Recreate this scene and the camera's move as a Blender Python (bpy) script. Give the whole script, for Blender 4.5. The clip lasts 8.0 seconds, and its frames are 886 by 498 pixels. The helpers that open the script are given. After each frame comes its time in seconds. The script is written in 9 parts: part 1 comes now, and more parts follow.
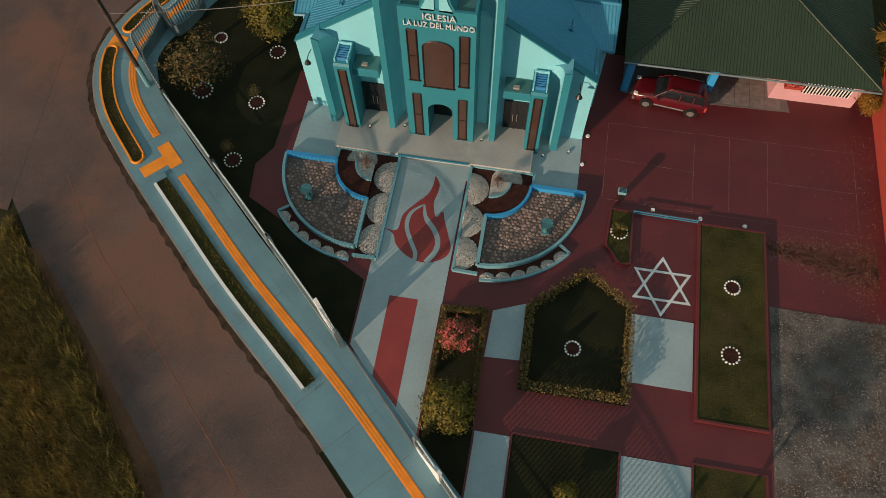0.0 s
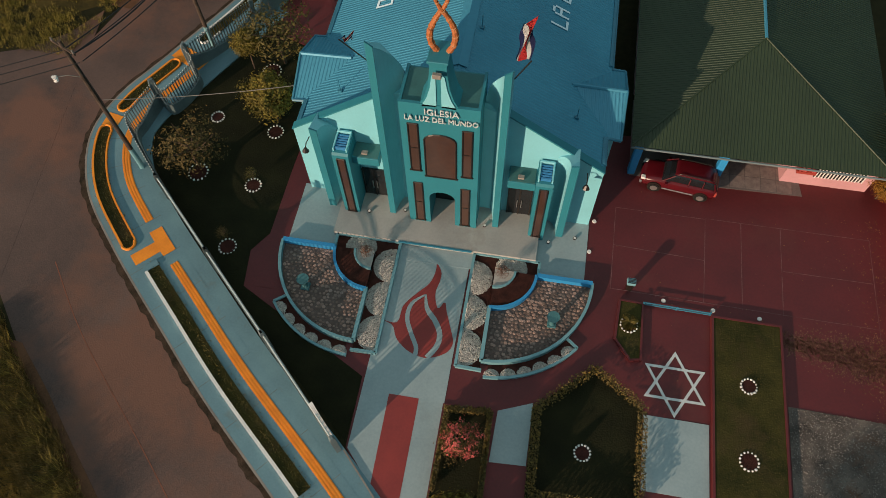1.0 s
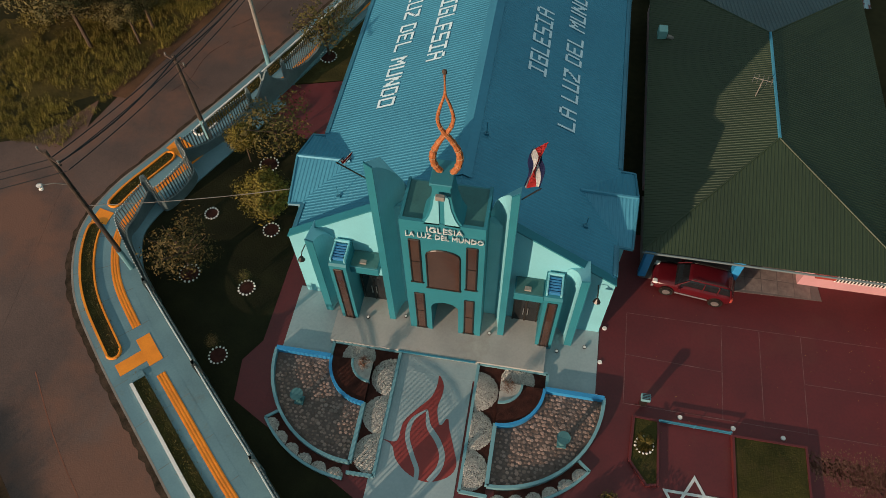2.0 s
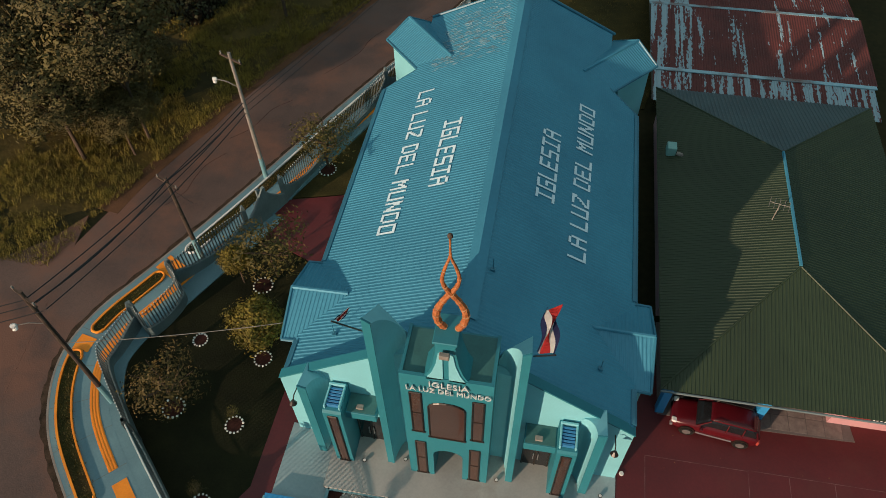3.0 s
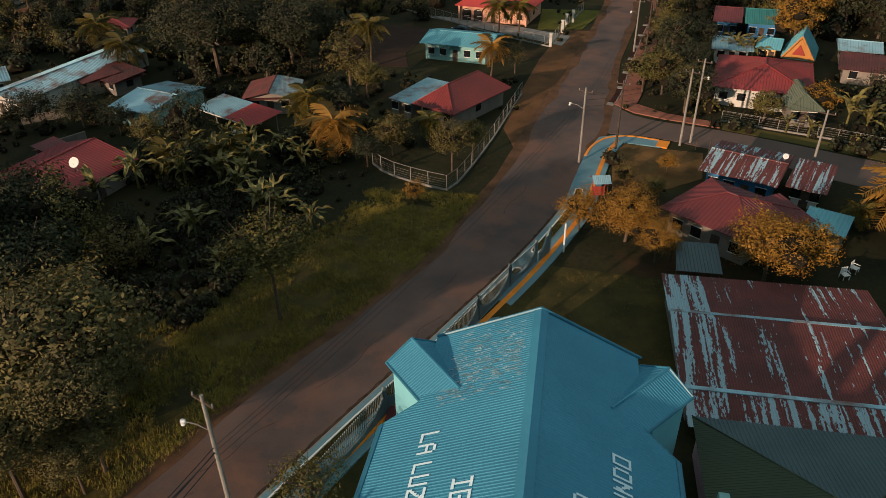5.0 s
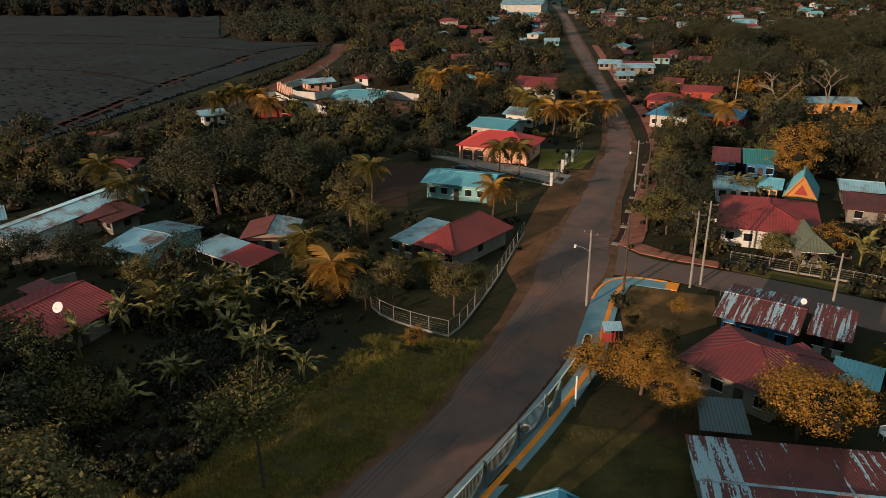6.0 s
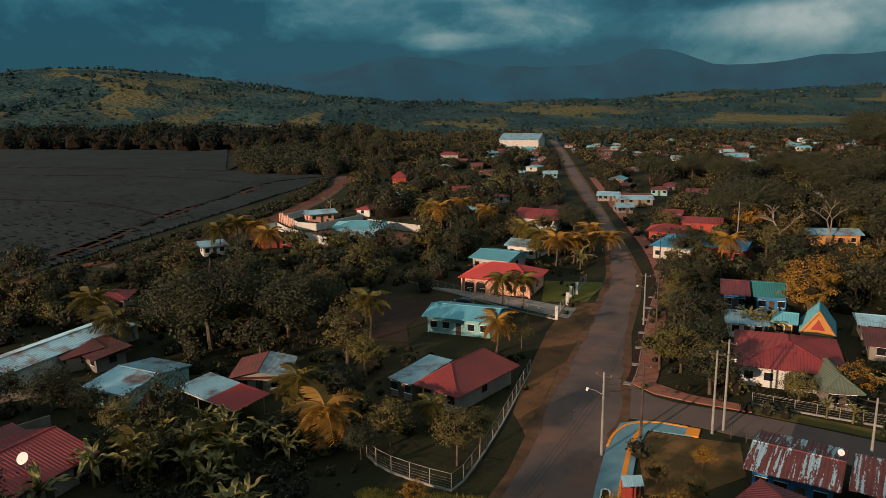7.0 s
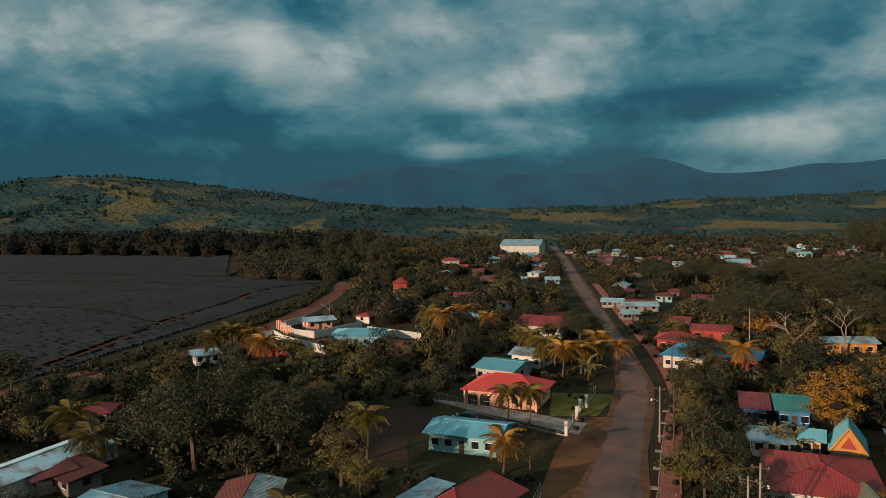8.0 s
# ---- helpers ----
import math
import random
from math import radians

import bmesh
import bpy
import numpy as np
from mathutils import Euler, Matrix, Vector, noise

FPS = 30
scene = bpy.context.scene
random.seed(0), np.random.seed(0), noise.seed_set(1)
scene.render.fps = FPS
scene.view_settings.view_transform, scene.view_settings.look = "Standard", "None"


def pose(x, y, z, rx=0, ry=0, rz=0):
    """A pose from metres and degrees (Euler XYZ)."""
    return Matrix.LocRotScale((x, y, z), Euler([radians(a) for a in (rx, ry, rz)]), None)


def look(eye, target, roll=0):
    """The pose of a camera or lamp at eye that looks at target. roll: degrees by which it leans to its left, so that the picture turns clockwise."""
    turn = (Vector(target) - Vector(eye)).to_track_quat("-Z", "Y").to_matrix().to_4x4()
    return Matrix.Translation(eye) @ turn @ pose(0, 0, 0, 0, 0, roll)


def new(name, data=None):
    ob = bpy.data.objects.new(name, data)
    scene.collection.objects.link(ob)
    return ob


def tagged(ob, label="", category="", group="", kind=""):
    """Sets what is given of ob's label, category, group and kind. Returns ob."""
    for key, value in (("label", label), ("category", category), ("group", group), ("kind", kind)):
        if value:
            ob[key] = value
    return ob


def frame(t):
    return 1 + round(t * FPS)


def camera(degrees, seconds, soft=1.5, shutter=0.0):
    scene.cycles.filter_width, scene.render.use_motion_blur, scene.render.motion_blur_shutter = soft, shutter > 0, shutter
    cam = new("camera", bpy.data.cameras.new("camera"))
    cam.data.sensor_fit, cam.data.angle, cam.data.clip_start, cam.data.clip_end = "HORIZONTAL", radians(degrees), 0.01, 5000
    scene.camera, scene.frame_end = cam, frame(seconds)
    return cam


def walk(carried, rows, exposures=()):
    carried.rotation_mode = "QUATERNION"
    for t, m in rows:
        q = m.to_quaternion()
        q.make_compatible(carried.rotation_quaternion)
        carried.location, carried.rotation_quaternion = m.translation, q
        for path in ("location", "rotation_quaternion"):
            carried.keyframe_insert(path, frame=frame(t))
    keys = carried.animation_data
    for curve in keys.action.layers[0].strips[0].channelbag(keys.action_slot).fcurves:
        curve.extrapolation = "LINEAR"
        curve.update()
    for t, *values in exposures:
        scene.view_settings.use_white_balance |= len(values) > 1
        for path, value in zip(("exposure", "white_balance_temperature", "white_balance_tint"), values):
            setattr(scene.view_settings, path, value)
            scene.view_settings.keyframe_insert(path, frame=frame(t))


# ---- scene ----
cam = camera(64.0, 8.0, 0.6)
METRES, EYE, TILT, LEAN, TURN = 33.7, 36.2, 0.0, 0.0, 12.0
ROWS = [
    (0.0, 0.0, 0.0, 0.0, -2.1, -63.99, 1.03),
    (0.5, 0.0003, 0.0482, 0.0007, -2.09, -62.69, 1.04),
    (1.0, 0.0001, 0.1048, 0.0016, -2.1, -61.15, 1.01),
    (1.5, -0.0002, 0.1633, 0.0026, -2.11, -59.38, 0.99),
    (3.0, -0.0013, 0.3438, 0.0028, -2.04, -51.69, 0.89),
    (3.5, -0.0019, 0.4061, 0.0017, -2.02, -47.39, 0.88),
    (4.0, -0.0021, 0.4695, 0.001, -1.99, -42.46, 0.85),
    (4.5, -0.0019, 0.5337, -0.0006, -1.97, -37.34, 0.85),
    (5.0, -0.003, 0.5988, -0.0012, -1.97, -32.21, 0.81),
    (6.5, -0.0035, 0.7937, -0.0045, -1.92, -16.78, 0.78),
    (7.0, -0.0045, 0.8609, -0.0056, -1.9, -11.68, 0.76),
    (7.5, -0.0053, 0.9301, -0.0078, -1.87, -6.79, 0.75),
    (8.0, -0.0064, 0.9998, -0.0096, -1.84, -3.2, 0.74),
]
walk(cam, [(t, pose(0, 0, EYE, TILT, LEAN, TURN) @ pose(METRES * x, METRES * y, METRES * z, 90 + pitch, roll, yaw)) for t, x, y, z, yaw, pitch, roll in ROWS])

from mathutils.geometry import tessellate_polygon

# ---- light ----
SUN_TURN, SUN_HEIGHT = 56.0, 13.0
to_sun = Vector((-math.cos(radians(SUN_TURN)) * math.cos(radians(SUN_HEIGHT)), -math.sin(radians(SUN_TURN)) * math.cos(radians(SUN_HEIGHT)), math.sin(radians(SUN_HEIGHT))))
sun = new("sun", bpy.data.lights.new("sun", "SUN"))
sun.data.energy, sun.data.angle, sun.data.color = 5.0, radians(0.6), (1.0, 0.70, 0.50)
sun.matrix_world = look((0, 0, 60), Vector((0, 0, 60)) - to_sun)

world = bpy.data.worlds.new("sky")
scene.world = world
world.use_nodes = True
wn, wl = world.node_tree.nodes, world.node_tree.links
wn.clear()
w_out, w_bg = wn.new("ShaderNodeOutputWorld"), wn.new("ShaderNodeBackground")
w_sky = wn.new("ShaderNodeTexSky")
w_sky.sky_type, w_sky.sun_disc = "NISHITA", False
w_sky.sun_elevation, w_sky.sun_rotation = radians(SUN_HEIGHT), math.atan2(to_sun.x, to_sun.y)
w_co, w_xyz = wn.new("ShaderNodeTexCoord"), wn.new("ShaderNodeSeparateXYZ")
wl.new(w_co.outputs["Generated"], w_xyz.inputs[0])


def w_math(operation, a, b, c=0.0):
    """A math node; each of a, b and c is a number or a socket."""
    node = wn.new("ShaderNodeMath")
    node.operation = operation
    for socket, value in zip(node.inputs, (a, b, c)):
        if isinstance(value, (int, float)):
            socket.default_value = value
        else:
            wl.new(value, socket)
    return node.outputs[0]


def w_clouds(across, up, scale, detail, rough, warp):
    """Cloud noise over the turn from north and the height, stretched by across and up."""
    vec, noise_node = wn.new("ShaderNodeCombineXYZ"), wn.new("ShaderNodeTexNoise")
    wl.new(w_math("MULTIPLY", w_turn, across), vec.inputs[0])
    wl.new(w_math("MULTIPLY", w_xyz.outputs["Z"], up), vec.inputs[1])
    noise_node.inputs["Scale"].default_value, noise_node.inputs["Detail"].default_value = scale, detail
    noise_node.inputs["Roughness"].default_value, noise_node.inputs["Distortion"].default_value = rough, warp
    wl.new(vec.outputs[0], noise_node.inputs["Vector"])
    return noise_node.outputs["Fac"]


w_turn = w_math("ARCTAN2", w_math("MULTIPLY", w_xyz.outputs["X"], -1.0), w_xyz.outputs["Y"])
w_puffs, w_streaks = w_clouds(1.0, 2.0, 3.3, 15.0, 0.56, 0.25), w_clouds(1.0, 4.5, 2.4, 12.0, 0.57, 0.2)
w_tufts = w_clouds(1.0, 1.5, 6.5, 15.0, 0.62, 0.6)
w_sum = w_math("ADD", w_math("MULTIPLY_ADD", w_puffs, 0.66, -0.125), w_math("MULTIPLY_ADD", w_streaks, 0.24, w_math("MULTIPLY", w_tufts, 0.37)))
w_sum = w_math("MULTIPLY_ADD", w_xyz.outputs["Z"], 0.36, w_sum)
w_heap = wn.new("ShaderNodeMapRange")
w_heap.interpolation_type = "SMOOTHSTEP"
w_heap.inputs["From Min"].default_value, w_heap.inputs["From Max"].default_value = 0.45, 0.58
w_heap.inputs["To Min"].default_value, w_heap.inputs["To Max"].default_value = -0.02, 0.06
wl.new(w_clouds(1.0, 1.6, 5.6, 15.0, 0.55, 0.15), w_heap.inputs["Value"])
w_sum = w_math("ADD", w_sum, w_heap.outputs["Result"])
w_ramp = wn.new("ShaderNodeValToRGB")
for at, col in ((0.40, (0.012, 0.35, 0.58)), (0.50, (0.09, 0.64, 0.89)), (0.58, (0.36, 1.0, 1.22)), (0.68, (0.95, 1.5, 1.60)), (0.84, (2.4, 2.65, 2.62))):
    el = w_ramp.color_ramp.elements.new(at)
    el.color = (*[c / 3 for c in col], 1)
w_ramp.color_ramp.elements.remove(w_ramp.color_ramp.elements[0])
w_ramp.color_ramp.elements.remove(w_ramp.color_ramp.elements[-1])
w_gain = wn.new("ShaderNodeVectorMath")
w_gain.operation = "SCALE"
w_gain.inputs["Scale"].default_value = 3.0
w_mix = wn.new("ShaderNodeMix")
w_mix.data_type = "RGBA"
w_mix.inputs["Factor"].default_value = 0.97
w_bg.inputs["Strength"].default_value = 0.18
# Cloud banks: turn to the left from north and height over the horizon, both in degrees, half width, half height, density.
for turn, height, width, tall, dense in ((12.0, 11.6, 0.34, 0.09, 0.10), (22.0, 12.2, 0.17, 0.05, 0.12), (7.0, 9.4, 0.12, 0.04, 0.12), (-1.0, 9.0, 0.08, 0.022, 0.06), (-19.0, 5.6, 0.2, 0.05, 0.065), (9.0, 4.6, 0.13, 0.014, 0.08), (-25.0, 13.0, 0.25, 0.08, 0.04), (-9.0, 7.7, 0.32, 0.03, -0.13), (31.0, 5.2, 0.36, 0.06, -0.12), (5.0, 2.3, 1.3, 0.05, -0.13), (33.0, 12.5, 0.3, 0.09, 0.03)):
    side = w_math("DIVIDE", w_math("SUBTRACT", w_turn, radians(turn)), width)
    rise = w_math("DIVIDE", w_math("SUBTRACT", w_xyz.outputs["Z"], math.sin(radians(height))), tall)
    fade = wn.new("ShaderNodeMapRange")
    fade.interpolation_type = "SMOOTHSTEP"
    fade.inputs["To Min"].default_value, fade.inputs["To Max"].default_value = dense, 0.0
    wl.new(w_math("ADD", w_math("MULTIPLY", side, side), w_math("MULTIPLY", rise, rise)), fade.inputs["Value"])
    w_sum = w_math("ADD", w_sum, fade.outputs["Result"])
wl.new(w_sum, w_ramp.inputs["Fac"])
wl.new(w_ramp.outputs["Color"], w_gain.inputs[0])
wl.new(w_sky.outputs["Color"], w_mix.inputs["A"])
wl.new(w_gain.outputs["Vector"], w_mix.inputs["B"])
wl.new(w_mix.outputs["Result"], w_bg.inputs["Color"])
wl.new(w_bg.outputs["Background"], w_out.inputs["Surface"])


# ---- materials ----
def mat(name, col, col2=None, rough=0.8, scale=1.0, fine=14.0, bump=0.15, metal=0.0, spread=0.0, island=0.0, detail=6.0, leaf=0.0, stain=None, stain_at=0.62):
    """Noise at two scales between two colours, with stains, fine relief, and a spread of brightness by object or by island."""
    m = bpy.data.materials.new(name)
    m.use_nodes = True
    n, l = m.node_tree.nodes, m.node_tree.links
    b = n["Principled BSDF"]
    col2 = col2 or tuple(c * 0.72 for c in col)
    geo = n.new("ShaderNodeNewGeometry")
    big, small = n.new("ShaderNodeTexNoise"), n.new("ShaderNodeTexNoise")
    big.inputs["Scale"].default_value, big.inputs["Detail"].default_value = scale, detail
    small.inputs["Scale"].default_value, small.inputs["Detail"].default_value = fine, 4.0
    for t in (big, small):
        l.new(geo.outputs["Position"], t.inputs["Vector"])
    add = n.new("ShaderNodeMath")
    add.operation = "MULTIPLY_ADD"
    l.new(small.outputs["Fac"], add.inputs[0])
    add.inputs[1].default_value = 0.45
    l.new(big.outputs["Fac"], add.inputs[2])
    ramp = n.new("ShaderNodeValToRGB")
    ramp.color_ramp.elements[0].position, ramp.color_ramp.elements[0].color = 0.5, (*col2, 1)
    ramp.color_ramp.elements[1].position, ramp.color_ramp.elements[1].color = 0.92, (*col, 1)
    l.new(add.outputs[0], ramp.inputs["Fac"])
    out = ramp.outputs["Color"]
    if stain:
        st = n.new("ShaderNodeTexNoise")
        st.inputs["Scale"].default_value, st.inputs["Detail"].default_value = scale * 0.6, 8.0
        st.inputs["Roughness"].default_value = 0.65
        off = n.new("ShaderNodeVectorMath")
        off.inputs[1].default_value = (31.7, 12.9, 4.1)
        l.new(geo.outputs["Position"], off.inputs[0])
        l.new(off.outputs[0], st.inputs["Vector"])
        sr = n.new("ShaderNodeValToRGB")
        sr.color_ramp.elements[0].position, sr.color_ramp.elements[1].position = stain_at - 0.08, stain_at + 0.06
        l.new(st.outputs["Fac"], sr.inputs["Fac"])
        mx = n.new("ShaderNodeMix")
        mx.data_type = "RGBA"
        l.new(sr.outputs["Color"], mx.inputs["Factor"])
        l.new(out, mx.inputs["A"])
        mx.inputs["B"].default_value = (*stain, 1)
        out = mx.outputs["Result"]
    if spread or island:
        hsv = n.new("ShaderNodeHueSaturation")
        src = n.new("ShaderNodeObjectInfo").outputs["Random"] if spread else geo.outputs["Random Per Island"]
        rng = n.new("ShaderNodeMapRange")
        amount = spread or island
        rng.inputs["To Min"].default_value, rng.inputs["To Max"].default_value = 1 - amount, 1 + amount
        l.new(src, rng.inputs["Value"])
        l.new(rng.outputs["Result"], hsv.inputs["Value"])
        l.new(out, hsv.inputs["Color"])
        out = hsv.outputs["Color"]
        if leaf:
            hue = n.new("ShaderNodeMapRange")
            hue.inputs["To Min"].default_value, hue.inputs["To Max"].default_value = 0.5 - leaf, 0.5 + leaf
            l.new(n.new("ShaderNodeObjectInfo").outputs["Random"], hue.inputs["Value"])
            l.new(hue.outputs["Result"], hsv.inputs["Hue"])
    l.new(out, b.inputs["Base Color"])
    b.inputs["Roughness"].default_value, b.inputs["Metallic"].default_value = rough, metal
    b.inputs["Specular IOR Level"].default_value = 0.12 if rough >= 0.9 else 0.25 if name.startswith("leaf") or "blade" in name or "crop" in name else 0.5
    if bump:
        bp = n.new("ShaderNodeBump")
        bp.inputs["Strength"].default_value, bp.inputs["Distance"].default_value = bump, 0.03
        l.new(small.outputs["Fac"], bp.inputs["Height"])
        l.new(bp.outputs["Normal"], b.inputs["Normal"])
    return m


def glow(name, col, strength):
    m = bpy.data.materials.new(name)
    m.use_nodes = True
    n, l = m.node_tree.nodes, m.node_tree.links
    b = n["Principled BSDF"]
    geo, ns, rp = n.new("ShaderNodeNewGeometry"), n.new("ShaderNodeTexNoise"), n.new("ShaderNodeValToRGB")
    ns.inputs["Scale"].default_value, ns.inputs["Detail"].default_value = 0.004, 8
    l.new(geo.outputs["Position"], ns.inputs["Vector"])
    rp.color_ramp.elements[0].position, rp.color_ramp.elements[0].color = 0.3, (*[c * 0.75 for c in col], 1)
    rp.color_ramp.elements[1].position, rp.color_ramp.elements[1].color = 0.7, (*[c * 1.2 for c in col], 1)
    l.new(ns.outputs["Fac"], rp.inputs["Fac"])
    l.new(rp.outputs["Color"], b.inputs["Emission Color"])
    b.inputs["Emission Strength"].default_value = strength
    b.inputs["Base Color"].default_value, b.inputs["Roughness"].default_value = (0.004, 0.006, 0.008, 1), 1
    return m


aqua = mat("aqua_paint", (0.215, 0.57, 0.645), (0.185, 0.50, 0.57), 0.6, 0.5, 9, 0.05)
teal = mat("teal_paint", (0.022, 0.205, 0.258), (0.018, 0.172, 0.22), 0.55, 0.5, 9, 0.05)
roof_blue = mat("blue_roof_sheet", (0.060, 0.285, 0.415), (0.048, 0.232, 0.348), 0.45, 0.25, 5, 0.05, 0.2)
gutter_blue = mat("blue_gutter", (0.035, 0.20, 0.30), None, 0.45, 0.6, 9, 0.05)
louver_blue = mat("louver_blue", (0.04, 0.24, 0.5), None, 0.5, 2, 9, 0.05)
bronze_glass = mat("bronze_glass", (0.07, 0.04, 0.03), (0.05, 0.03, 0.025), 0.12, 0.6, 4, 0.0)
dark_frame = mat("dark_frame", (0.02, 0.015, 0.012), None, 0.4, 3, 9, 0.05)
black_glass = mat("black_glass", (0.015, 0.017, 0.02), None, 0.08, 2, 5, 0.0)
white_paint = mat("white_paint", (0.78, 0.78, 0.75), (0.68, 0.68, 0.66), 0.6, 2, 12, 0.05)
letter_white = mat("letter_white", (0.60, 0.66, 0.67), (0.5, 0.56, 0.57), 0.6, 1.5, 8, 0.04)
copper = mat("orange_rope", (0.50, 0.17, 0.05), (0.30, 0.09, 0.028), 0.6, 7, 30, 0.7)
red_floor = mat("red_floor_paint", (0.118, 0.0135, 0.0165), (0.078, 0.0095, 0.0125), 0.6, 0.35, 7, 0.1, stain=(0.105, 0.022, 0.020), stain_at=0.62)
red_mark = mat("red_mark", (0.28, 0.035, 0.03), (0.22, 0.028, 0.026), 0.6, 0.8, 9, 0.06)
pale_floor = mat("pale_floor_paint", (0.32, 0.415, 0.435), (0.24, 0.325, 0.35), 0.68, 0.4, 8, 0.08, stain=(0.22, 0.27, 0.26), stain_at=0.68)
walk_teal = mat("pavement_paint", (0.138, 0.27, 0.315), (0.10, 0.20, 0.245), 0.72, 0.5, 9, 0.1, stain=(0.12, 0.16, 0.15), stain_at=0.68)
orange_paint = mat("orange_paint", (0.92, 0.30, 0.015), (0.76, 0.23, 0.012), 0.6, 1.2, 12, 0.1)
asphalt = mat("asphalt", (0.130, 0.082, 0.067), (0.055, 0.039, 0.036), 0.88, 0.2, 13, 0.35, detail=9, stain=(0.155, 0.076, 0.052), stain_at=0.55)
asphalt_side = mat("asphalt_grey", (0.125, 0.082, 0.066), (0.082, 0.056, 0.047), 0.88, 0.2, 9, 0.3)
grass_mat = mat("lawn_grass", (0.058, 0.052, 0.015), (0.020, 0.023, 0.008), 0.95, 0.7, 11, 0.8, stain=(0.06, 0.045, 0.02), stain_at=0.6)
# Darker copy of the lawn grass, with the shade put into its colour.
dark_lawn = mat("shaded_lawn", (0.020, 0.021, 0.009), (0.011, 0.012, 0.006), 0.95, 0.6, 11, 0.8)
ground_mat = mat("wild_ground", (0.040, 0.036, 0.015), (0.013, 0.015, 0.008), 0.95, 0.06, 2.2, 0.8, detail=9, stain=(0.10, 0.045, 0.026), stain_at=0.66)
earth = mat("red_earth", (0.17, 0.062, 0.032), (0.11, 0.042, 0.024), 0.95, 0.6, 6, 0.5)
gravel_mat = mat("gravel", (0.18, 0.155, 0.135), (0.055, 0.05, 0.047), 0.9, 0.8, 30, 1.0, stain=(0.12, 0.075, 0.055), stain_at=0.6)
white_stone = mat("white_pebbles", (0.50, 0.49, 0.45), (0.33, 0.32, 0.30), 0.85, 4, 22, 0.3, island=0.3)
mulch = mat("dark_mulch", (0.06, 0.022, 0.017), (0.028, 0.012, 0.010), 0.95, 3, 22, 0.8)
cobble = mat("cobble_stone", (0.27, 0.18, 0.145), (0.15, 0.125, 0.115), 0.85, 0.7, 16, 0.4, island=0.5)
cobble_joint = mat("cobble_joint", (0.14, 0.11, 0.10), None, 0.95, 3, 20, 0.4)
kerb_teal = mat("planter_wall_paint", (0.17, 0.36, 0.41), (0.13, 0.30, 0.345), 0.6, 1, 9, 0.06)
bright_blue = mat("bright_blue_paint", (0.03, 0.30, 0.62), (0.025, 0.24, 0.5), 0.55, 1, 9, 0.05)
fence_grey = mat("fence_wall_paint", (0.15, 0.205, 0.215), (0.10, 0.14, 0.15), 0.75, 0.8, 9, 0.1)
# Bars are coloured dark for their shaded side, tips pale for sunlit tops.
bar_dark = mat("fence_bar_shade", (0.10, 0.13, 0.14), (0.07, 0.095, 0.10), 0.5, 2, 9, 0.0)
bar_pale = mat("fence_pale_top", (0.50, 0.58, 0.58), (0.40, 0.48, 0.48), 0.5, 2, 9, 0.0)
wood_dark = mat("pole_wood", (0.10, 0.075, 0.06), (0.05, 0.038, 0.03), 0.9, 2, 18, 0.4)
concrete = mat("concrete", (0.30, 0.28, 0.25), (0.19, 0.175, 0.16), 0.9, 0.7, 10, 0.3)
cable_mat = mat("cable_black", (0.015, 0.015, 0.017), None, 0.6, 3, 9, 0.0)
green_roof = mat("green_roof_sheet", (0.028, 0.049, 0.023), (0.021, 0.037, 0.018), 0.55, 0.25, 5, 0.1, 0.1, stain=(0.04, 0.058, 0.03), stain_at=0.68)
slate_sheet = mat("slate_roof_sheet", (0.06, 0.10, 0.11), (0.045, 0.075, 0.085), 0.55, 0.3, 6, 0.1)
rust = mat("rusty_sheet", (0.13, 0.030, 0.026), (0.075, 0.020, 0.018), 0.75, 0.5, 8, 0.2, stain=(0.06, 0.022, 0.02), stain_at=0.6)
def peeled(name, at=0.73):
    """Rusty sheet whose pale paint has come off in strips down the slope."""
    m = mat(name, (0.14, 0.032, 0.028), (0.08, 0.021, 0.019), 0.7, 0.5, 8, 0.15)
    n, l = m.node_tree.nodes, m.node_tree.links
    b = n["Principled BSDF"]
    old = b.inputs["Base Color"].links[0].from_socket
    geo, mp, fine = n.new("ShaderNodeTexCoord"), n.new("ShaderNodeMapping"), n.new("ShaderNodeMapping")
    mp.inputs["Scale"].default_value, fine.inputs["Scale"].default_value = (2.6, 0.16, 0.3), (8.0, 2.6, 2.0)
    strips, flakes = n.new("ShaderNodeTexNoise"), n.new("ShaderNodeTexNoise")
    strips.inputs["Scale"].default_value, strips.inputs["Detail"].default_value = 1.0, 3
    flakes.inputs["Scale"].default_value, flakes.inputs["Detail"].default_value = 1.0, 5
    l.new(geo.outputs["Object"], mp.inputs[0])
    l.new(geo.outputs["Object"], fine.inputs[0])
    l.new(mp.outputs[0], strips.inputs["Vector"])
    l.new(fine.outputs[0], flakes.inputs["Vector"])
    add = n.new("ShaderNodeMath")
    add.operation = "MULTIPLY_ADD"
    add.inputs[1].default_value = 0.42
    l.new(flakes.outputs["Fac"], add.inputs[0])
    l.new(strips.outputs["Fac"], add.inputs[2])
    rp = n.new("ShaderNodeValToRGB")
    rp.color_ramp.elements[0].position, rp.color_ramp.elements[1].position = at - 0.012, at + 0.012
    l.new(add.outputs[0], rp.inputs["Fac"])
    mx = n.new("ShaderNodeMix")
    mx.data_type = "RGBA"
    l.new(rp.outputs["Color"], mx.inputs["Factor"])
    l.new(old, mx.inputs["A"])
    mx.inputs["B"].default_value = (0.28, 0.41, 0.47, 1)
    l.new(mx.outputs["Result"], b.inputs["Base Color"])
    return m


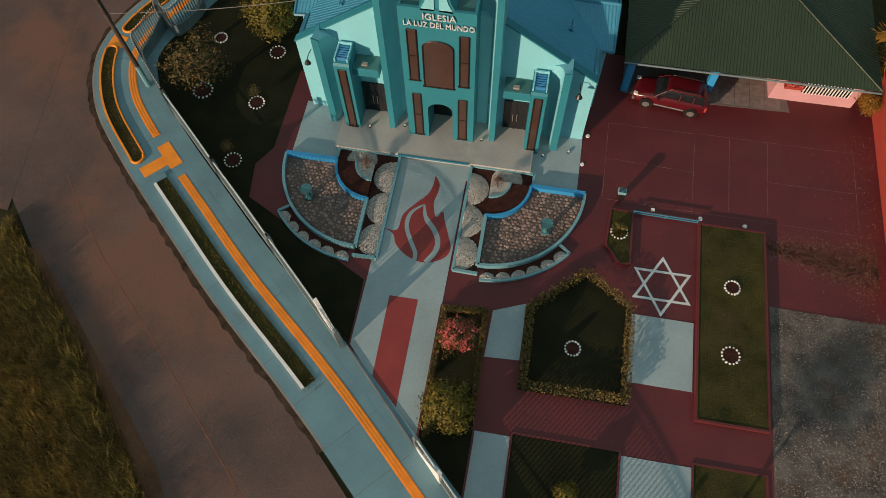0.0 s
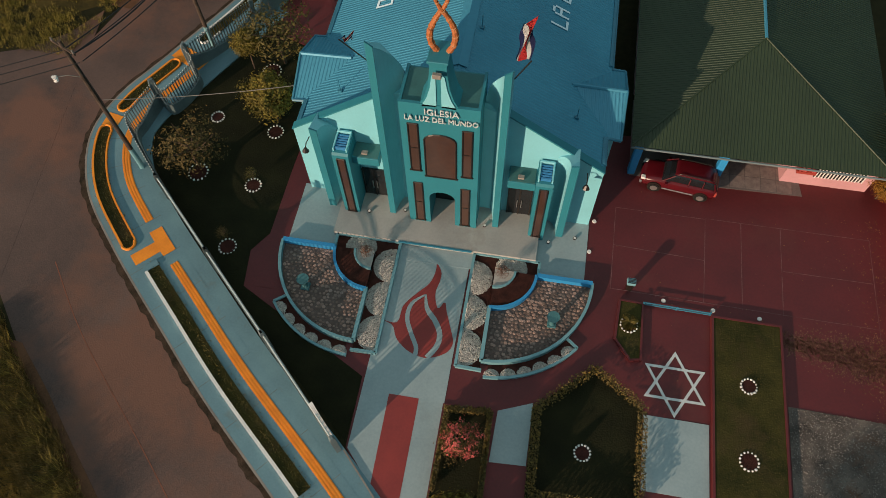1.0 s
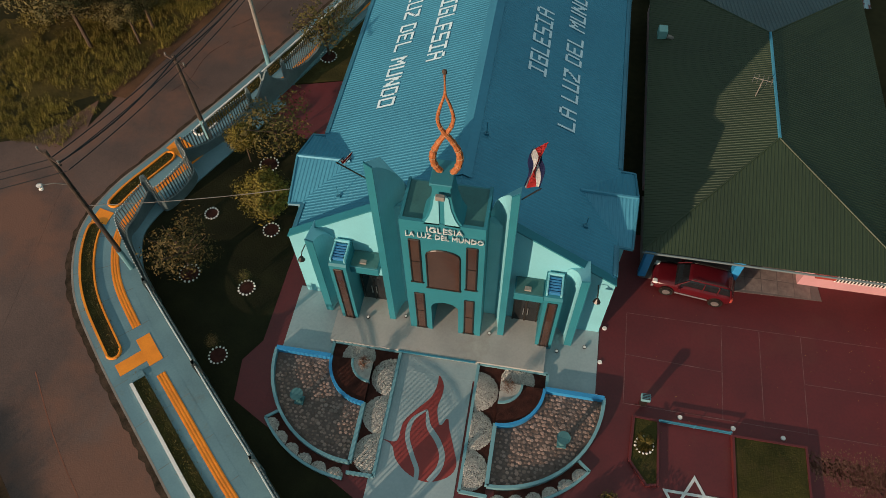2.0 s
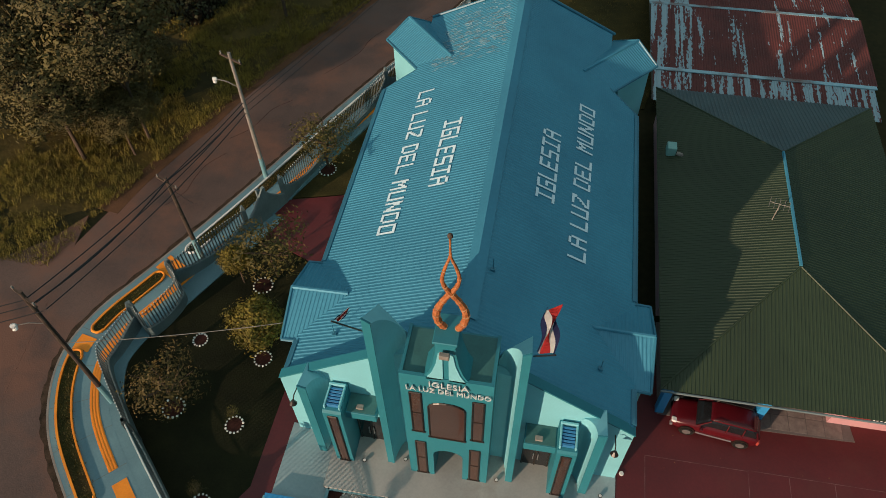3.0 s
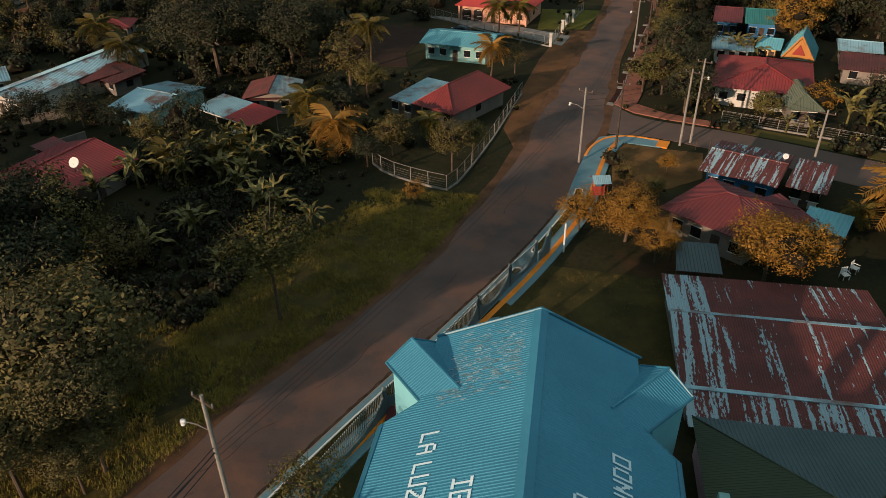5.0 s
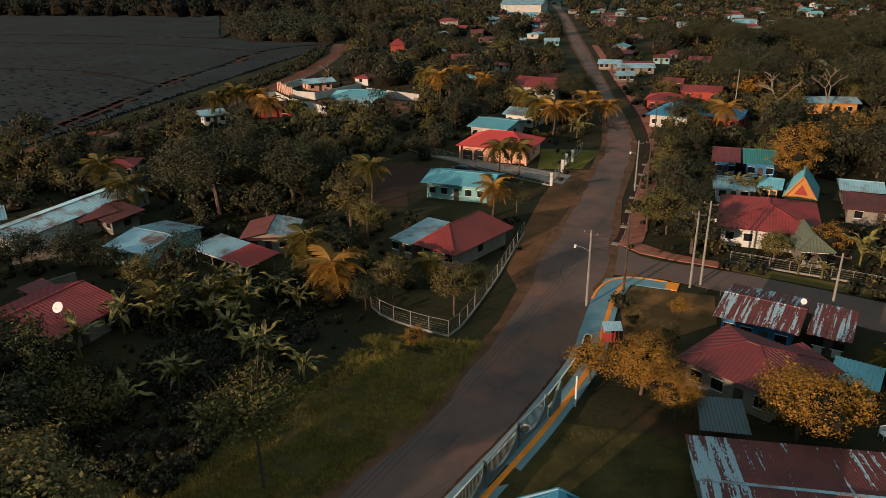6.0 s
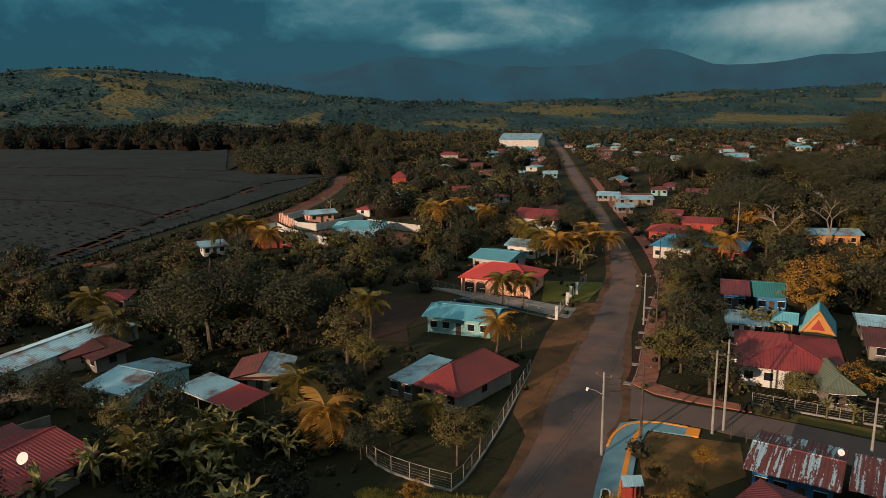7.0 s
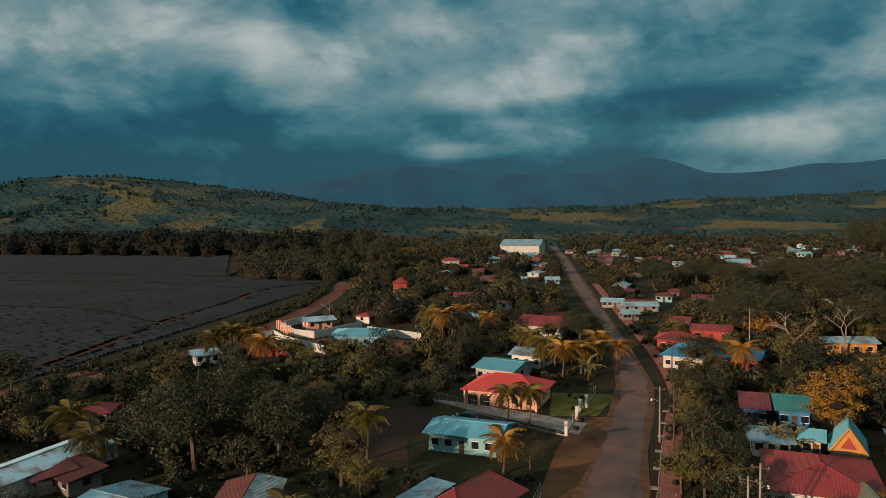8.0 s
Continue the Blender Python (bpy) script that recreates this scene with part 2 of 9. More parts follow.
rust_peeled = peeled("peeled_rusty_sheet", 0.85)
pale_peeled = peeled("peeled_pale_sheet", 0.715)
rust_pale = mat("worn_pale_sheet", (0.28, 0.37, 0.40), (0.14, 0.20, 0.22), 0.6, 0.9, 9, 0.2, stain=(0.12, 0.05, 0.045), stain_at=0.6)
zinc = mat("zinc_sheet", (0.30, 0.50, 0.58), (0.21, 0.37, 0.44), 0.5, 0.4, 6, 0.1, 0.25, spread=0.2, stain=(0.15, 0.085, 0.066), stain_at=0.59)
red_roof = mat("red_roof_sheet", (0.24, 0.028, 0.026), (0.16, 0.021, 0.02), 0.55, 0.3, 5, 0.1, spread=0.25, stain=(0.13, 0.03, 0.026), stain_at=0.62)
dark_red_roof = mat("dark_red_roof_sheet", (0.15, 0.024, 0.026), (0.10, 0.018, 0.02), 0.55, 0.3, 5, 0.1, stain=(0.20, 0.04, 0.035), stain_at=0.63)
teal_roof = mat("teal_roof_sheet", (0.13, 0.40, 0.47), (0.10, 0.31, 0.37), 0.5, 0.3, 5, 0.1, spread=0.2)
sea_roof = mat("sea_green_roof", (0.03, 0.20, 0.19), None, 0.55, 0.3, 5, 0.1)
olive_roof = mat("olive_roof", (0.11, 0.13, 0.085), None, 0.6, 0.3, 5, 0.1)
blue_roof2 = mat("bright_blue_roof", (0.03, 0.20, 0.36), None, 0.5, 0.3, 5, 0.1)
wall_white = mat("wall_white", (0.55, 0.53, 0.48), (0.42, 0.40, 0.36), 0.85, 0.5, 6, 0.1, spread=0.15)
wall_aqua = mat("wall_aqua", (0.22, 0.45, 0.44), None, 0.8, 0.5, 6, 0.1)
wall_pink = mat("wall_salmon", (0.78, 0.40, 0.27), (0.68, 0.34, 0.23), 0.8, 0.5, 6, 0.1)
wall_rose = mat("wall_rose", (0.55, 0.30, 0.32), (0.46, 0.25, 0.27), 0.8, 0.5, 6, 0.1)
wall_blue = mat("wall_blue", (0.03, 0.17, 0.36), None, 0.8, 0.5, 6, 0.1)
wall_orange = mat("wall_orange", (0.55, 0.24, 0.06), None, 0.8, 0.5, 6, 0.1)
wall_red = mat("wall_red", (0.36, 0.045, 0.03), None, 0.8, 0.5, 6, 0.1)
wall_brown = mat("wall_brown", (0.15, 0.085, 0.06), None, 0.9, 0.5, 6, 0.1, spread=0.2)
wall_grey = mat("wall_grey", (0.24, 0.21, 0.18), None, 0.9, 0.5, 6, 0.1, spread=0.2)
bark = mat("bark", (0.13, 0.095, 0.07), (0.07, 0.05, 0.038), 0.95, 2, 15, 0.6)
leaf_dark = mat("leaf_dark", (0.041, 0.044, 0.017), (0.018, 0.021, 0.011), 0.7, 0.25, 3, 0.0, island=0.24, leaf=0.02)
leaf_olive = mat("leaf_olive", (0.125, 0.10, 0.024), (0.056, 0.052, 0.016), 0.65, 0.25, 3, 0.0, island=0.24, leaf=0.02)
leaf_gold = mat("leaf_gold", (0.26, 0.13, 0.016), (0.16, 0.085, 0.012), 0.65, 0.4, 3, 0.0, island=0.4)
leaf_palm = mat("leaf_palm", (0.14, 0.105, 0.020), (0.075, 0.062, 0.015), 0.5, 0.3, 3, 0.0, spread=0.4)
# Golden copy of the palm leaf: low sunlight is part of its colour.
leaf_palm_sunlit = mat("leaf_palm_sunlit", (0.29, 0.150, 0.026), (0.18, 0.098, 0.02), 0.5, 0.3, 3, 0.0, spread=0.35)
leaf_banana = mat("leaf_banana", (0.17, 0.145, 0.045), (0.08, 0.075, 0.025), 0.45, 0.5, 4, 0.0, spread=0.35)
leaf_bush = mat("leaf_bush", (0.19, 0.15, 0.022), (0.09, 0.08, 0.016), 0.7, 0.6, 4, 0.0, island=0.45)
# The blue in these far leaves is distance haze put into their colour.
leaf_hill_haze = mat("leaf_hill_haze", (0.020, 0.048, 0.050), (0.008, 0.024, 0.029), 0.9, 0.02, 0.3, 0.0, island=0.5)
# Lighter copy of the hill leaf, with sunlight put into its colour.
leaf_hill_sunlit = mat("leaf_hill_sunlit", (0.062, 0.070, 0.038), (0.030, 0.038, 0.024), 0.9, 0.02, 0.3, 0.0, island=0.5)
petal = mat("pink_petal", (0.62, 0.13, 0.12), (0.5, 0.09, 0.09), 0.7, 2, 8, 0.0, island=0.35)
field_mat = mat("field_crop", (0.010, 0.016, 0.018), (0.006, 0.010, 0.012), 0.95, 0.02, 1.2, 0.8, detail=9)
# Hill ground carries the same painted haze as a teal cast.
hill_mat = mat("hill_woods_haze", (0.036, 0.072, 0.066), (0.006, 0.023, 0.029), 0.95, 0.014, 0.11, 1.0, detail=12)
hill_mat.node_tree.nodes["Bump"].inputs["Distance"].default_value = 7.0


def add_dry_fields(m, colour):
    """Dry pastures of a few hundred metres, with edges, between the woods."""
    n, l = m.node_tree.nodes, m.node_tree.links
    b = n["Principled BSDF"]
    old = b.inputs["Base Color"].links[0].from_socket
    geo, cells, drift, cut, keep, both, mx = (n.new("ShaderNode" + k) for k in ("NewGeometry", "TexVoronoi", "TexNoise", "MapRange", "MapRange", "Math", "Mix"))
    cells.inputs["Scale"].default_value = 0.011
    drift.inputs["Scale"].default_value, drift.inputs["Detail"].default_value = 0.004, 9
    cut.inputs["From Min"].default_value, cut.inputs["From Max"].default_value = 0.50, 0.60
    keep.inputs["From Min"].default_value, keep.inputs["From Max"].default_value = 0.45, 0.55
    both.operation, mx.data_type = "MULTIPLY", "RGBA"
    split = n.new("ShaderNodeSeparateColor")
    l.new(geo.outputs["Position"], cells.inputs["Vector"])
    l.new(geo.outputs["Position"], drift.inputs["Vector"])
    l.new(cells.outputs["Color"], split.inputs[0])
    l.new(split.outputs[0], cut.inputs["Value"])
    l.new(drift.outputs["Fac"], keep.inputs["Value"])
    l.new(cut.outputs[0], both.inputs[0])
    l.new(keep.outputs[0], both.inputs[1])
    l.new(both.outputs[0], mx.inputs["Factor"])
    l.new(old, mx.inputs["A"])
    mx.inputs["B"].default_value = (*colour, 1)
    l.new(mx.outputs["Result"], b.inputs["Base Color"])


add_dry_fields(hill_mat, (0.112, 0.096, 0.042))
car_red = mat("car_paint", (0.085, 0.006, 0.010), (0.07, 0.005, 0.009), 0.25, 1, 4, 0.0)
rubber = mat("rubber", (0.02, 0.02, 0.02), None, 0.9, 3, 9, 0.1)
chrome = mat("alloy", (0.55, 0.55, 0.55), None, 0.3, 3, 9, 0.0, 0.8)
flag_red = mat("flag_red", (0.55, 0.03, 0.03), None, 0.8, 2, 9, 0.05)
flag_blue = mat("flag_blue", (0.02, 0.03, 0.12), None, 0.8, 2, 9, 0.05)


# ---- helpers ----
def link_mesh(name, me, parent=None, m=None, label=""):
    ob = new(name, me)
    if parent:
        ob.parent = parent
    if m is not None:
        ob.matrix_basis = m
    if label:
        ob["label"] = label
    return ob


def part(name, bm, material, parent=None, label="", m=None):
    """One bmesh as one mesh object under a thing or a part."""
    me = bpy.data.meshes.new(name)
    bmesh.ops.recalc_face_normals(bm, faces=bm.faces)
    bm.to_mesh(me)
    bm.free()
    me.materials.append(material)
    return link_mesh(name, me, parent, m, label)


def thing(name, m, label, category, group="", kind=""):
    ob = new(name)
    ob.empty_display_size = 0.3
    ob.matrix_basis = m
    return tagged(ob, label, category, group, kind)


def gz(y):
    s = min(max((y - 40) / 40, 0), 1)
    return -1.4 * s * s * (3 - 2 * s)


def add_box(bm, x0, x1, y0, y1, z0, z1, bev=0.0):
    vs = [bm.verts.new(p) for p in ((x0, y0, z0), (x1, y0, z0), (x1, y1, z0), (x0, y1, z0), (x0, y0, z1), (x1, y0, z1), (x1, y1, z1), (x0, y1, z1))]
    fs = [bm.faces.new([vs[i] for i in f]) for f in ((3, 2, 1, 0), (4, 5, 6, 7), (0, 1, 5, 4), (1, 2, 6, 5), (2, 3, 7, 6), (3, 0, 4, 7))]
    if bev:
        es = list({e for f in fs for e in f.edges})
        bmesh.ops.bevel(bm, geom=es, offset=bev, segments=1, affect="EDGES")
    return bm


def box(x0, x1, y0, y1, z0, z1, bev=0.0):
    return add_box(bmesh.new(), x0, x1, y0, y1, z0, z1, bev)


def add_prism(bm, pts, z0, z1, flat=True):
    """A prism on a plan outline; z0 and z1 may follow the ground."""
    lo = [bm.verts.new((x, y, z0 + (0 if flat else gz(y)))) for x, y in pts]
    hi = [bm.verts.new((x, y, z1 + (0 if flat else gz(y)))) for x, y in pts]
    n = len(pts)
    for tri in tessellate_polygon([[Vector((x, y, 0)) for x, y in pts]]):
        bm.faces.new([hi[k] for k in tri])
        bm.faces.new([lo[k] for k in tri[::-1]])
    for i in range(n):
        bm.faces.new((lo[i], lo[(i + 1) % n], hi[(i + 1) % n], hi[i]))
    return bm


def prism(pts, z0, z1, flat=True):
    return add_prism(bmesh.new(), pts, z0, z1, flat)


def add_wall(bm, pts, y0, y1):
    """A prism on an outline in x and z, from y0 to y1."""
    a = [bm.verts.new((x, y0, z)) for x, z in pts]
    b = [bm.verts.new((x, y1, z)) for x, z in pts]
    n = len(pts)
    for tri in tessellate_polygon([[Vector((x, z, 0)) for x, z in pts]]):
        bm.faces.new([a[k] for k in tri])
        bm.faces.new([b[k] for k in tri[::-1]])
    for i in range(n):
        bm.faces.new((a[i], a[(i + 1) % n], b[(i + 1) % n], b[i]))
    return bm


def add_tube(bm, pts, radii, seg=8, caps=True):
    pts = [Vector(p) for p in pts]
    rings = []
    for i, p in enumerate(pts):
        d = (pts[min(i + 1, len(pts) - 1)] - pts[max(i - 1, 0)]).normalized()
        a = d.orthogonal().normalized() if abs(d.z) > 0.95 else d.cross(Vector((0, 0, 1))).normalized()
        if abs(d.z) > 0.95:
            a = (Vector((1, 0, 0)) - d * d.x).normalized()
        b = d.cross(a)
        r = radii[i] if hasattr(radii, "__len__") else radii
        rings.append([bm.verts.new(p + r * (math.cos(k * 2 * math.pi / seg) * a + math.sin(k * 2 * math.pi / seg) * b)) for k in range(seg)])
    for u, v in zip(rings, rings[1:]):
        for k in range(seg):
            bm.faces.new((u[k], u[(k + 1) % seg], v[(k + 1) % seg], v[k]))
    if caps:
        bm.faces.new(rings[0][::-1])
        bm.faces.new(rings[-1])
    return bm


def tube(pts, radii, seg=8):
    return add_tube(bmesh.new(), pts, radii, seg)


def smooth_line(pts, step=1.0):
    """A line through the points, rounded, at even steps."""
    p = [Vector((*q, 0)) if len(q) == 2 else Vector(q) for q in pts]
    p = [2 * p[0] - p[1]] + p + [2 * p[-1] - p[-2]]
    fine = []
    for i in range(1, len(p) - 2):
        n = max(2, int((p[i + 1] - p[i]).length / step * 2))
        for k in range(n):
            t = k / n
            fine.append(0.5 * (2 * p[i] + (p[i + 1] - p[i - 1]) * t + (2 * p[i - 1] - 5 * p[i] + 4 * p[i + 1] - p[i + 2]) * t * t + (3 * p[i] - p[i - 1] - 3 * p[i + 1] + p[i + 2]) * t ** 3))
    fine.append(p[-2])
    out, left = [fine[0]], step
    for a, b in zip(fine, fine[1:]):
        d = (b - a).length
        while d >= left and d > 1e-6:
            a = a + (b - a) * (left / d)
            out.append(a.copy())
            d = (b - a).length
            left = step
        left -= d
    if (out[-1] - fine[-1]).length > step * 0.3:
        out.append(fine[-1])
    return out


def offset_line(line, d):
    """The line moved d metres to its right."""
    out = []
    for i, p in enumerate(line):
        t = line[min(i + 2, len(line) - 1)] - line[max(i - 2, 0)]
        t = Vector((t.x, t.y, 0)).normalized()
        out.append(p + Vector((t.y, -t.x, 0)) * d)
    return out


def ribbon(a, b, h, thick=0.3, bm=None):
    """A band between two lines with as many points, h above the ground, with sides."""
    bm = bm or bmesh.new()
    rows = []
    for p, q in zip(a, b):
        rows.append([bm.verts.new((p.x, p.y, gz(p.y) + h - thick)), bm.verts.new((p.x, p.y, gz(p.y) + h)), bm.verts.new((q.x, q.y, gz(q.y) + h)), bm.verts.new((q.x, q.y, gz(q.y) + h - thick))])
    for u, v in zip(rows, rows[1:]):
        for k in range(3):
            bm.faces.new((u[k], u[k + 1], v[k + 1], v[k]))
    bm.faces.new(rows[0])
    bm.faces.new(rows[-1][::-1])
    return bm


def clip(poly, axis, lo, hi):
    """A convex polygon cut to a strip lo..hi along axis (2D)."""
    for sign, lim in ((1, lo), (-1, -hi)):
        out = []
        for i, p in enumerate(poly):
            q = poly[(i + 1) % len(poly)]
            a, b = sign * p[axis] - lim, sign * q[axis] - lim
            if a >= 0:
                out.append(p)
            if (a > 0 > b) or (a < 0 < b):
                t = a / (a - b)
                out.append((p[0] + (q[0] - p[0]) * t, p[1] + (q[1] - p[1]) * t))
        poly = out
        if len(poly) < 3:
            return []
    return poly


def add_ribbed(bm, corners, pitch=0.28, rib=0.09, height=0.035, thick=0.0):
    """A flat roof sheet on convex corners (3D), folded into ribs that run down the slope: one joined surface."""
    c = [Vector(p) for p in corners]
    nrm = (c[1] - c[0]).cross(c[2] - c[0]).normalized()
    if nrm.z < 0:
        nrm = -nrm
    w = Vector((0, 0, 1)).cross(nrm)
    w = w.normalized() if w.length > 1e-4 else Vector((1, 0, 0))
    s = nrm.cross(w)
    o = c[0]
    if not pitch:
        bm.faces.new([bm.verts.new(p) for p in c])
        return bm
    flat = [((p - o).dot(w), (p - o).dot(s)) for p in c]
    a0, a1 = min(p[0] for p in flat), max(p[0] for p in flat)
    shift = o.dot(w)
    marks, levels = [], []
    for k in range(math.floor((a0 + shift) / pitch) - 1, math.ceil((a1 + shift) / pitch) + 2):
        m = k * pitch - shift
        marks += [m - rib / 2, m - rib / 4, m + rib / 4, m + rib / 2]
        levels += [0, height, height, 0]
    seen = {}

    def vert(q):
        h = float(np.interp(q[0], marks, levels))
        key = (round(q[0], 4), round(q[1], 4))
        if key not in seen:
            seen[key] = bm.verts.new(o + w * q[0] + s * q[1] + nrm * h)
        return seen[key]

    for lo, hi in zip(marks, marks[1:]):
        if hi <= a0 or lo >= a1:
            continue
        piece = []
        for v in [vert(q) for q in clip(flat, 0, lo, hi)]:
            if v not in piece:
                piece.append(v)
        if len(piece) > 2:
            try:
                bm.faces.new(piece)
            except ValueError:
                pass
    return bm


def text_mesh(words, size, depth, shear=0.0):
    cu = bpy.data.curves.new("writing", "FONT")
    cu.body, cu.size, cu.extrude, cu.shear, cu.resolution_u = words, size, depth, shear, 2
    cu.align_x, cu.align_y = "CENTER", "CENTER"
    ob = bpy.data.objects.new("writing", cu)
    scene.collection.objects.link(ob)
    bpy.context.view_layer.update()
    me = bpy.data.meshes.new_from_object(ob.evaluated_get(bpy.context.evaluated_depsgraph_get()))
    bpy.data.objects.remove(ob)
    bpy.data.curves.remove(cu)
    me.name = "writing"
    return me

# ---- ground, roads, pavement ----
def hills(x, y):
    """Height of the far hills over the plain."""
    r = math.hypot(x, y)
    if r < 650 or y < 0:
        return 0.0
    k = min(max((r - 880) / 480, 0), 1)
    k = k * k * (3 - 2 * k)
    n = noise.fractal(Vector((x / 700, y / 700, 3.3)), 1.0, 2.0, 5)
    h = 18 + 26 * n + 14 * noise.fractal(Vector((x / 210, y / 210, 7.7)), 1.0, 2.0, 4)
    left = math.exp(-((x + 880) / 380) ** 2 - ((y - 1300) / 380) ** 2)
    left2 = math.exp(-((x + 390) / 200) ** 2 - ((y - 1080) / 180) ** 2)
    h += 98 * left + 24 * left2 + 26 * math.exp(-((x - 700) / 700) ** 2 - ((y - 1700) / 400) ** 2)
    return k * max(h, 2)


bm = bmesh.new()
rings = []
radii = [0, 15, 30] + [30 + 6 * i for i in range(1, 20)] + [150 * 1.07 ** i for i in range(1, 50)]
SPOKES = 240
for r in radii:
    ring = []
    for k in range(SPOKES):
        a = 2 * math.pi * k / SPOKES
        x, y = r * math.cos(a), r * math.sin(a) + 30
        ring.append(bm.verts.new((x, y, gz(y) - 0.02 + hills(x, y))))
    rings.append(ring)
for u, v in zip(rings, rings[1:]):
    for k in range(SPOKES):
        f = bm.faces.new((u[k], u[(k + 1) % SPOKES], v[(k + 1) % SPOKES], v[k]))
        f.smooth = True
bmesh.ops.remove_doubles(bm, verts=rings[0], dist=0.01)
ground = tagged(part("ground", bm, ground_mat), "wild grass and red earth ground reaching wooded hills", "ground", kind="structure")
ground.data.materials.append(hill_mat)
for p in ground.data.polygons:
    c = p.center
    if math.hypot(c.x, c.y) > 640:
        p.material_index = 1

# Mountain backdrop: the blue haze of distance is given as emission.
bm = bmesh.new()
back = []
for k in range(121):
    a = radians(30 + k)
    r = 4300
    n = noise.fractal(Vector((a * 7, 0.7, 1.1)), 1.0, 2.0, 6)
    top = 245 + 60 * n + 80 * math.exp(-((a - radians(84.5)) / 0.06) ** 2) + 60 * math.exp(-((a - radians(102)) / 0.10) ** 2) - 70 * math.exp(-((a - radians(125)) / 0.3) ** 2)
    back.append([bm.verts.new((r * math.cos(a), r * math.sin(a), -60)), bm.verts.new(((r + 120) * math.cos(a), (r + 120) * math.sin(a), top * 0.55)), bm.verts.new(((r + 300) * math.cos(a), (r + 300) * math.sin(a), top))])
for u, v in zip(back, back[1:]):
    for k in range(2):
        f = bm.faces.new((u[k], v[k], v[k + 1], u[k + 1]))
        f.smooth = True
tagged(part("backdrop", bm, glow("mountain_haze_glow", (0.001, 0.050, 0.080), 1.0)), "far mountain backdrop under dark cloud, glowing with blue haze", "mountains", kind="structure")

ROAD_L = [(5, -22), (-16.4, 2.9), (-21.8, 8.8), (-27, 13.5), (-31, 18), (-33.2, 23), (-33.6, 29), (-32.6, 34), (-31.2, 39), (-29, 45), (-26.5, 52), (-23, 60.8), (-18.4, 70.3), (-15.2, 78.5), (-13, 88), (-11, 95.2), (-9.9, 102.3), (-8.4, 112.5), (-6.4, 123), (-3, 142), (0.5, 164), (3, 183.5), (3.6, 215.7), (3.3, 252), (0.4, 289), (-6, 385), (-16, 590), (-32, 800)]
ROAD_R = [(14, -17), (-6.3, 3.2), (-10.4, 7.1), (-15.5, 11.9), (-24.1, 20), (-27.4, 23.6), (-28.9, 28.5), (-27.2, 33), (-24.8, 38), (-22.4, 42.8), (-18.9, 51), (-15.6, 59.1), (-12.2, 67.7), (-8.2, 77.2), (-4.3, 88), (-3.0, 95.2), (-1.6, 103), (0.2, 110.5), (1.5, 123), (2.9, 142), (6.4, 164), (8.5, 183.5), (8.2, 209), (6.6, 245), (4.8, 282), (-0.7, 386), (-11.5, 590), (-26, 800)]
ra, rb = [], []
for (a, b), (c, d) in zip(zip(ROAD_L, ROAD_R), zip(ROAD_L[1:], ROAD_R[1:])):
    n = max(1, int(math.dist(a, c) / 3))
    for k in range(n):
        t = k / n
        ra.append(Vector((a[0] + (c[0] - a[0]) * t, a[1] + (c[1] - a[1]) * t, 0)))
        rb.append(Vector((b[0] + (d[0] - b[0]) * t, b[1] + (d[1] - b[1]) * t, 0)))
rb = [p + Vector((0.4, 0, 0)) for p in rb]
tagged(part("road", ribbon(ra, rb, 0.03, 0.2), asphalt), "worn reddish asphalt road with dust and cracks", "road", kind="structure")
# Dirt and dust that creep over the road's edges.
road_dirt = mat("road_dirt", (0.15, 0.075, 0.042), (0.07, 0.042, 0.024), 0.95, 0.5, 9, 0.5)
for side, line, start, stop in ((1, ra, -30, 15.5), (1, ra, 38, 900), (-1, rb, 100, 900)):
    out, inn = [], []
    for k, (p, q) in enumerate(zip(ra, rb)):
        if not start <= p.y <= stop:
            continue
        d = (q - p).normalized() * side
        e = line[k]
        n = noise.fractal(Vector((e.x * 0.45, e.y * 0.45, 2.0 * side)), 1.0, 2.0, 3)
        out.append(e - d * 0.9)
        inn.append(e + d * max(0.06, 0.35 + 0.9 * n))
    if side < 0:
        out, inn = inn, out
    tagged(part("road_edge_dirt", ribbon(out, inn, 0.042, 0.2), road_dirt), "uneven strip of dirt along the road edge", "dirt", kind="structure")
bl = smooth_line([(-29.5, 15.6), (-36, 15.5), (-60, 9), (-120, -8)], 3)
br = smooth_line([(-32.4, 38.5), (-34.6, 35.2), (-38.2, 33.4), (-60, 26), (-120, 9)], 3)
n = min(len(bl), len(br))
tagged(part("road_branch", ribbon(bl[:n], br[:n], 0.035, 0.2), asphalt), "worn asphalt side road branching off", "road", kind="structure")
cl = smooth_line([(0.5, 110.3), (8.3, 109.2), (13.1, 107.2), (19.9, 104.4), (27.5, 99.5), (60, 84), (130, 50)], 2.5)
cr = smooth_line([(1.4, 123.5), (5.6, 116.6), (15.6, 113.3), (22, 110.8), (30.6, 107), (64, 92), (134, 58)], 2.5)
n = min(len(cl), len(cr))
tagged(part("road_cross", ribbon(cr[:n], cl[:n], 0.036, 0.2), asphalt_side), "grey asphalt cross street through the village", "road", kind="structure")

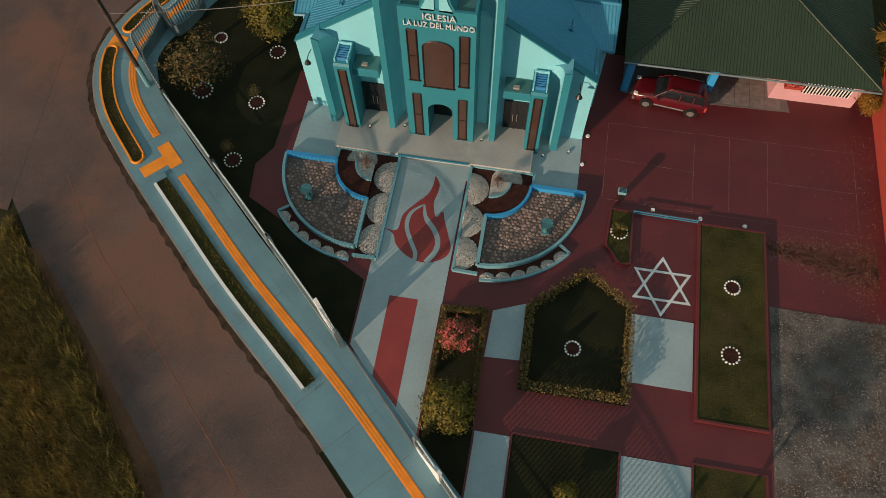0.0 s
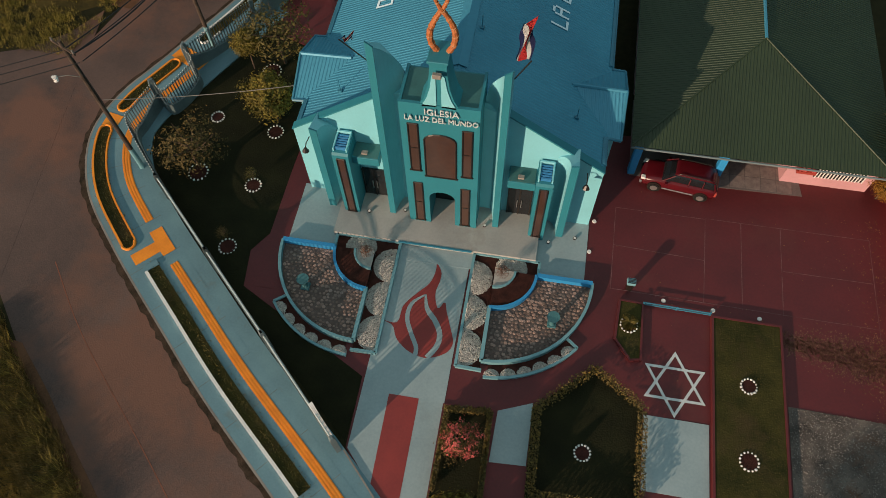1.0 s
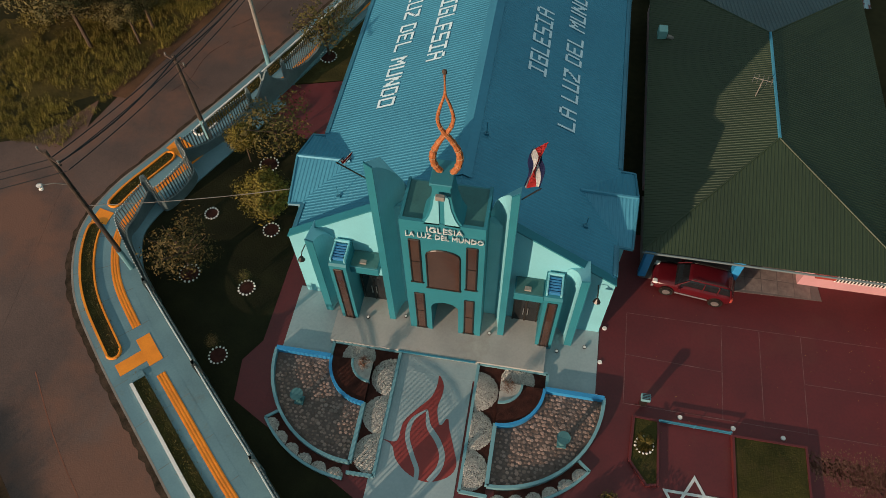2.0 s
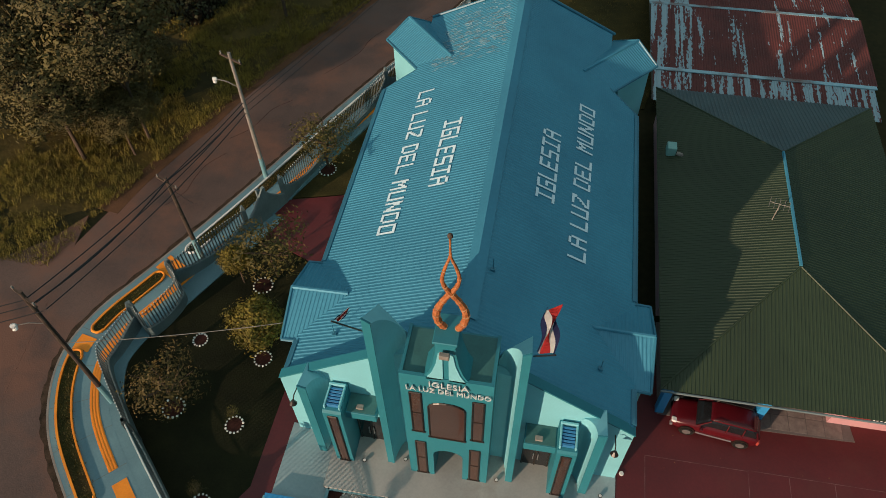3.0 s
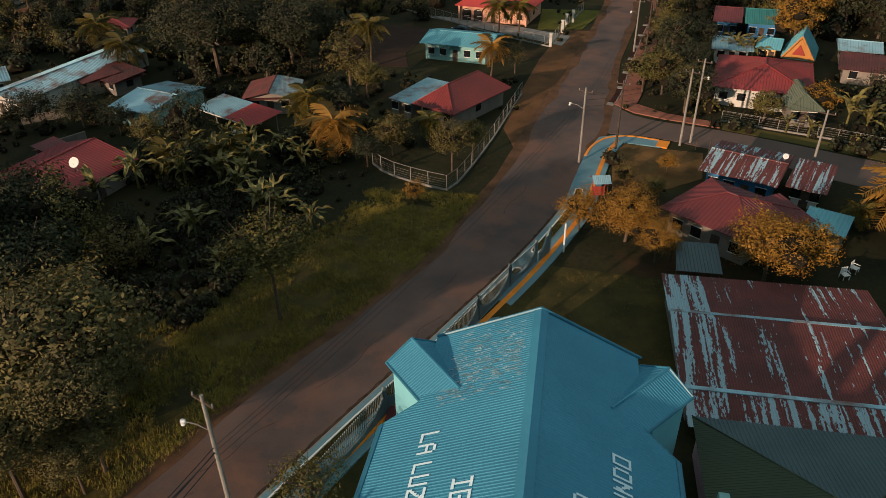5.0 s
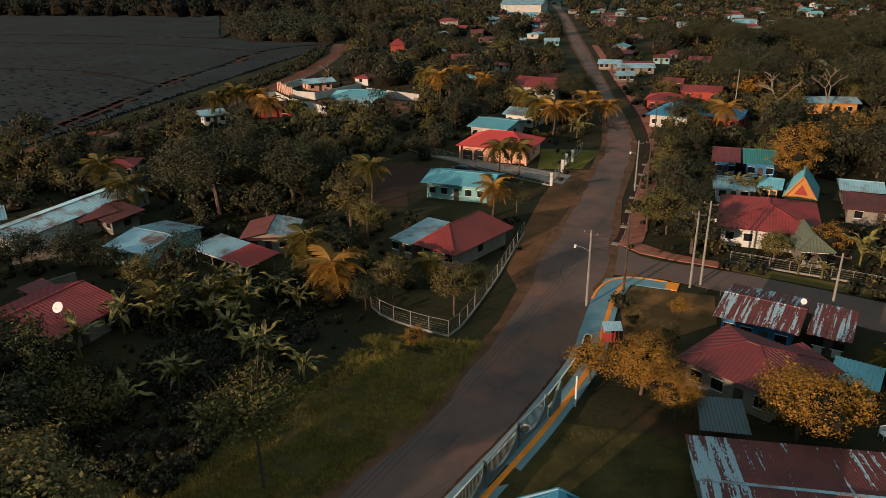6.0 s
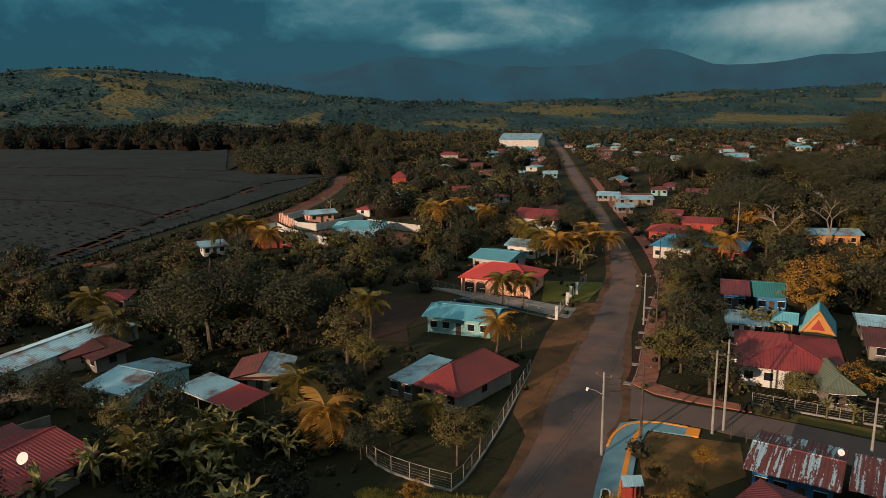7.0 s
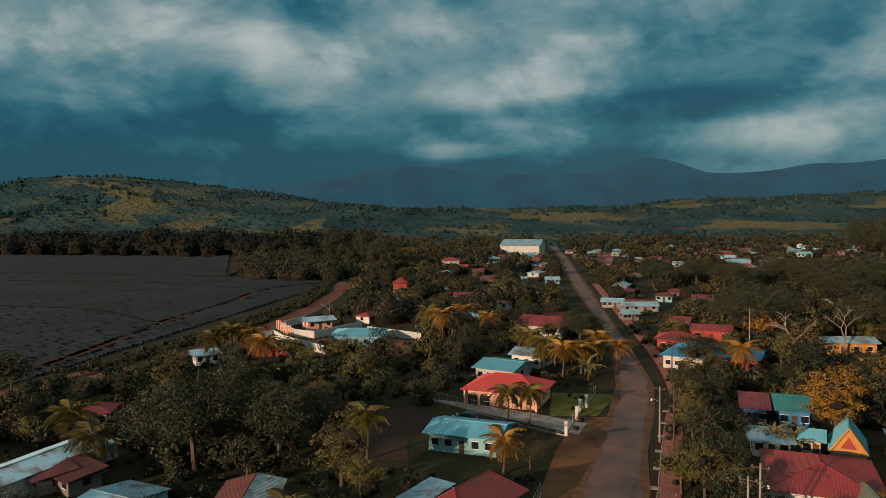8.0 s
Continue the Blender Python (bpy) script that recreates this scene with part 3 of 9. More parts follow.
seam = smooth_line([(-8, 0), (-11.0, 2.4), (-17.7, 8.9), (-23.5, 14.4), (-27, 18.5)], 1.5)
tagged(part("road_seam", ribbon(offset_line(seam, -0.03), offset_line(seam, 0.03), 0.036, 0.1), mat("seam_dust", (0.24, 0.10, 0.065), (0.15, 0.07, 0.05), 0.95, 0.9, 9, 0.1)), "thin reddish seam in the asphalt", "seam", kind="structure")
for k, (x, y, a, l) in enumerate(((-24, 50, 60, 3.0), (-19, 60, 66, 4.0), (-14, 72, 66, 3.0), (-9, 90, 75, 4.0), (-5, 112, 82, 4.0), (-14.5, 65, 66, 2.6), (-26.5, 43, 70, 3.0))):
    c = smooth_line([(x + math.cos(radians(a)) * l * t + 0.3 * math.sin(t * 9 + k), y + math.sin(radians(a)) * l * t) for t in (-1, -0.5, 0, 0.5, 1)], 0.4)
    tagged(part("road_crack", ribbon(offset_line(c, -0.014), offset_line(c, 0.014), 0.035, 0.1), mulch), "dark crack in the road", "crack", "road cracks", "structure")

# The pavement and its planters follow the road's edge.
EDGE = smooth_line([(6.6, -8.2), (-5.8, 3.5), (-10.1, 7.4), (-15.5, 11.9), (-19.4, 15.5), (-24.1, 20), (-27.2, 23.6), (-28.7, 27.5), (-28.2, 31), (-26.2, 35), (-22.7, 42.2), (-18.6, 52), (-15.4, 59.5), (-12.0, 67.7), (-8.0, 77.2), (-4.1, 88), (-2.8, 95.2), (-1.4, 103), (0.3, 108.5)], 0.4)


def near_edge(x, y):
    return min(range(len(EDGE)), key=lambda i: (EDGE[i].x - x) ** 2 + (EDGE[i].y - y) ** 2)


def band(i, j, d0, d1, h, thick=0.3):
    return ribbon(offset_line(EDGE, d0)[i:j], offset_line(EDGE, d1)[i:j], h, thick)


tagged(part("pavement", band(0, len(EDGE), 0.0, 3.3, 0.12), walk_teal), "teal-grey painted concrete pavement beside the road", "pavement", kind="structure")
tagged(part("pavement", band(0, near_edge(-22.7, 42.2), 3.25, 4.15, 0.116), walk_teal), "teal-grey painted concrete pavement along the fence", "pavement", kind="structure")
verge = [p + (q - p).normalized() * (0.26 + 0.16 * max(0.0, 0.5 + noise.fractal(Vector((p.x * 2.6, p.y * 2.6, 1.7)), 1.0, 2.0, 4))) for p, q in zip(EDGE, offset_line(EDGE, -1.0))]
tagged(part("kerb_dirt", ribbon(verge[near_edge(-8, 5):near_edge(-4, 88)], EDGE[near_edge(-8, 5):near_edge(-4, 88)], 0.05, 0.2), mat("gutter_dirt", (0.075, 0.05, 0.035), (0.022, 0.018, 0.012), 0.95, 1.6, 12, 0.6)), "dark dirt gutter along the kerb", "gutter", kind="structure")
tagged(part("kerb_edge", band(near_edge(-8, 5), near_edge(-4, 88), -0.02, 0.1, 0.125, 0.3), concrete), "worn pale concrete kerb edge", "kerb", kind="structure")
tagged(part("pavement_corner", prism([(-1.2, 103.5), (0.3, 108.5), (3, 109.7), (9.1, 108.3), (8.5, 106.2), (3.4, 107.2), (2.1, 105.6), (2.0, 103.0)], -0.2, 0.115, False), walk_teal), "teal-grey painted pavement turning the corner", "pavement", kind="structure")
curve = smooth_line([(-1.45, 102.4), (-0.85, 104.8), (0.15, 106.9), (1.6, 108.55), (4.2, 109.3), (7.9, 108.5)], 0.6)
tagged(part("corner_kerb", ribbon(offset_line(curve, -0.16), offset_line(curve, 0.16), 0.17, 0.3), orange_paint), "orange painted kerb round the street corner", "kerb", kind="structure")
tagged(part("corner_ramp", prism([(7.9, 108.5), (9.3, 108.2), (8.7, 106.1), (7.3, 106.5)], -0.1, 0.14, False), orange_paint), "orange painted kerb ramp", "ramp", kind="structure")


def strip(i, j, d, w=0.44):
    return band(i, j, d - w / 2, d + w / 2, 0.135, 0.06)


i = near_edge(-22.85, 18.95)
for k, (p, q, d) in enumerate(((near_edge(-1, -2), i - 3, 2.5), (i + 5, near_edge(-22.7, 42.2), 2.55), (near_edge(-22.3, 43), len(EDGE), 2.45))):
    t = tagged(part("tactile_strip", strip(p, q, d, 0.5), orange_paint), "orange painted tactile guide strip on the pavement", "guide strip", kind="structure")
    for e in (-0.16, 0.0, 0.16):
        part("ridge", band(p, q, d + e - 0.03, d + e + 0.03, 0.15, 0.05), orange_paint, t)
pad = tagged(part("tactile_pad", band(i - 1, i + 2, 0.65, 2.2, 0.14, 0.06), orange_paint), "orange painted tactile crossing pad", "guide strip", kind="structure")
part("pad_bar", band(i - 2, i + 4, 2.2, 3.0, 0.14, 0.06), orange_paint, pad)
i = near_edge(-28.55, 29.3)
tagged(part("tactile_pad", band(i - 2, i + 2, 0.45, 1.5, 0.14, 0.06), orange_paint), "orange painted tactile crossing pad at the bend", "guide strip", kind="structure")
i = near_edge(-26.0, 36.0)
tagged(part("tactile_pad", band(i - 2, i + 2, 0.3, 2.3, 0.14, 0.06), orange_paint), "orange painted tactile crossing pad at the gate", "guide strip", kind="structure")


for k in range(near_edge(-4, 1), near_edge(-5, 86), 7):
    l0, l1 = offset_line(EDGE, 0.02)[k], offset_line(EDGE, 3.28)[k]
    t = (l1 - l0).normalized() * 0.02
    bm = bmesh.new()
    bm.faces.new([bm.verts.new((p.x + s * t.y, p.y - s * t.x, gz(p.y) + 0.1245)) for p, s in ((l0, -1), (l1, -1), (l1, 1), (l0, 1))])
    tagged(part("pavement_joint", bm, fence_grey), "dark joint between pavement slabs", "joint", "pavement joints", "structure")


def planter(i, j, kerb, label, o=0.0, plain=False):
    """o: how far the strip lies further in from the road's edge."""
    p = thing("planter_strip", pose(0, 0, 0), label, "planter", "planters along the pavement")
    part("soil", band(i, j, 0.72 + o, 1.42 + o, 0.17, 0.1), grass_mat, p)
    part("kerb", band(i, j, (0.55 if plain else 0.6) + o, 0.73 + o, 0.26, 0.3), kerb, p)
    for e in () if plain else (i, j - 1):
        l0, l1 = offset_line(EDGE, 0.65 + o), offset_line(EDGE, 1.42 + o)
        mid, half = (l0[e] + l1[e]) / 2, (l1[e] - l0[e]) / 2
        out = Vector((half.y, -half.x, 0)) * (1 if (l0[e] - l0[i + (j - i) // 2]).dot(Vector((half.y, -half.x, 0))) > 0 else -1)
        ring = [mid - half * math.cos(math.pi * k / 8) + out * math.sin(math.pi * k / 8) for k in range(9)]
        part("soil", prism([(q.x, q.y) for q in ring], -0.05, 0.165, False), grass_mat, p)
        part("kerb_end", tube([(*q.xy, gz(q.y) + 0.18) for q in ring], 0.085, 8), kerb, p)
    if plain:
        part("kerb_end", band(j - 1, j + 1, 0.62 + o, 1.46 + o, 0.22, 0.3), walk_teal, p)
    for e, n in () if plain else ((i, j - i),) if kerb is orange_paint else ((i, 4), (j - 3, 3)):
        part("kerb_side", band(e, e + n, 1.42 + o, 1.52 + o, 0.24, 0.2), kerb, p)
    rnd = random.Random(i)
    verts, faces = [], []
    inner = offset_line(EDGE, 1.07 + o)
    for q in inner[i:j]:
        for _ in range(60):
            x, y = q.x + rnd.uniform(-0.42, 0.42), q.y + rnd.uniform(-0.42, 0.42)
            h, d, s = rnd.uniform(0.05, 0.15), rnd.uniform(0, 6.28), 0.02
            z = gz(y) + 0.16
            c, t = math.cos(d) * s, math.sin(d) * s
            n = len(verts)
            verts += [(x - c, y - t, z), (x + c, y + t, z), (x + rnd.uniform(-0.1, 0.1), y + rnd.uniform(-0.1, 0.1), z + h)]
            faces.append((n, n + 1, n + 2))
    me = bpy.data.meshes.new("grass")
    me.from_pydata(verts, [], faces)
    me.materials.append(leaf_olive)
    tagged(link_mesh("grass", me, p), kind="stuff")


planter(near_edge(-10.2, 6.9), near_edge(-22.4, 18.45), white_paint, "grass strip with a white painted kerb", 0.33, True)
planter(near_edge(-23.5, 19.7), near_edge(-28.7, 28.4), orange_paint, "grass strip with an orange painted kerb at the bend", -0.14)
planter(near_edge(-28.3, 30.4), near_edge(-26.4, 35.1), orange_paint, "grass strip with an orange painted kerb")
planter(near_edge(-25.4, 37.2), near_edge(-8.4, 76.3), white_paint, "long grass strip with a white painted kerb")
planter(near_edge(-7.0, 79.5), near_edge(-3.0, 93.5), white_paint, "overgrown strip with a white painted kerb")

# ---- the church ----
CX = -5.05
church = thing("church", pose(CX, 40, 0), "aqua painted church with a blue ribbed metal roof", "church")
CM = pose(-CX, -40, 0)


def cpart(name, bm, material, label="", parent=None):
    """A part of the church, given in world metres."""
    return part(name, bm, material, parent or church, label, CM if parent is None else None)


RIDGE, EAVE, HALF = 9.5, 5.5, 8.4
RX, NECK = -4.77, 49.3


def roof_z(x):
    """Height of the church roof's surface over a place across it."""
    edge = CX - HALF if x < RX else CX + HALF
    return EAVE + (RIDGE - EAVE) * (x - edge) / (RX - edge)


W_IN, E_IN = -11.38, 1.42
bm = box(CX - 8.0, CX + 8.0, 26.35, 47.8, 0, 5.25)
add_box(bm, W_IN + 0.2, E_IN - 0.2, 47.8, 54.95, 0, 5.95)
add_wall(bm, [(W_IN + 0.2, 5.95), (E_IN - 0.2, 5.95), (RX, 9.2)], 54.7, 54.95)
cpart("wall", bm, aqua)
bm = add_wall(bmesh.new(), [(CX - 8.2, EAVE + 0.02), (CX + 8.2, EAVE + 0.02), (RX, RIDGE - 0.07)], 26.4, 47.95)
add_wall(bm, [(W_IN + 0.1, roof_z(W_IN) - 0.06), (E_IN - 0.1, roof_z(E_IN) - 0.06), (RX, RIDGE - 0.07)], 47.95, 55.3)
roof = cpart("roof", bm, roof_blue)
for s in (-1, 1):
    x, neck = CX + s * HALF, W_IN if s < 0 else E_IN
    top = lambda y: (RX, y, RIDGE)
    for shape in ([(x, 26.3, EAVE), (x, 48.0, EAVE), top(48.0), top(26.3)], [(x, 48.0, EAVE), (neck, NECK, roof_z(neck)), top(NECK), top(48.0)], [(neck, NECK, roof_z(neck)), (neck, 55.4, roof_z(neck)), top(55.4), top(NECK)]):
        part("roof_slope", add_ribbed(bmesh.new(), shape, 0.2, 0.12, 0.02), roof_blue, roof)
    part("gutter", tube([(x, 48.0, EAVE - 0.04), (neck, NECK, roof_z(neck) - 0.04)], 0.08, 6), gutter_blue, roof)
bm = bmesh.new()
for s in (-1, 1):
    add_wall(bm, [(RX + s * 0.42, RIDGE - 0.12), (RX, RIDGE + 0.09), (RX, RIDGE + 0.12), (RX + s * 0.44, RIDGE - 0.08)], 28.4 if s < 0 else 28.41, 55.5)
part("ridge_cap", bm, roof_blue, roof)
for s in (-1, 1):
    x = CX + s * HALF
    for y0, y1 in ((33.3, 48.0), (26.4, 28.2)):
        part("gutter", box(min(x, x + s * 0.12), max(x, x + s * 0.12), y0, y1, EAVE - 0.16, EAVE + 0.03, 0.02), gutter_blue, roof)
        part("eave_lip", box(min(x - s * 0.16, x), max(x - s * 0.16, x), y0, y1, EAVE + 0.09, EAVE + 0.14), gutter_blue, roof)
    part("barge_board", tube([(RX, 55.36, RIDGE + 0.1), (W_IN if s < 0 else E_IN + 0.2, 55.36, roof_z(W_IN if s < 0 else E_IN + 0.2) + 0.06)], 0.1, 6), gutter_blue, roof)


def bay(inner, outer, half, drop, wall_in, deep=4.5):
    """A gabled roof bay from its ridge's inner end to its outer end."""
    i, o = Vector(inner), Vector(outer)
    d = Vector((o.x - i.x, o.y - i.y, 0)).normalized()
    n = Vector((-d.y, d.x, 0))
    b = thing("roof_bay", CM, "", "")
    b.parent = church
    for s in (-1, 1):
        low_o, low_i = o + n * s * half - Vector((0, 0, drop)), i + n * s * half - Vector((0, 0, drop)) + d * wall_in
        part("bay_slope", add_ribbed(bmesh.new(), [i, o, low_o, low_i], 0.2, 0.12, 0.02), roof_blue, b)
    bm = bmesh.new()
    e = o - d * 0.35
    base = [e + n * (half - 0.3), e - n * (half - 0.3)]
    far = [p - d * deep for p in base]
    lo = [bm.verts.new((p.x, p.y, 0)) for p in (base[0], base[1], far[1], far[0])]
    zt = o.z - drop - 0.05 + 0.3 * drop / half
    hi = [bm.verts.new((p.x, p.y, zt)) for p in (base[0], base[1], far[1], far[0])]
    for k in range(4):
        bm.faces.new((lo[k], lo[(k + 1) % 4], hi[(k + 1) % 4], hi[k]))
    bm.faces.new(hi)
    tip = bm.verts.new((e.x, e.y, o.z - 0.1))
    bm.faces.new((hi[0], hi[1], tip))
    part("bay_wall", bm, aqua, b)
    for s in (-1, 1):
        a, c = o + n * s * half - Vector((0, 0, drop)), i + n * s * half - Vector((0, 0, drop)) + d * wall_in
        part("gutter", tube([a, c], 0.09, 6), gutter_blue, b)
        part("barge_board", tube([o + Vector((0, 0, 0.03)), a], 0.08, 6), gutter_blue, b)
    part("bay_ridge", tube([i + Vector((0, 0, 0.02)), o + Vector((0, 0, 0.02))], 0.1, 6), roof_blue, b)
    return b


for s in (-1, 1):
    bay((CX + s * 6.2, 30.75, 6.55), (CX + s * 9.2, 30.75, 6.45), 2.5, 1.1, 1.9)
bay((-9.03, 49.64, 7.54), (-12.81, 54.03, 7.2), 1.9, 1.15, 0.5, 3.2)
bay((-0.41, 49.65, 7.35), (3.11, 53.93, 7.05), 1.9, 1.05, 0.4, 3.2)

# Front gable wall with its parapet, split by the tower.
bm = bmesh.new()
for s in (-1, 1):
    low, high = (5.7, 9.35) if s < 0 else (5.3, 8.95)
    add_wall(bm, [(CX + s * 8.45, 0), (CX + s * 8.45, low), (CX + s * 3.2, high), (CX + s * 1.5, high + 0.6), (CX + s * 1.5, 0)], 26.0, 26.34)
cpart("front_wall", bm, aqua)
for s in (-1, 1):
    bm = bmesh.new()
    low, high = (5.7, 9.35) if s < 0 else (5.3, 8.95)
    add_wall(bm, [(CX + s * 8.5, low), (CX + s * 8.5, low + 0.1), (CX + s * 3.2, high + 0.1), (CX + s * 3.2, high)], 25.95, 26.42)
    cpart("parapet_cap", bm, teal)


def quarter_fin(s, x_out, x_strip, x_in, y0, y1, z_out, z_in, name, fall=0.0):
    """An upright fin whose inner side is a hollow quarter round, with a top that falls inwards."""
    plan = [(x_out, y0), (x_strip, y0)]
    for k in range(1, 9):
        a = k / 8 * math.pi / 2
        plan.append((x_in + (x_strip - x_in) * math.cos(a), y0 + (y1 - y0) * math.sin(a)))
    plan += [(x_in, y1 + 0.5), (x_out, y1 + 0.5)]
    zt = lambda x: z_in + (z_out - z_in) * abs((x - x_in) / (x_out - x_in)) ** 0.45
    bm = bmesh.new()
    lo = [bm.verts.new((CX + s * x, y, 0)) for x, y in plan]
    hi = [bm.verts.new((CX + s * x, y, zt(x) - fall * (y - y0))) for x, y in plan]
    for i in range(len(plan)):
        bm.faces.new((lo[i], lo[(i + 1) % len(plan)], hi[(i + 1) % len(plan)], hi[i]))
    bmesh.ops.triangulate(bm, faces=[bm.faces.new(hi)])
    fin = cpart(name, bm, aqua)
    strip = [(CX + s * x_out, 0), (CX + s * x_strip, 0), (CX + s * x_strip, zt(x_strip) + 0.05), (CX + s * x_out, zt(x_out) + 0.05)]
    part("front_strip", add_wall(bmesh.new(), strip, y0 - 0.05, y0 + 0.04), teal, fin)
    return fin


for s in (-1, 1):
    quarter_fin(s, 3.22, 2.88, 1.95, 24.8, 26.4, 14.1 if s < 0 else 13.3, 11.9 if s < 0 else 11.3, "tower_fin", 1.0)
    quarter_fin(s, 7.0, 6.6, 5.95, 24.95, 25.95, 7.3 if s < 0 else 7.0, 6.5, "corner_fin", 0.3)

# The tower.
TX0, TX1 = CX - 1.95, CX + 1.95
bm = bmesh.new()
arch = [(CX + 0.72 * math.cos(math.pi * k / 10), 3.05 + 0.62 * math.sin(math.pi * k / 10)) for k in range(11)]
add_box(bm, TX0, CX - 0.72, 24.5, 26.9, 0, 10.75)
add_box(bm, CX + 0.72, TX1, 24.5, 26.9, 0, 10.75)
for (xa, za), (xb, zb) in zip(arch, arch[1:]):
    add_wall(bm, [(xb, zb), (xa, za), (xa, 10.75), (xb, 10.75)], 24.5, 26.9)
bmesh.ops.remove_doubles(bm, verts=bm.verts, dist=0.001)
tower = cpart("tower", bm, teal)
for x0, x1, y0, y1 in ((TX0, TX1, 24.5, 24.66), (TX0, TX0 + 0.14, 24.66, 26.9), (TX1 - 0.14, TX1, 24.66, 26.9)):
    part("parapet", box(x0, x1, y0, y1, 10.75, 10.88), teal, tower)
part("tower_roof", box(TX0 + 0.1, TX1 - 0.1, 24.72, 26.8, 10.74, 10.78), mat("tower_roof_paint", (0.04, 0.16, 0.16), None, 0.7, 1, 9, 0.1), tower)
part("porch_back", box(CX - 0.75, CX + 0.75, 26.2, 26.3, 0.4, 3.7), black_glass, tower)


def window(x0, x1, z0, z1, y, parent, arch_rise=0.0, glass=bronze_glass):
    w = part("window", box(x0 - 0.09, x1 + 0.09, y - 0.05, y + 0.1, z0 - 0.09, z0), dark_frame, parent)
    top = [(x0, z1)] if not arch_rise else [(x0 + (x1 - x0) * (1 - math.cos(math.pi * k / 8)) / 2, z1 - arch_rise + arch_rise * math.sin(math.pi * k / 8)) for k in range(9)]
    outline = [(x1, z0), (x0, z0)] + (top + [(x1, z1)] if not arch_rise else top)
    part("pane", add_wall(bmesh.new(), outline, y - 0.02, y + 0.06), glass, w)
    edge = [outline[1]] + (top + [(x1, z1)] if not arch_rise else top) + [outline[0]]
    for (xa, za), (xb, zb) in zip(edge, edge[1:]):
        part("frame", tube([(xa, y - 0.03, za), (xb, y - 0.03, zb)], 0.045, 4), dark_frame, w)
    return w


for x0, x1, z0, z1, rise in ((-6.62, -6.14, 5.6, 9.4, 0), (-3.92, -3.44, 5.5, 9.3, 0), (CX - 0.8, CX + 0.8, 5.2, 8.75, 0.5), (-6.58, -6.12, 0.6, 4.4, 0), (-3.98, -3.52, 0.6, 4.3, 0)):
    window(x0, x1, z0, z1, 24.5, tower, rise)
    if not rise:
        part("mullion", box(x0, x1, 24.46, 24.5, (z0 + z1) / 2 - 0.03, (z0 + z1) / 2 + 0.03), dark_frame, tower)

# Flared pedestal of the finial.
prof = [(0.95, 10.75), (0.70, 11.3), (0.52, 12.0), (0.42, 12.8), (0.38, 13.3), (0.42, 13.6)]
bm = bmesh.new()
add_wall(bm, [(CX - w, z) for w, z in prof] + [(CX + w, z) for w, z in prof[::-1]], 24.55, 25.7)
pedestal = cpart("finial_base", bm, teal)
for s in (-1, 1):
    bm = bmesh.new()
    pts = [(CX + s * (w - 0.12), z) for w, z in prof[:4]]
    add_wall(bm, [(CX + s * 0.12, 10.8), (CX + s * 0.12, 13.0)] + pts[::-1], 24.50, 24.56)
    part("groove", bm, aqua, pedestal)
part("cap", box(CX - 0.48, CX + 0.48, 24.45, 25.8, 13.58, 13.72, 0.03), teal, pedestal)
part("floodlight", box(CX - 0.2, CX + 0.2, 24.2, 24.42, 12.95, 13.2, 0.03), concrete, pedestal)
binding_mat = mat("pale_binding", (0.55, 0.34, 0.18), None, 0.6, 5, 20, 0.0)
finial = thing("rope_finial", pose(CX + 0.12, 25.2, 13.7), "twisted orange rope finial like a flame on the tower", "finial")
LOOP = [(0.26, 0.0, 0.13), (0.44, 0.3, 0.145), (0.54, 0.75, 0.145), (0.50, 1.2, 0.14), (0.32, 1.7, 0.125), (0.08, 2.15, 0.11), (-0.14, 2.5, 0.09), (-0.27, 2.9, 0.08), (-0.28, 3.25, 0.07), (-0.18, 3.75, 0.06), (-0.03, 4.3, 0.045), (-0.012, 4.8, 0.035), (0.0, 5.35, 0.03)]
for s in (-1, 1):
    line = smooth_line([(s * x, 0.06 * s * math.sin(z * 1.5), z) for x, z, r in LOOP], 0.12)
    rad = [float(np.interp(p.z, [q[1] for q in LOOP], [q[2] for q in LOOP])) * (1.0 + 0.10 * math.sin(i * 2.1)) for i, p in enumerate(line)]
    part("strand", tube(line, rad, 8), copper, finial)
    for p, q in zip(line[::4], line[2::4]):
        r = float(np.interp(p.z, [k[1] for k in LOOP], [k[2] for k in LOOP]))
        d = (q - p).normalized()
        part("binding", tube([p - d * 0.012, p + d * 0.012], r * 1.14, 8), binding_mat, finial)
part("ball", tube([(0, 0, 5.3), (0, 0, 5.36), (0, 0, 5.46), (0, 0, 5.52)], [0.04, 0.09, 0.09, 0.04]), wood_dark, finial)

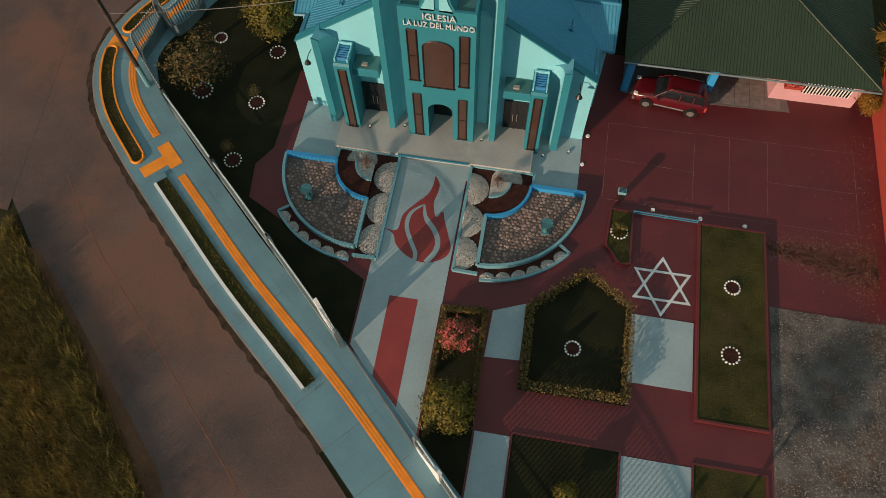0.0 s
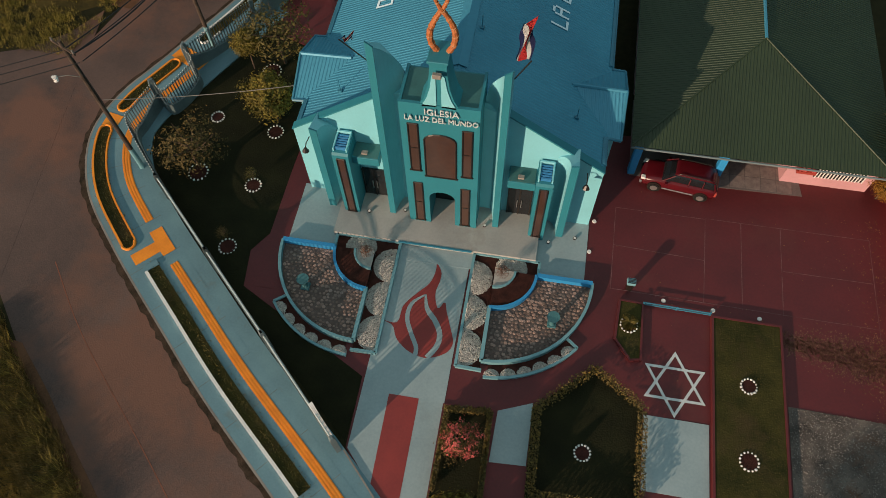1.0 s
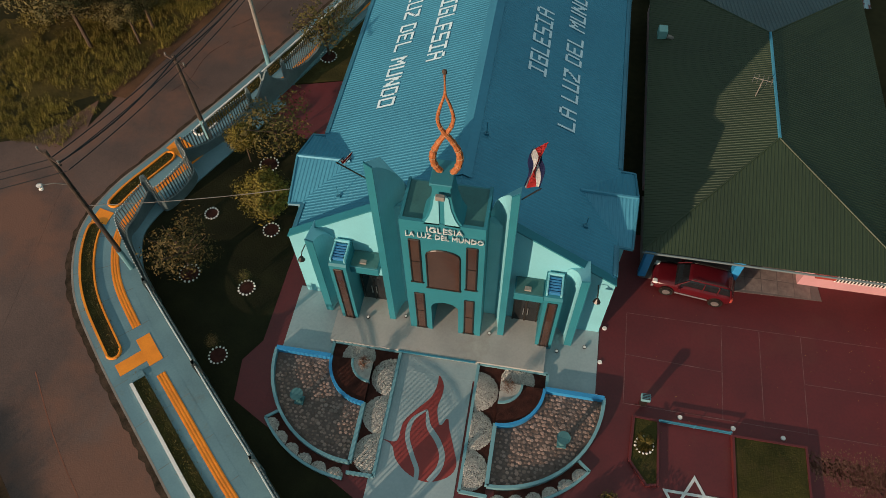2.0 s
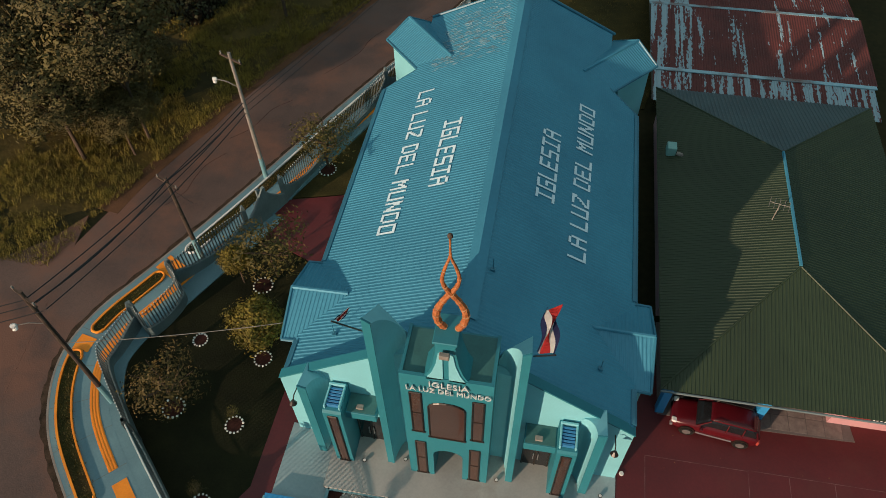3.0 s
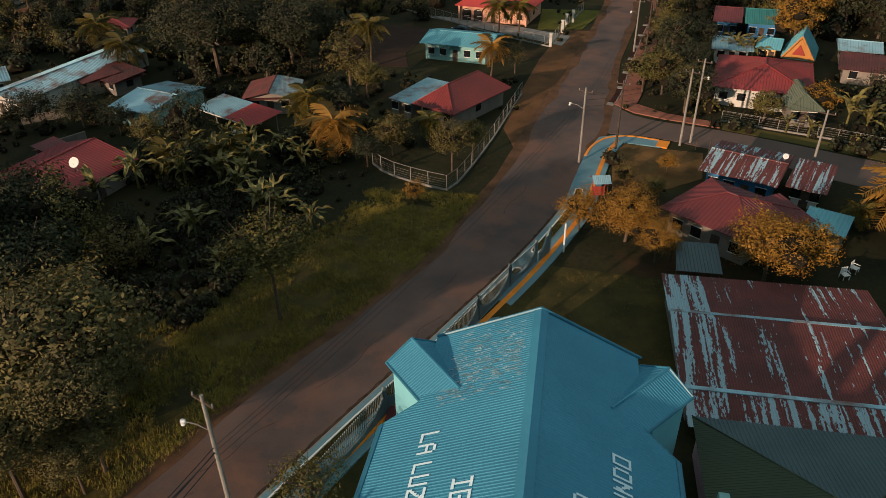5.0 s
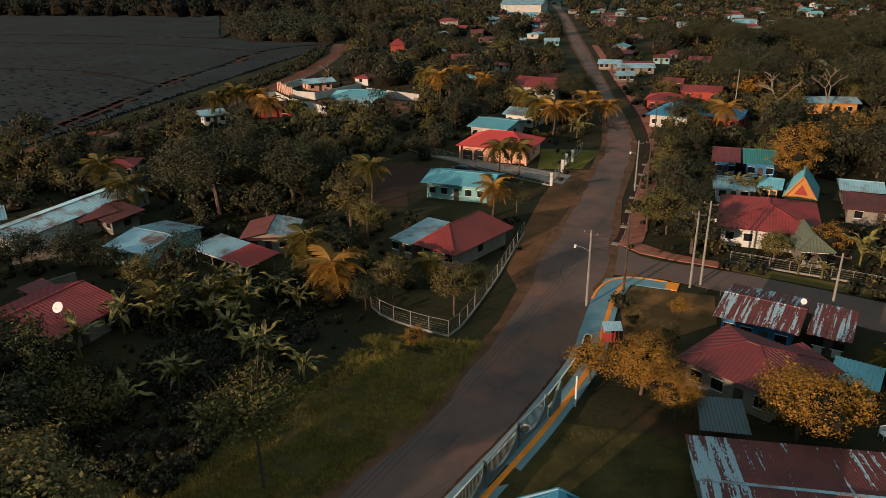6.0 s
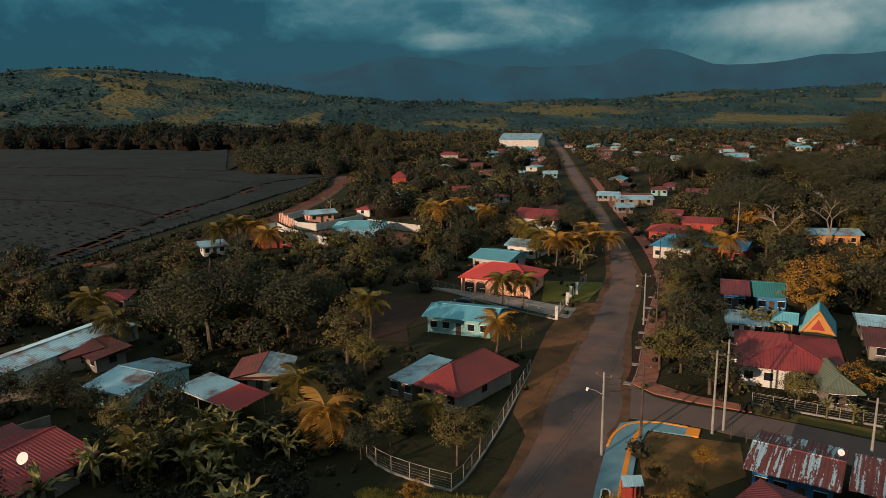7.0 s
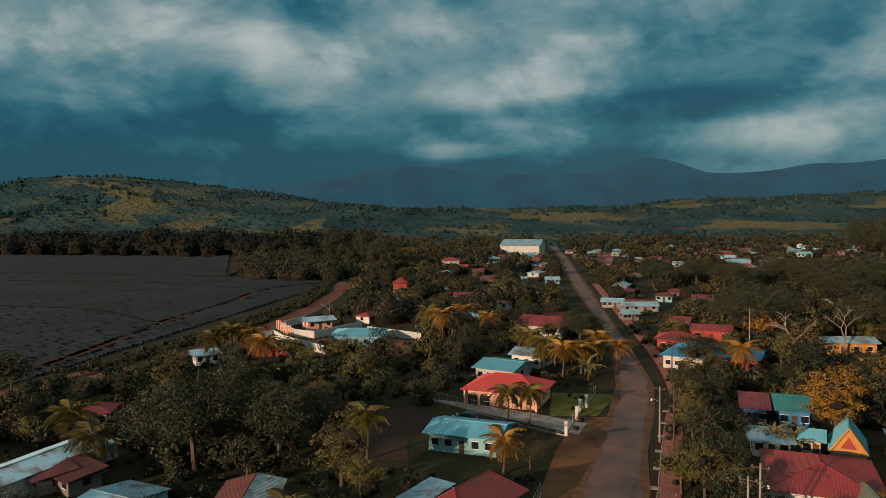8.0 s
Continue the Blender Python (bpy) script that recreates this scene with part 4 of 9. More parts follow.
# Side porches: piers with louvers, canopies, doors.
for s in (-1, 1):
    x0, x1 = sorted((CX + s * 5.0, CX + s * 5.9))
    bm = bmesh.new()
    top = 6.1 if s < 0 else 5.75
    a = [(24.5, 0), (24.5, top - 0.25), (24.6, top - 0.1), (26.0, top + 0.06), (26.0, 0)]
    lo = [bm.verts.new((x0, y, z)) for y, z in a]
    hi = [bm.verts.new((x1, y, z)) for y, z in a]
    for i in range(5):
        bm.faces.new((lo[i], lo[(i + 1) % 5], hi[(i + 1) % 5], hi[i]))
    bm.faces.new(lo)
    bm.faces.new(hi[::-1])
    pier = cpart("pier", bm, teal)
    window(x0 + 0.24, x1 - 0.24, 0.45, top - 0.5, 24.5, pier)
    for k in range(6):
        y = 24.82 + k * 0.16
        part("louver", box(x0 + 0.16, x1 - 0.16, y - 0.055, y + 0.055, top - 0.08, top + 0.12, 0.01), louver_blue, pier)
    for q in (x0 + 0.05, x1 - 0.14):
        part("louver_cheek", box(q, q + 0.09, 24.66, 25.85, top - 0.1, top + 0.17, 0.02), aqua, pier)
    part("louver_back", box(x0 + 0.05, x1 - 0.05, 25.76, 25.88, top - 0.08, top + 0.24, 0.02), aqua, pier)
    c0, c1 = sorted((CX + s * 3.5, CX + s * 5.0))
    cz = 5.3 if s < 0 else 4.95
    canopy = cpart("canopy", box(c0, c1, 24.95, 26.0, cz - 0.6, cz, 0.02), teal)
    part("canopy_top", box(c0 + 0.06, c1 - 0.06, 25.02, 25.98, cz, cz + 0.02), mat("canopy_paint", (0.05, 0.17, 0.17), None, 0.7, 1, 9, 0.1), canopy)
    part("floodlight", box(c0 + 0.5, c0 + 0.85, 25.15, 25.4, cz + 0.03, cz + 0.15, 0.02), concrete, canopy)
    door = cpart("door", box(c0 + 0.05, c1 - 0.05, 25.9, 26.0, 0.4, 2.95), black_glass)
    for q in (c0 + 0.05, (c0 + c1) / 2 - 0.04, c1 - 0.13):
        part("stile", box(q, q + 0.08, 25.86, 25.9, 0.4, 2.95), dark_frame, door)
    for q in (-0.14, 0.1):
        part("handle", box((c0 + c1) / 2 + q, (c0 + c1) / 2 + q + 0.04, 25.8, 25.86, 1.2, 1.9), chrome, door)
    # lamp on the corner
    lamp = cpart("wall_lamp", tube([(CX + s * 7.6, 25.9, 5.3), (CX + s * 7.6, 25.35, 5.45), (CX + s * 7.6, 25.1, 5.3)], 0.03, 6), dark_frame)
    part("shade", tube([(CX + s * 7.6, 25.1, 5.32), (CX + s * 7.6, 25.05, 5.1)], [0.08, 0.2]), dark_frame, lamp)

# Writing on the tower and on the roof.
for words, size, x, z in (("IGLESIA", 0.56, CX + 0.12, 10.45), ("LA LUZ DEL MUNDO", 0.5, CX + 0.1, 9.92)):
    me = text_mesh(words, size, 0.03)
    me.materials.append(letter_white)
    w = max(v.co.x for v in me.vertices) - min(v.co.x for v in me.vertices)
    k = (3.55 if len(words) > 8 else 1.65) / w
    link_mesh("writing", me, tower, pose(x, 24.42, z, 90) @ Matrix.Diagonal((k, 1, 1, 1)))
GLYPHS = {"L": "10000 10000 10000 10000 10000 10000 11111", "A": "01110 10001 10001 11111 10001 10001 10001", "U": "10001 10001 10001 10001 10001 10001 11111", "Z": "11111 00001 00010 00100 01000 10000 11111", "D": "11110 10001 10001 10001 10001 10001 11110", "E": "11111 10000 10000 11110 10000 10000 11111", "M": "10001 11011 10101 10101 10001 10001 10001", "N": "10001 11001 11001 10101 10011 10011 10001", "O": "11111 10001 10001 10001 10001 10001 11111", "I": "11111 00100 00100 00100 00100 00100 11111", "G": "11111 10000 10000 10111 10001 10001 11111", "S": "11111 10000 10000 11111 00001 00001 11111"}


def glyph(ch, w, h):
    """A block letter built of merged squares, lying flat."""
    bm = bmesh.new()
    rows = GLYPHS[ch].split()
    for j, row in enumerate(rows):
        for i, bit in enumerate(row):
            if bit == "1":
                x0, x1, y0, y1 = w * i / 5, w * (i + 1) / 5, h * (6 - j) / 7, h * (7 - j) / 7
                bm.faces.new([bm.verts.new((x, y, 0)) for x, y in ((x0, y0), (x1, y0), (x1, y1), (x0, y1))])
            elif ch in "ZMN" and 0 < i < 4 and 0 < j < 6 and (row[i - 1] == "1" and rows[j - 1][i] == "1" or row[i + 1] == "1" and rows[j - 1][i] == "1"):
                x0, x1, y0, y1 = w * i / 5, w * (i + 1) / 5, h * (6 - j) / 7, h * (7 - j) / 7
                tri = ((x0, y0), (x1, y1), (x0, y1)) if row[i - 1] == "1" else ((x1, y0), (x1, y1), (x0, y1))
                bm.faces.new([bm.verts.new((x, y, 0)) for x, y in tri])
    bmesh.ops.remove_doubles(bm, verts=bm.verts, dist=0.001)
    return bm


roof_white = mat("roof_letter_paint", (0.72, 0.90, 0.97), (0.62, 0.80, 0.88), 0.55, 1.5, 8, 0.04)
for s in (-1, 1):
    for words, length, tall, out, y in (("LA LUZ DEL MUNDO", 12.2, 1.12, 5.08, 40.4), ("IGLESIA", 5.6, 1.18, 2.75 if s < 0 else 3.1, 40.1)):
        cell = length / (len(words) - words.count(" ") * 0.45)
        z = roof_z(CX + s * out) + 0.062
        slope = math.degrees(math.atan2(RIDGE - EAVE, abs(CX + s * HALF - RX)))
        turn = Matrix.Rotation(radians(-90 if s < 0 else 90), 4, "Z") @ Matrix.Rotation(radians(slope), 4, "X")
        x = -length / 2
        for ch in words:
            if ch != " ":
                part("roof_letter", glyph(ch, cell * 0.8, tall), roof_white, roof, m=Matrix.Translation((CX + s * out, y, z)) @ turn @ Matrix.Translation((x, -tall / 2, 0)))
            x += cell * (0.55 if ch == " " else 1)
r = random.Random(4)
vs, fs = [], []
for _ in range(900):
    y, out = r.uniform(48.5, 55.0), r.uniform(0.5, 5.2)
    if out > 5.6 - (y - 48) * 0.15 or r.random() > 0.35 + 0.6 * math.exp(-((y - 51 - 0.5 * (3 - out)) / 1.6) ** 2):
        continue
    l, w = r.uniform(0.05, 0.24), r.uniform(0.015, 0.045)
    n = len(vs)
    for a, b in ((-l, -w), (l, -w), (l * 0.8, w), (-l * 0.9, w)):
        o = out + a
        vs.append((CX - o, y + b, roof_z(CX - o) + 0.04))
    fs.append((n, n + 1, n + 2, n + 3))
me = bpy.data.meshes.new("flaked_paint")
me.from_pydata(vs, [], fs)
me.materials.append(mat("flaked_sheet", (0.30, 0.45, 0.52), (0.12, 0.27, 0.34), 0.5, 2, 9, 0.0, island=0.4))
tagged(link_mesh("flaked_paint", me, roof), "pale flakes where the roof paint has peeled", kind="stuff")

# Flags on slanting poles at the tower's fins.
for s in (-1, 1):
    foot = Vector((CX + s * 3.3, 25.2, 12.9))
    flag = thing("flag", Matrix.Translation(foot), "red white and blue striped flag on a slanting pole", "flag", "flags on the tower")
    tip = Vector((s * 0.65, -1.35, 2.2)) if s > 0 else Vector((-0.75, -1.1, 1.9))
    part("flagpole", tube([(0, 0, -0.4), tip], 0.035, 6), dark_frame, flag)
    side = Vector((-1, 0.1, -0.12)) if s > 0 else Vector((0.3, 0.5, -0.6))
    blow = Vector((0.05, 0.86, 0.52)) if s > 0 else Vector((0.25, 0.8, -0.35))
    n = 14
    size = 1.6 if s > 0 else 0.9
    for row, colour in enumerate((flag_blue, white_paint, flag_red, white_paint, flag_blue)):
        v0, v1 = ((0, 0.15), (0.15, 0.31), (0.31, 0.69), (0.69, 0.85), (0.85, 1))[row]
        bm = bmesh.new()
        grid = []
        for i in range(n + 1):
            t = i / n
            line = []
            for v in (v0, v1):
                wob = (0.10 + 0.16 * t) * math.sin(v * 7 + t * 5.5)
                line.append(bm.verts.new(tip + side * (0.05 + v * (0.62 if s > 0 else 0.7) * (1 - 0.25 * t)) + blow * size * t + Vector((wob * 0.6, 0, wob))))
            grid.append(line)
        for a, b in zip(grid, grid[1:]):
            bm.faces.new((a[0], a[1], b[1], b[0]))
        bmesh.ops.solidify(bm, geom=list(bm.faces), thickness=0.012)
        part("stripe", bm, colour, flag)

# ---- the forecourt ----
def floor_piece(name, pts, h, material, label, category="paving", z0=-0.3):
    return tagged(part(name, prism(pts, z0, h), material), label, category, kind="structure")


def rect(x0, x1, y0, y1):
    return [(x0, y0), (x1, y0), (x1, y1), (x0, y1)]


floor_piece("courtyard", [(-3, 5.6), (2, -1), (2, -12), (20.9, -12), (20.9, 33), (3.2, 33), (3.2, 26.2), (-15.0, 28.5), (-15.2, 22.4), (-15.9, 21.1), (-15.6, 18.6), (-7.7, 14.6), (-7.7, 10.9)], 0.03, red_floor, "dark red painted concrete yard", "yard")
floor_piece("walkway", [(-7.6, 10.9), (-3.2, 6.2), (-3.1, 22.75), (-7.45, 22.75)], 0.05, pale_floor, "pale painted concrete walkway to the church door")
floor_piece("walkway_stripe", [(-6.05, 8.75), (-4.5, 7.2), (-4.5, 14.0), (-6.1, 14.0)], 0.056, red_mark, "red painted stripe on the walkway")
floor_piece("forecourt", rect(-13.9, 3.45, 21.95, 26.2), 0.06, pale_floor, "pale concrete forecourt of the church")
plat = floor_piece("platform", rect(-11.3, 0.6, 22.95, 26.3), 0.4, mat("platform_paint", (0.42, 0.42, 0.40), (0.32, 0.33, 0.32), 0.7, 0.5, 9, 0.08, stain=(0.28, 0.26, 0.23), stain_at=0.66), "pale concrete platform before the church doors")
part("nosing", box(-7.4, -3.1, 22.86, 22.95, 0.3, 0.42), gutter_blue, plat)
floor_piece("side_path", [(-15.0, 18.9), (-13.9, 18.9), (-13.55, 26.2), (-13.4, 55), (-14.9, 55), (-14.9, 28)], 0.045, red_floor, "dark red painted path beside the church")
floor_piece("gate_pad", [(-20.7, 38.9), (-14.9, 36.5), (-14.9, 43.2), (-19.6, 41.9)], 0.045, red_floor, "dark red painted pad at the side gate")
for k, (pts) in enumerate((rect(7.05, 10.35, 11.3, 15.1), [(-0.45, 11.4), (1.4, 11.5), (1.4, 14.75), (-0.35, 14.05)], rect(-0.5, 1.45, 3.0, 7.5), rect(6.95, 10.4, 2.0, 7.5))):
    floor_piece("painted_square", pts, 0.05, pale_floor, "pale painted concrete square in the red yard")


def star(cx, cy, r, w):
    bm = bmesh.new()
    for flip in (0, 1):
        pts = [(cx + r * math.sin(2 * math.pi * k / 3 + flip * math.pi), cy + r * math.cos(2 * math.pi * k / 3 + flip * math.pi)) for k in range(3)]
        ins = [(cx + (x - cx) * (1 - 2 * w / r), cy + (y - cy) * (1 - 2 * w / r)) for x, y in pts]
        h = 0.047 + 0.004 * flip
        for i in range(3):
            j = (i + 1) % 3
            bm.faces.new([bm.verts.new((*p, h)) for p in (pts[i], pts[j], ins[j], ins[i])])
    return bm


tagged(part("painted_star", star(8.6, 17.0, 1.83, 0.14), letter_white), "white six-pointed star painted on the red yard", "floor painting", kind="structure")

# The flame painted on the walkway: a rounded body that sweeps up into a tip, cut by two pale curls.
bm = bmesh.new()
body = smooth_line([(-5.0, 22.1), (-4.62, 21.5), (-4.6, 20.9), (-4.72, 20.1), (-4.42, 19.2), (-4.1, 19.7), (-3.9, 19.1), (-3.5, 18.1), (-3.25, 17.3), (-3.6, 16.65), (-4.6, 16.25), (-5.6, 16.5), (-6.35, 17.1), (-6.7, 17.8), (-7.3, 18.05), (-6.5, 18.05), (-6.35, 19.1), (-5.75, 19.95), (-5.15, 20.7), (-4.95, 21.5), (-5.0, 22.1)], 0.2)
fv = [bm.verts.new((p.x, p.y, 0.057)) for p in body[:-1]]
for tri in tessellate_polygon([[Vector((p.x, p.y, 0)) for p in body[:-1]]]):
    bm.faces.new([fv[k] for k in tri])
flame = tagged(part("painted_flame", bm, red_mark), "red flame painted on the pale walkway", "floor painting", kind="structure")
for line, w in (([(-5.25, 19.95), (-5.9, 19.3), (-6.0, 18.4), (-5.6, 17.5), (-5.2, 16.8), (-5.15, 16.3)], 0.12), ([(-5.25, 19.95), (-5.0, 19.1), (-4.4, 18.4), (-4.05, 17.7), (-4.1, 17.0), (-4.5, 16.28)], 0.15)):
    c = smooth_line(line, 0.15)
    wv = [w * (0.35 + 0.65 * min(1, i / 8)) for i in range(len(c))]
    bm = bmesh.new()
    l, r = [], []
    for i, p in enumerate(c):
        t = (c[min(i + 1, len(c) - 1)] - c[max(i - 1, 0)]).normalized()
        q = Vector((t.y, -t.x, 0)) * wv[i]
        l.append(bm.verts.new((p.x + q.x, p.y + q.y, 0.062)))
        r.append(bm.verts.new((p.x - q.x, p.y - q.y, 0.062)))
    for i in range(len(c) - 1):
        bm.faces.new((l[i], r[i], r[i + 1], l[i + 1]))
    part("curl", bm, pale_floor, flame)

# Court lines.
LINES = [((10.2, 27.55), (19.5, 27.55)), ((19.5, 27.55), (19.45, 21.2)), ((10.2, 27.55), (10.1, 22.0)), ((12.25, 27.5), (12.2, 21.9)), ((14.5, 27.5), (14.4, 21.9)), ((4.9, 22.05), (19.4, 21.9)), ((4.95, 27.5), (4.95, 22.05)), ((4.95, 24.9), (10.1, 24.7)), ((14.5, 24.7), (19.4, 24.7)), ((4.95, 27.5), (10.2, 27.5))]
worn_line = mat("worn_line", (0.20, 0.10, 0.10), (0.10, 0.022, 0.025), 0.8, 1.2, 9, 0.0)
for (xa, ya), (xb, yb) in LINES:
    d = Vector((xb - xa, yb - ya, 0)).normalized() * 0.02
    n = Vector((-d.y, d.x, 0))
    bm = bmesh.new()
    bm.faces.new([bm.verts.new((x, y, 0.041)) for x, y in ((xa + n.x, ya + n.y), (xa - n.x, ya - n.y), (xb - n.x, yb - n.y), (xb + n.x, yb + n.y))])
    tagged(part("court_line", bm, worn_line), "thin worn white line painted on the court", "line", "court lines", "structure")

floor_piece("gravel_yard", [(14.35, -12), (20.6, -12), (20.6, 16.6), (14.35, 16.75)], 0.05, gravel_mat, "grey gravel parking ground", "gravel")
rnd = random.Random(5)
verts, faces = [], []
for _ in range(9000):
    x, y, s = rnd.uniform(14.4, 20.5), rnd.uniform(3.5, 16.7), rnd.uniform(0.02, 0.055)
    n = len(verts)
    a = rnd.uniform(0, 6.28)
    verts += [(x + s * math.cos(a + k * 2.09), y + s * math.sin(a + k * 2.09), 0.05) for k in range(3)] + [(x, y, 0.05 + s)]
    faces += [(n, n + 1, n + 3), (n + 1, n + 2, n + 3), (n + 2, n, n + 3)]
me = bpy.data.meshes.new("gravel_stones")
me.from_pydata(verts, [], faces)
me.materials.append(mat("gravel_stone", (0.24, 0.22, 0.20), (0.12, 0.11, 0.10), 0.9, 3, 20, 0.1, island=0.5))
tagged(link_mesh("gravel_stones", me), "loose grey gravel stones", "gravel", kind="stuff")


def blades(name, area, count, low, high, material, seed, label, inside=None):
    r = random.Random(seed)
    vs, fs = [], []
    x0, x1, y0, y1 = area
    while len(fs) < count:
        x, y = r.uniform(x0, x1), r.uniform(y0, y1)
        if inside and not inside(x, y):
            continue
        h, d = r.uniform(low, high), r.uniform(0, 6.28)
        c, t = math.cos(d) * 0.03, math.sin(d) * 0.03
        n = len(vs)
        z = gz(y) + 0.05
        vs += [(x - c, y - t, z), (x + c, y + t, z), (x + r.uniform(-0.5, 0.5) * h, y + r.uniform(-0.5, 0.5) * h, z + h)]
        fs.append((n, n + 1, n + 2))
    me = bpy.data.meshes.new(name)
    me.from_pydata(vs, [], fs)
    me.materials.append(material)
    return tagged(link_mesh(name, me), label, "grass", kind="stuff")


# Lawns with red kerbs.
def lawn(pts, material, label, kerb=True, h=0.07):
    l = tagged(part("lawn", prism(pts, -0.3, h), material), label, "lawn", kind="structure")
    if kerb:
        for a, b in zip(pts, pts[1:] + pts[:1]):
            v = (Vector((*b, 0)) - Vector((*a, 0))).normalized() * 0.057
            line = [Vector((*a, 0)) + v, Vector((*b, 0)) + v]
            part("kerb", ribbon(offset_line(line, -0.055), offset_line(line, 0.055), h + 0.04, h + 0.3), red_floor, l)
    return l


lawn(rect(10.5, 14.1, 9.85, 21.1), grass_mat, "mown grass lawn raised behind a red kerb", True, 0.3)
lawn(rect(10.45, 14.0, 1.0, 7.7), grass_mat, "mown grass lawn with a red kerb")
lawn([(5.5, 21.35), (6.75, 21.3), (6.75, 18.0), (6.2, 17.9), (5.35, 19.0)], grass_mat, "small grass bed with a red kerb", True, 0.2)
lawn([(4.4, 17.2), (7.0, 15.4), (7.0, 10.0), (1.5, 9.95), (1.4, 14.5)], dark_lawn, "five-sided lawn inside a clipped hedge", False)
lawn(rect(1.5, 6.9, 1.0, 7.7), dark_lawn, "grass lawn by the fence, darkened for shade")
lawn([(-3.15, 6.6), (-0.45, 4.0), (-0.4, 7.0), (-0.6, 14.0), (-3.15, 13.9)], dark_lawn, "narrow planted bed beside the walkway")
blades("lawn_blades", (10.6, 14.0, 9.95, 21.0), 7000, 0.27, 0.32, leaf_olive, 11, "short blades of mown grass")
YARD = [(-7.8, 11.2), (-7.7, 14.7), (-15.6, 18.8), (-15.9, 21.1), (-15.1, 22.4), (-14.95, 36.3), (-20.6, 38.7), (-22.6, 36.2), (-24.0, 34.2), (-22.9, 32.6), (-24.4, 29.8), (-25.0, 27.6), (-22, 24.1), (-17.5, 19.7), (-13, 15.6)]
tagged(part("garden_lawn", prism(YARD, -0.3, 0.04), dark_lawn), "garden lawn inside the fence, darkened for shade", "lawn", kind="structure")
tagged(part("rear_lawn", prism([(-14.9, 43.3), (-14.9, 56), (5, 56), (9, 76), (-6.0, 77.0), (-15.0, 54.9), (-19.2, 42.2)], -0.3, 0.02, False), mat("rear_grass", (0.07, 0.056, 0.018), (0.026, 0.026, 0.010), 0.95, 0.5, 9, 0.8)), "rough rear garden lawn behind the church", "lawn", kind="structure")


# Fan-shaped beds either side of the walkway.
def fan(s):
    mx = -5.1
    P = lambda x, y: (mx + s * x, y)
    c, R = (3.5, 22.0), 5.5
    arc = lambda r, a0, a1, n: [P(c[0] + r * math.cos(radians(a0 + (a1 - a0) * k / n)), c[1] - r * math.sin(radians(a0 + (a1 - a0) * k / n))) for k in range(n + 1)]
    f = thing("fan_bed", pose(0, 0, 0), "quarter-round cobbled bed with a low teal wall", "garden bed", "beds beside the walkway")
    part("floor", prism([P(*c)] + arc(R, 0, 90, 24), -0.2, 0.07), cobble_joint, f)

    def low_wall(pts, h, material, w=0.2, name="low_wall"):
        line = [Vector((x, y, 0)) for x, y in pts]
        return part(name, ribbon(offset_line(line, -w / 2), offset_line(line, w / 2), h, h + 0.2), material, f)

    low_wall(arc(R, 0, 90, 30), 0.42, kerb_teal, 0.16)
    low_wall([P(c[0] + R, c[1]), P(c[0] + 2.4, c[1])], 0.44, bright_blue, 0.24)
    low_wall([P(c[0], c[1] - R), P(c[0], c[1] - 2.3)], 0.42, kerb_teal)
    low_wall(arc(2.35, 0, 90, 16), 0.44, bright_blue, 0.16)
    part("mulch", prism([P(*c)] + arc(2.27, 0, 90, 14), 0, 0.38), mulch, f)
    low_wall(arc(1.15, 0, 90, 12), 0.52, kerb_teal, 0.12)
    part("pebbles", prism([P(*c)] + arc(1.1, 0, 90, 12), 0, 0.44), white_stone, f)
    # border strip with pebble rounds
    x0, x1, y0, y1 = 2.18, 3.48, 16.05, 22.95
    part("mulch", prism([P(x0, y0), P(x1, y0), P(x1, y1), P(x0, y1)], -0.1, 0.12), mulch, f)
    part("mulch", prism([P(x1, 22.05), P(5.9, 22.05), P(5.9, y1), P(x1, y1)], -0.1, 0.12), mulch, f)
    for a, b in (((x0, y0), (x0, y1)), ((x0, y1), (5.95, y1)), ((5.95, y1), (5.95, 22.05)), ((x0, y0), (x1 + 0.1, y0 - 0.03))):
        low_wall([P(*a), P(*b)], 0.24, kerb_teal, 0.16)
    r = random.Random(3 + s)

    def pebbles(px, py, rad, n, keep):
        vs, fs = [], []
        for _ in range(n):
            a, q = r.uniform(0, 6.283), rad * math.sqrt(r.random())
            x, y = px + q * math.cos(a), py + q * math.sin(a)
            if not keep(x, y):
                continue
            z = 0.12 + 0.12 * (1 - (q / rad) ** 2)
            e = r.uniform(0.026, 0.05)
            k = len(vs)
            X, Y = P(x, y)
            t = r.uniform(0, 6)
            vs += [(X + e * math.cos(t + j * 1.571), Y + e * math.sin(t + j * 1.571), z) for j in range(4)] + [(X, Y, z + e)]
            fs += [(k, k + 1, k + 4), (k + 1, k + 2, k + 4), (k + 2, k + 3, k + 4), (k + 3, k, k + 4)]
        me = bpy.data.meshes.new("pebble_round")
        me.from_pydata(vs, [], fs)
        me.materials.append(white_stone)
        tagged(link_mesh("pebble_round", me, f), "round of white pebbles", kind="stuff")

    for px, py, rad in ((2.36, 17.15, 1.08), (2.36, 19.25, 1.08), (2.36, 21.4, 1.08), (4.4, 22.3, 0.9)):
        pebbles(px, py, rad, 3600, (lambda x, y: x0 + 0.09 < x < x1 - 0.05 and y0 + 0.1 < y < y1 - 0.1) if px < 4 else (lambda x, y: 22.12 < y < y1 - 0.1))
    part("mulch", prism(arc(R + 0.12, 38, 86, 14) + arc(R + 0.78, 86, 38, 14), -0.1, 0.10), mulch, f)
    low_wall(arc(R + 0.82, 38, 88, 24), 0.22, kerb_teal, 0.14)
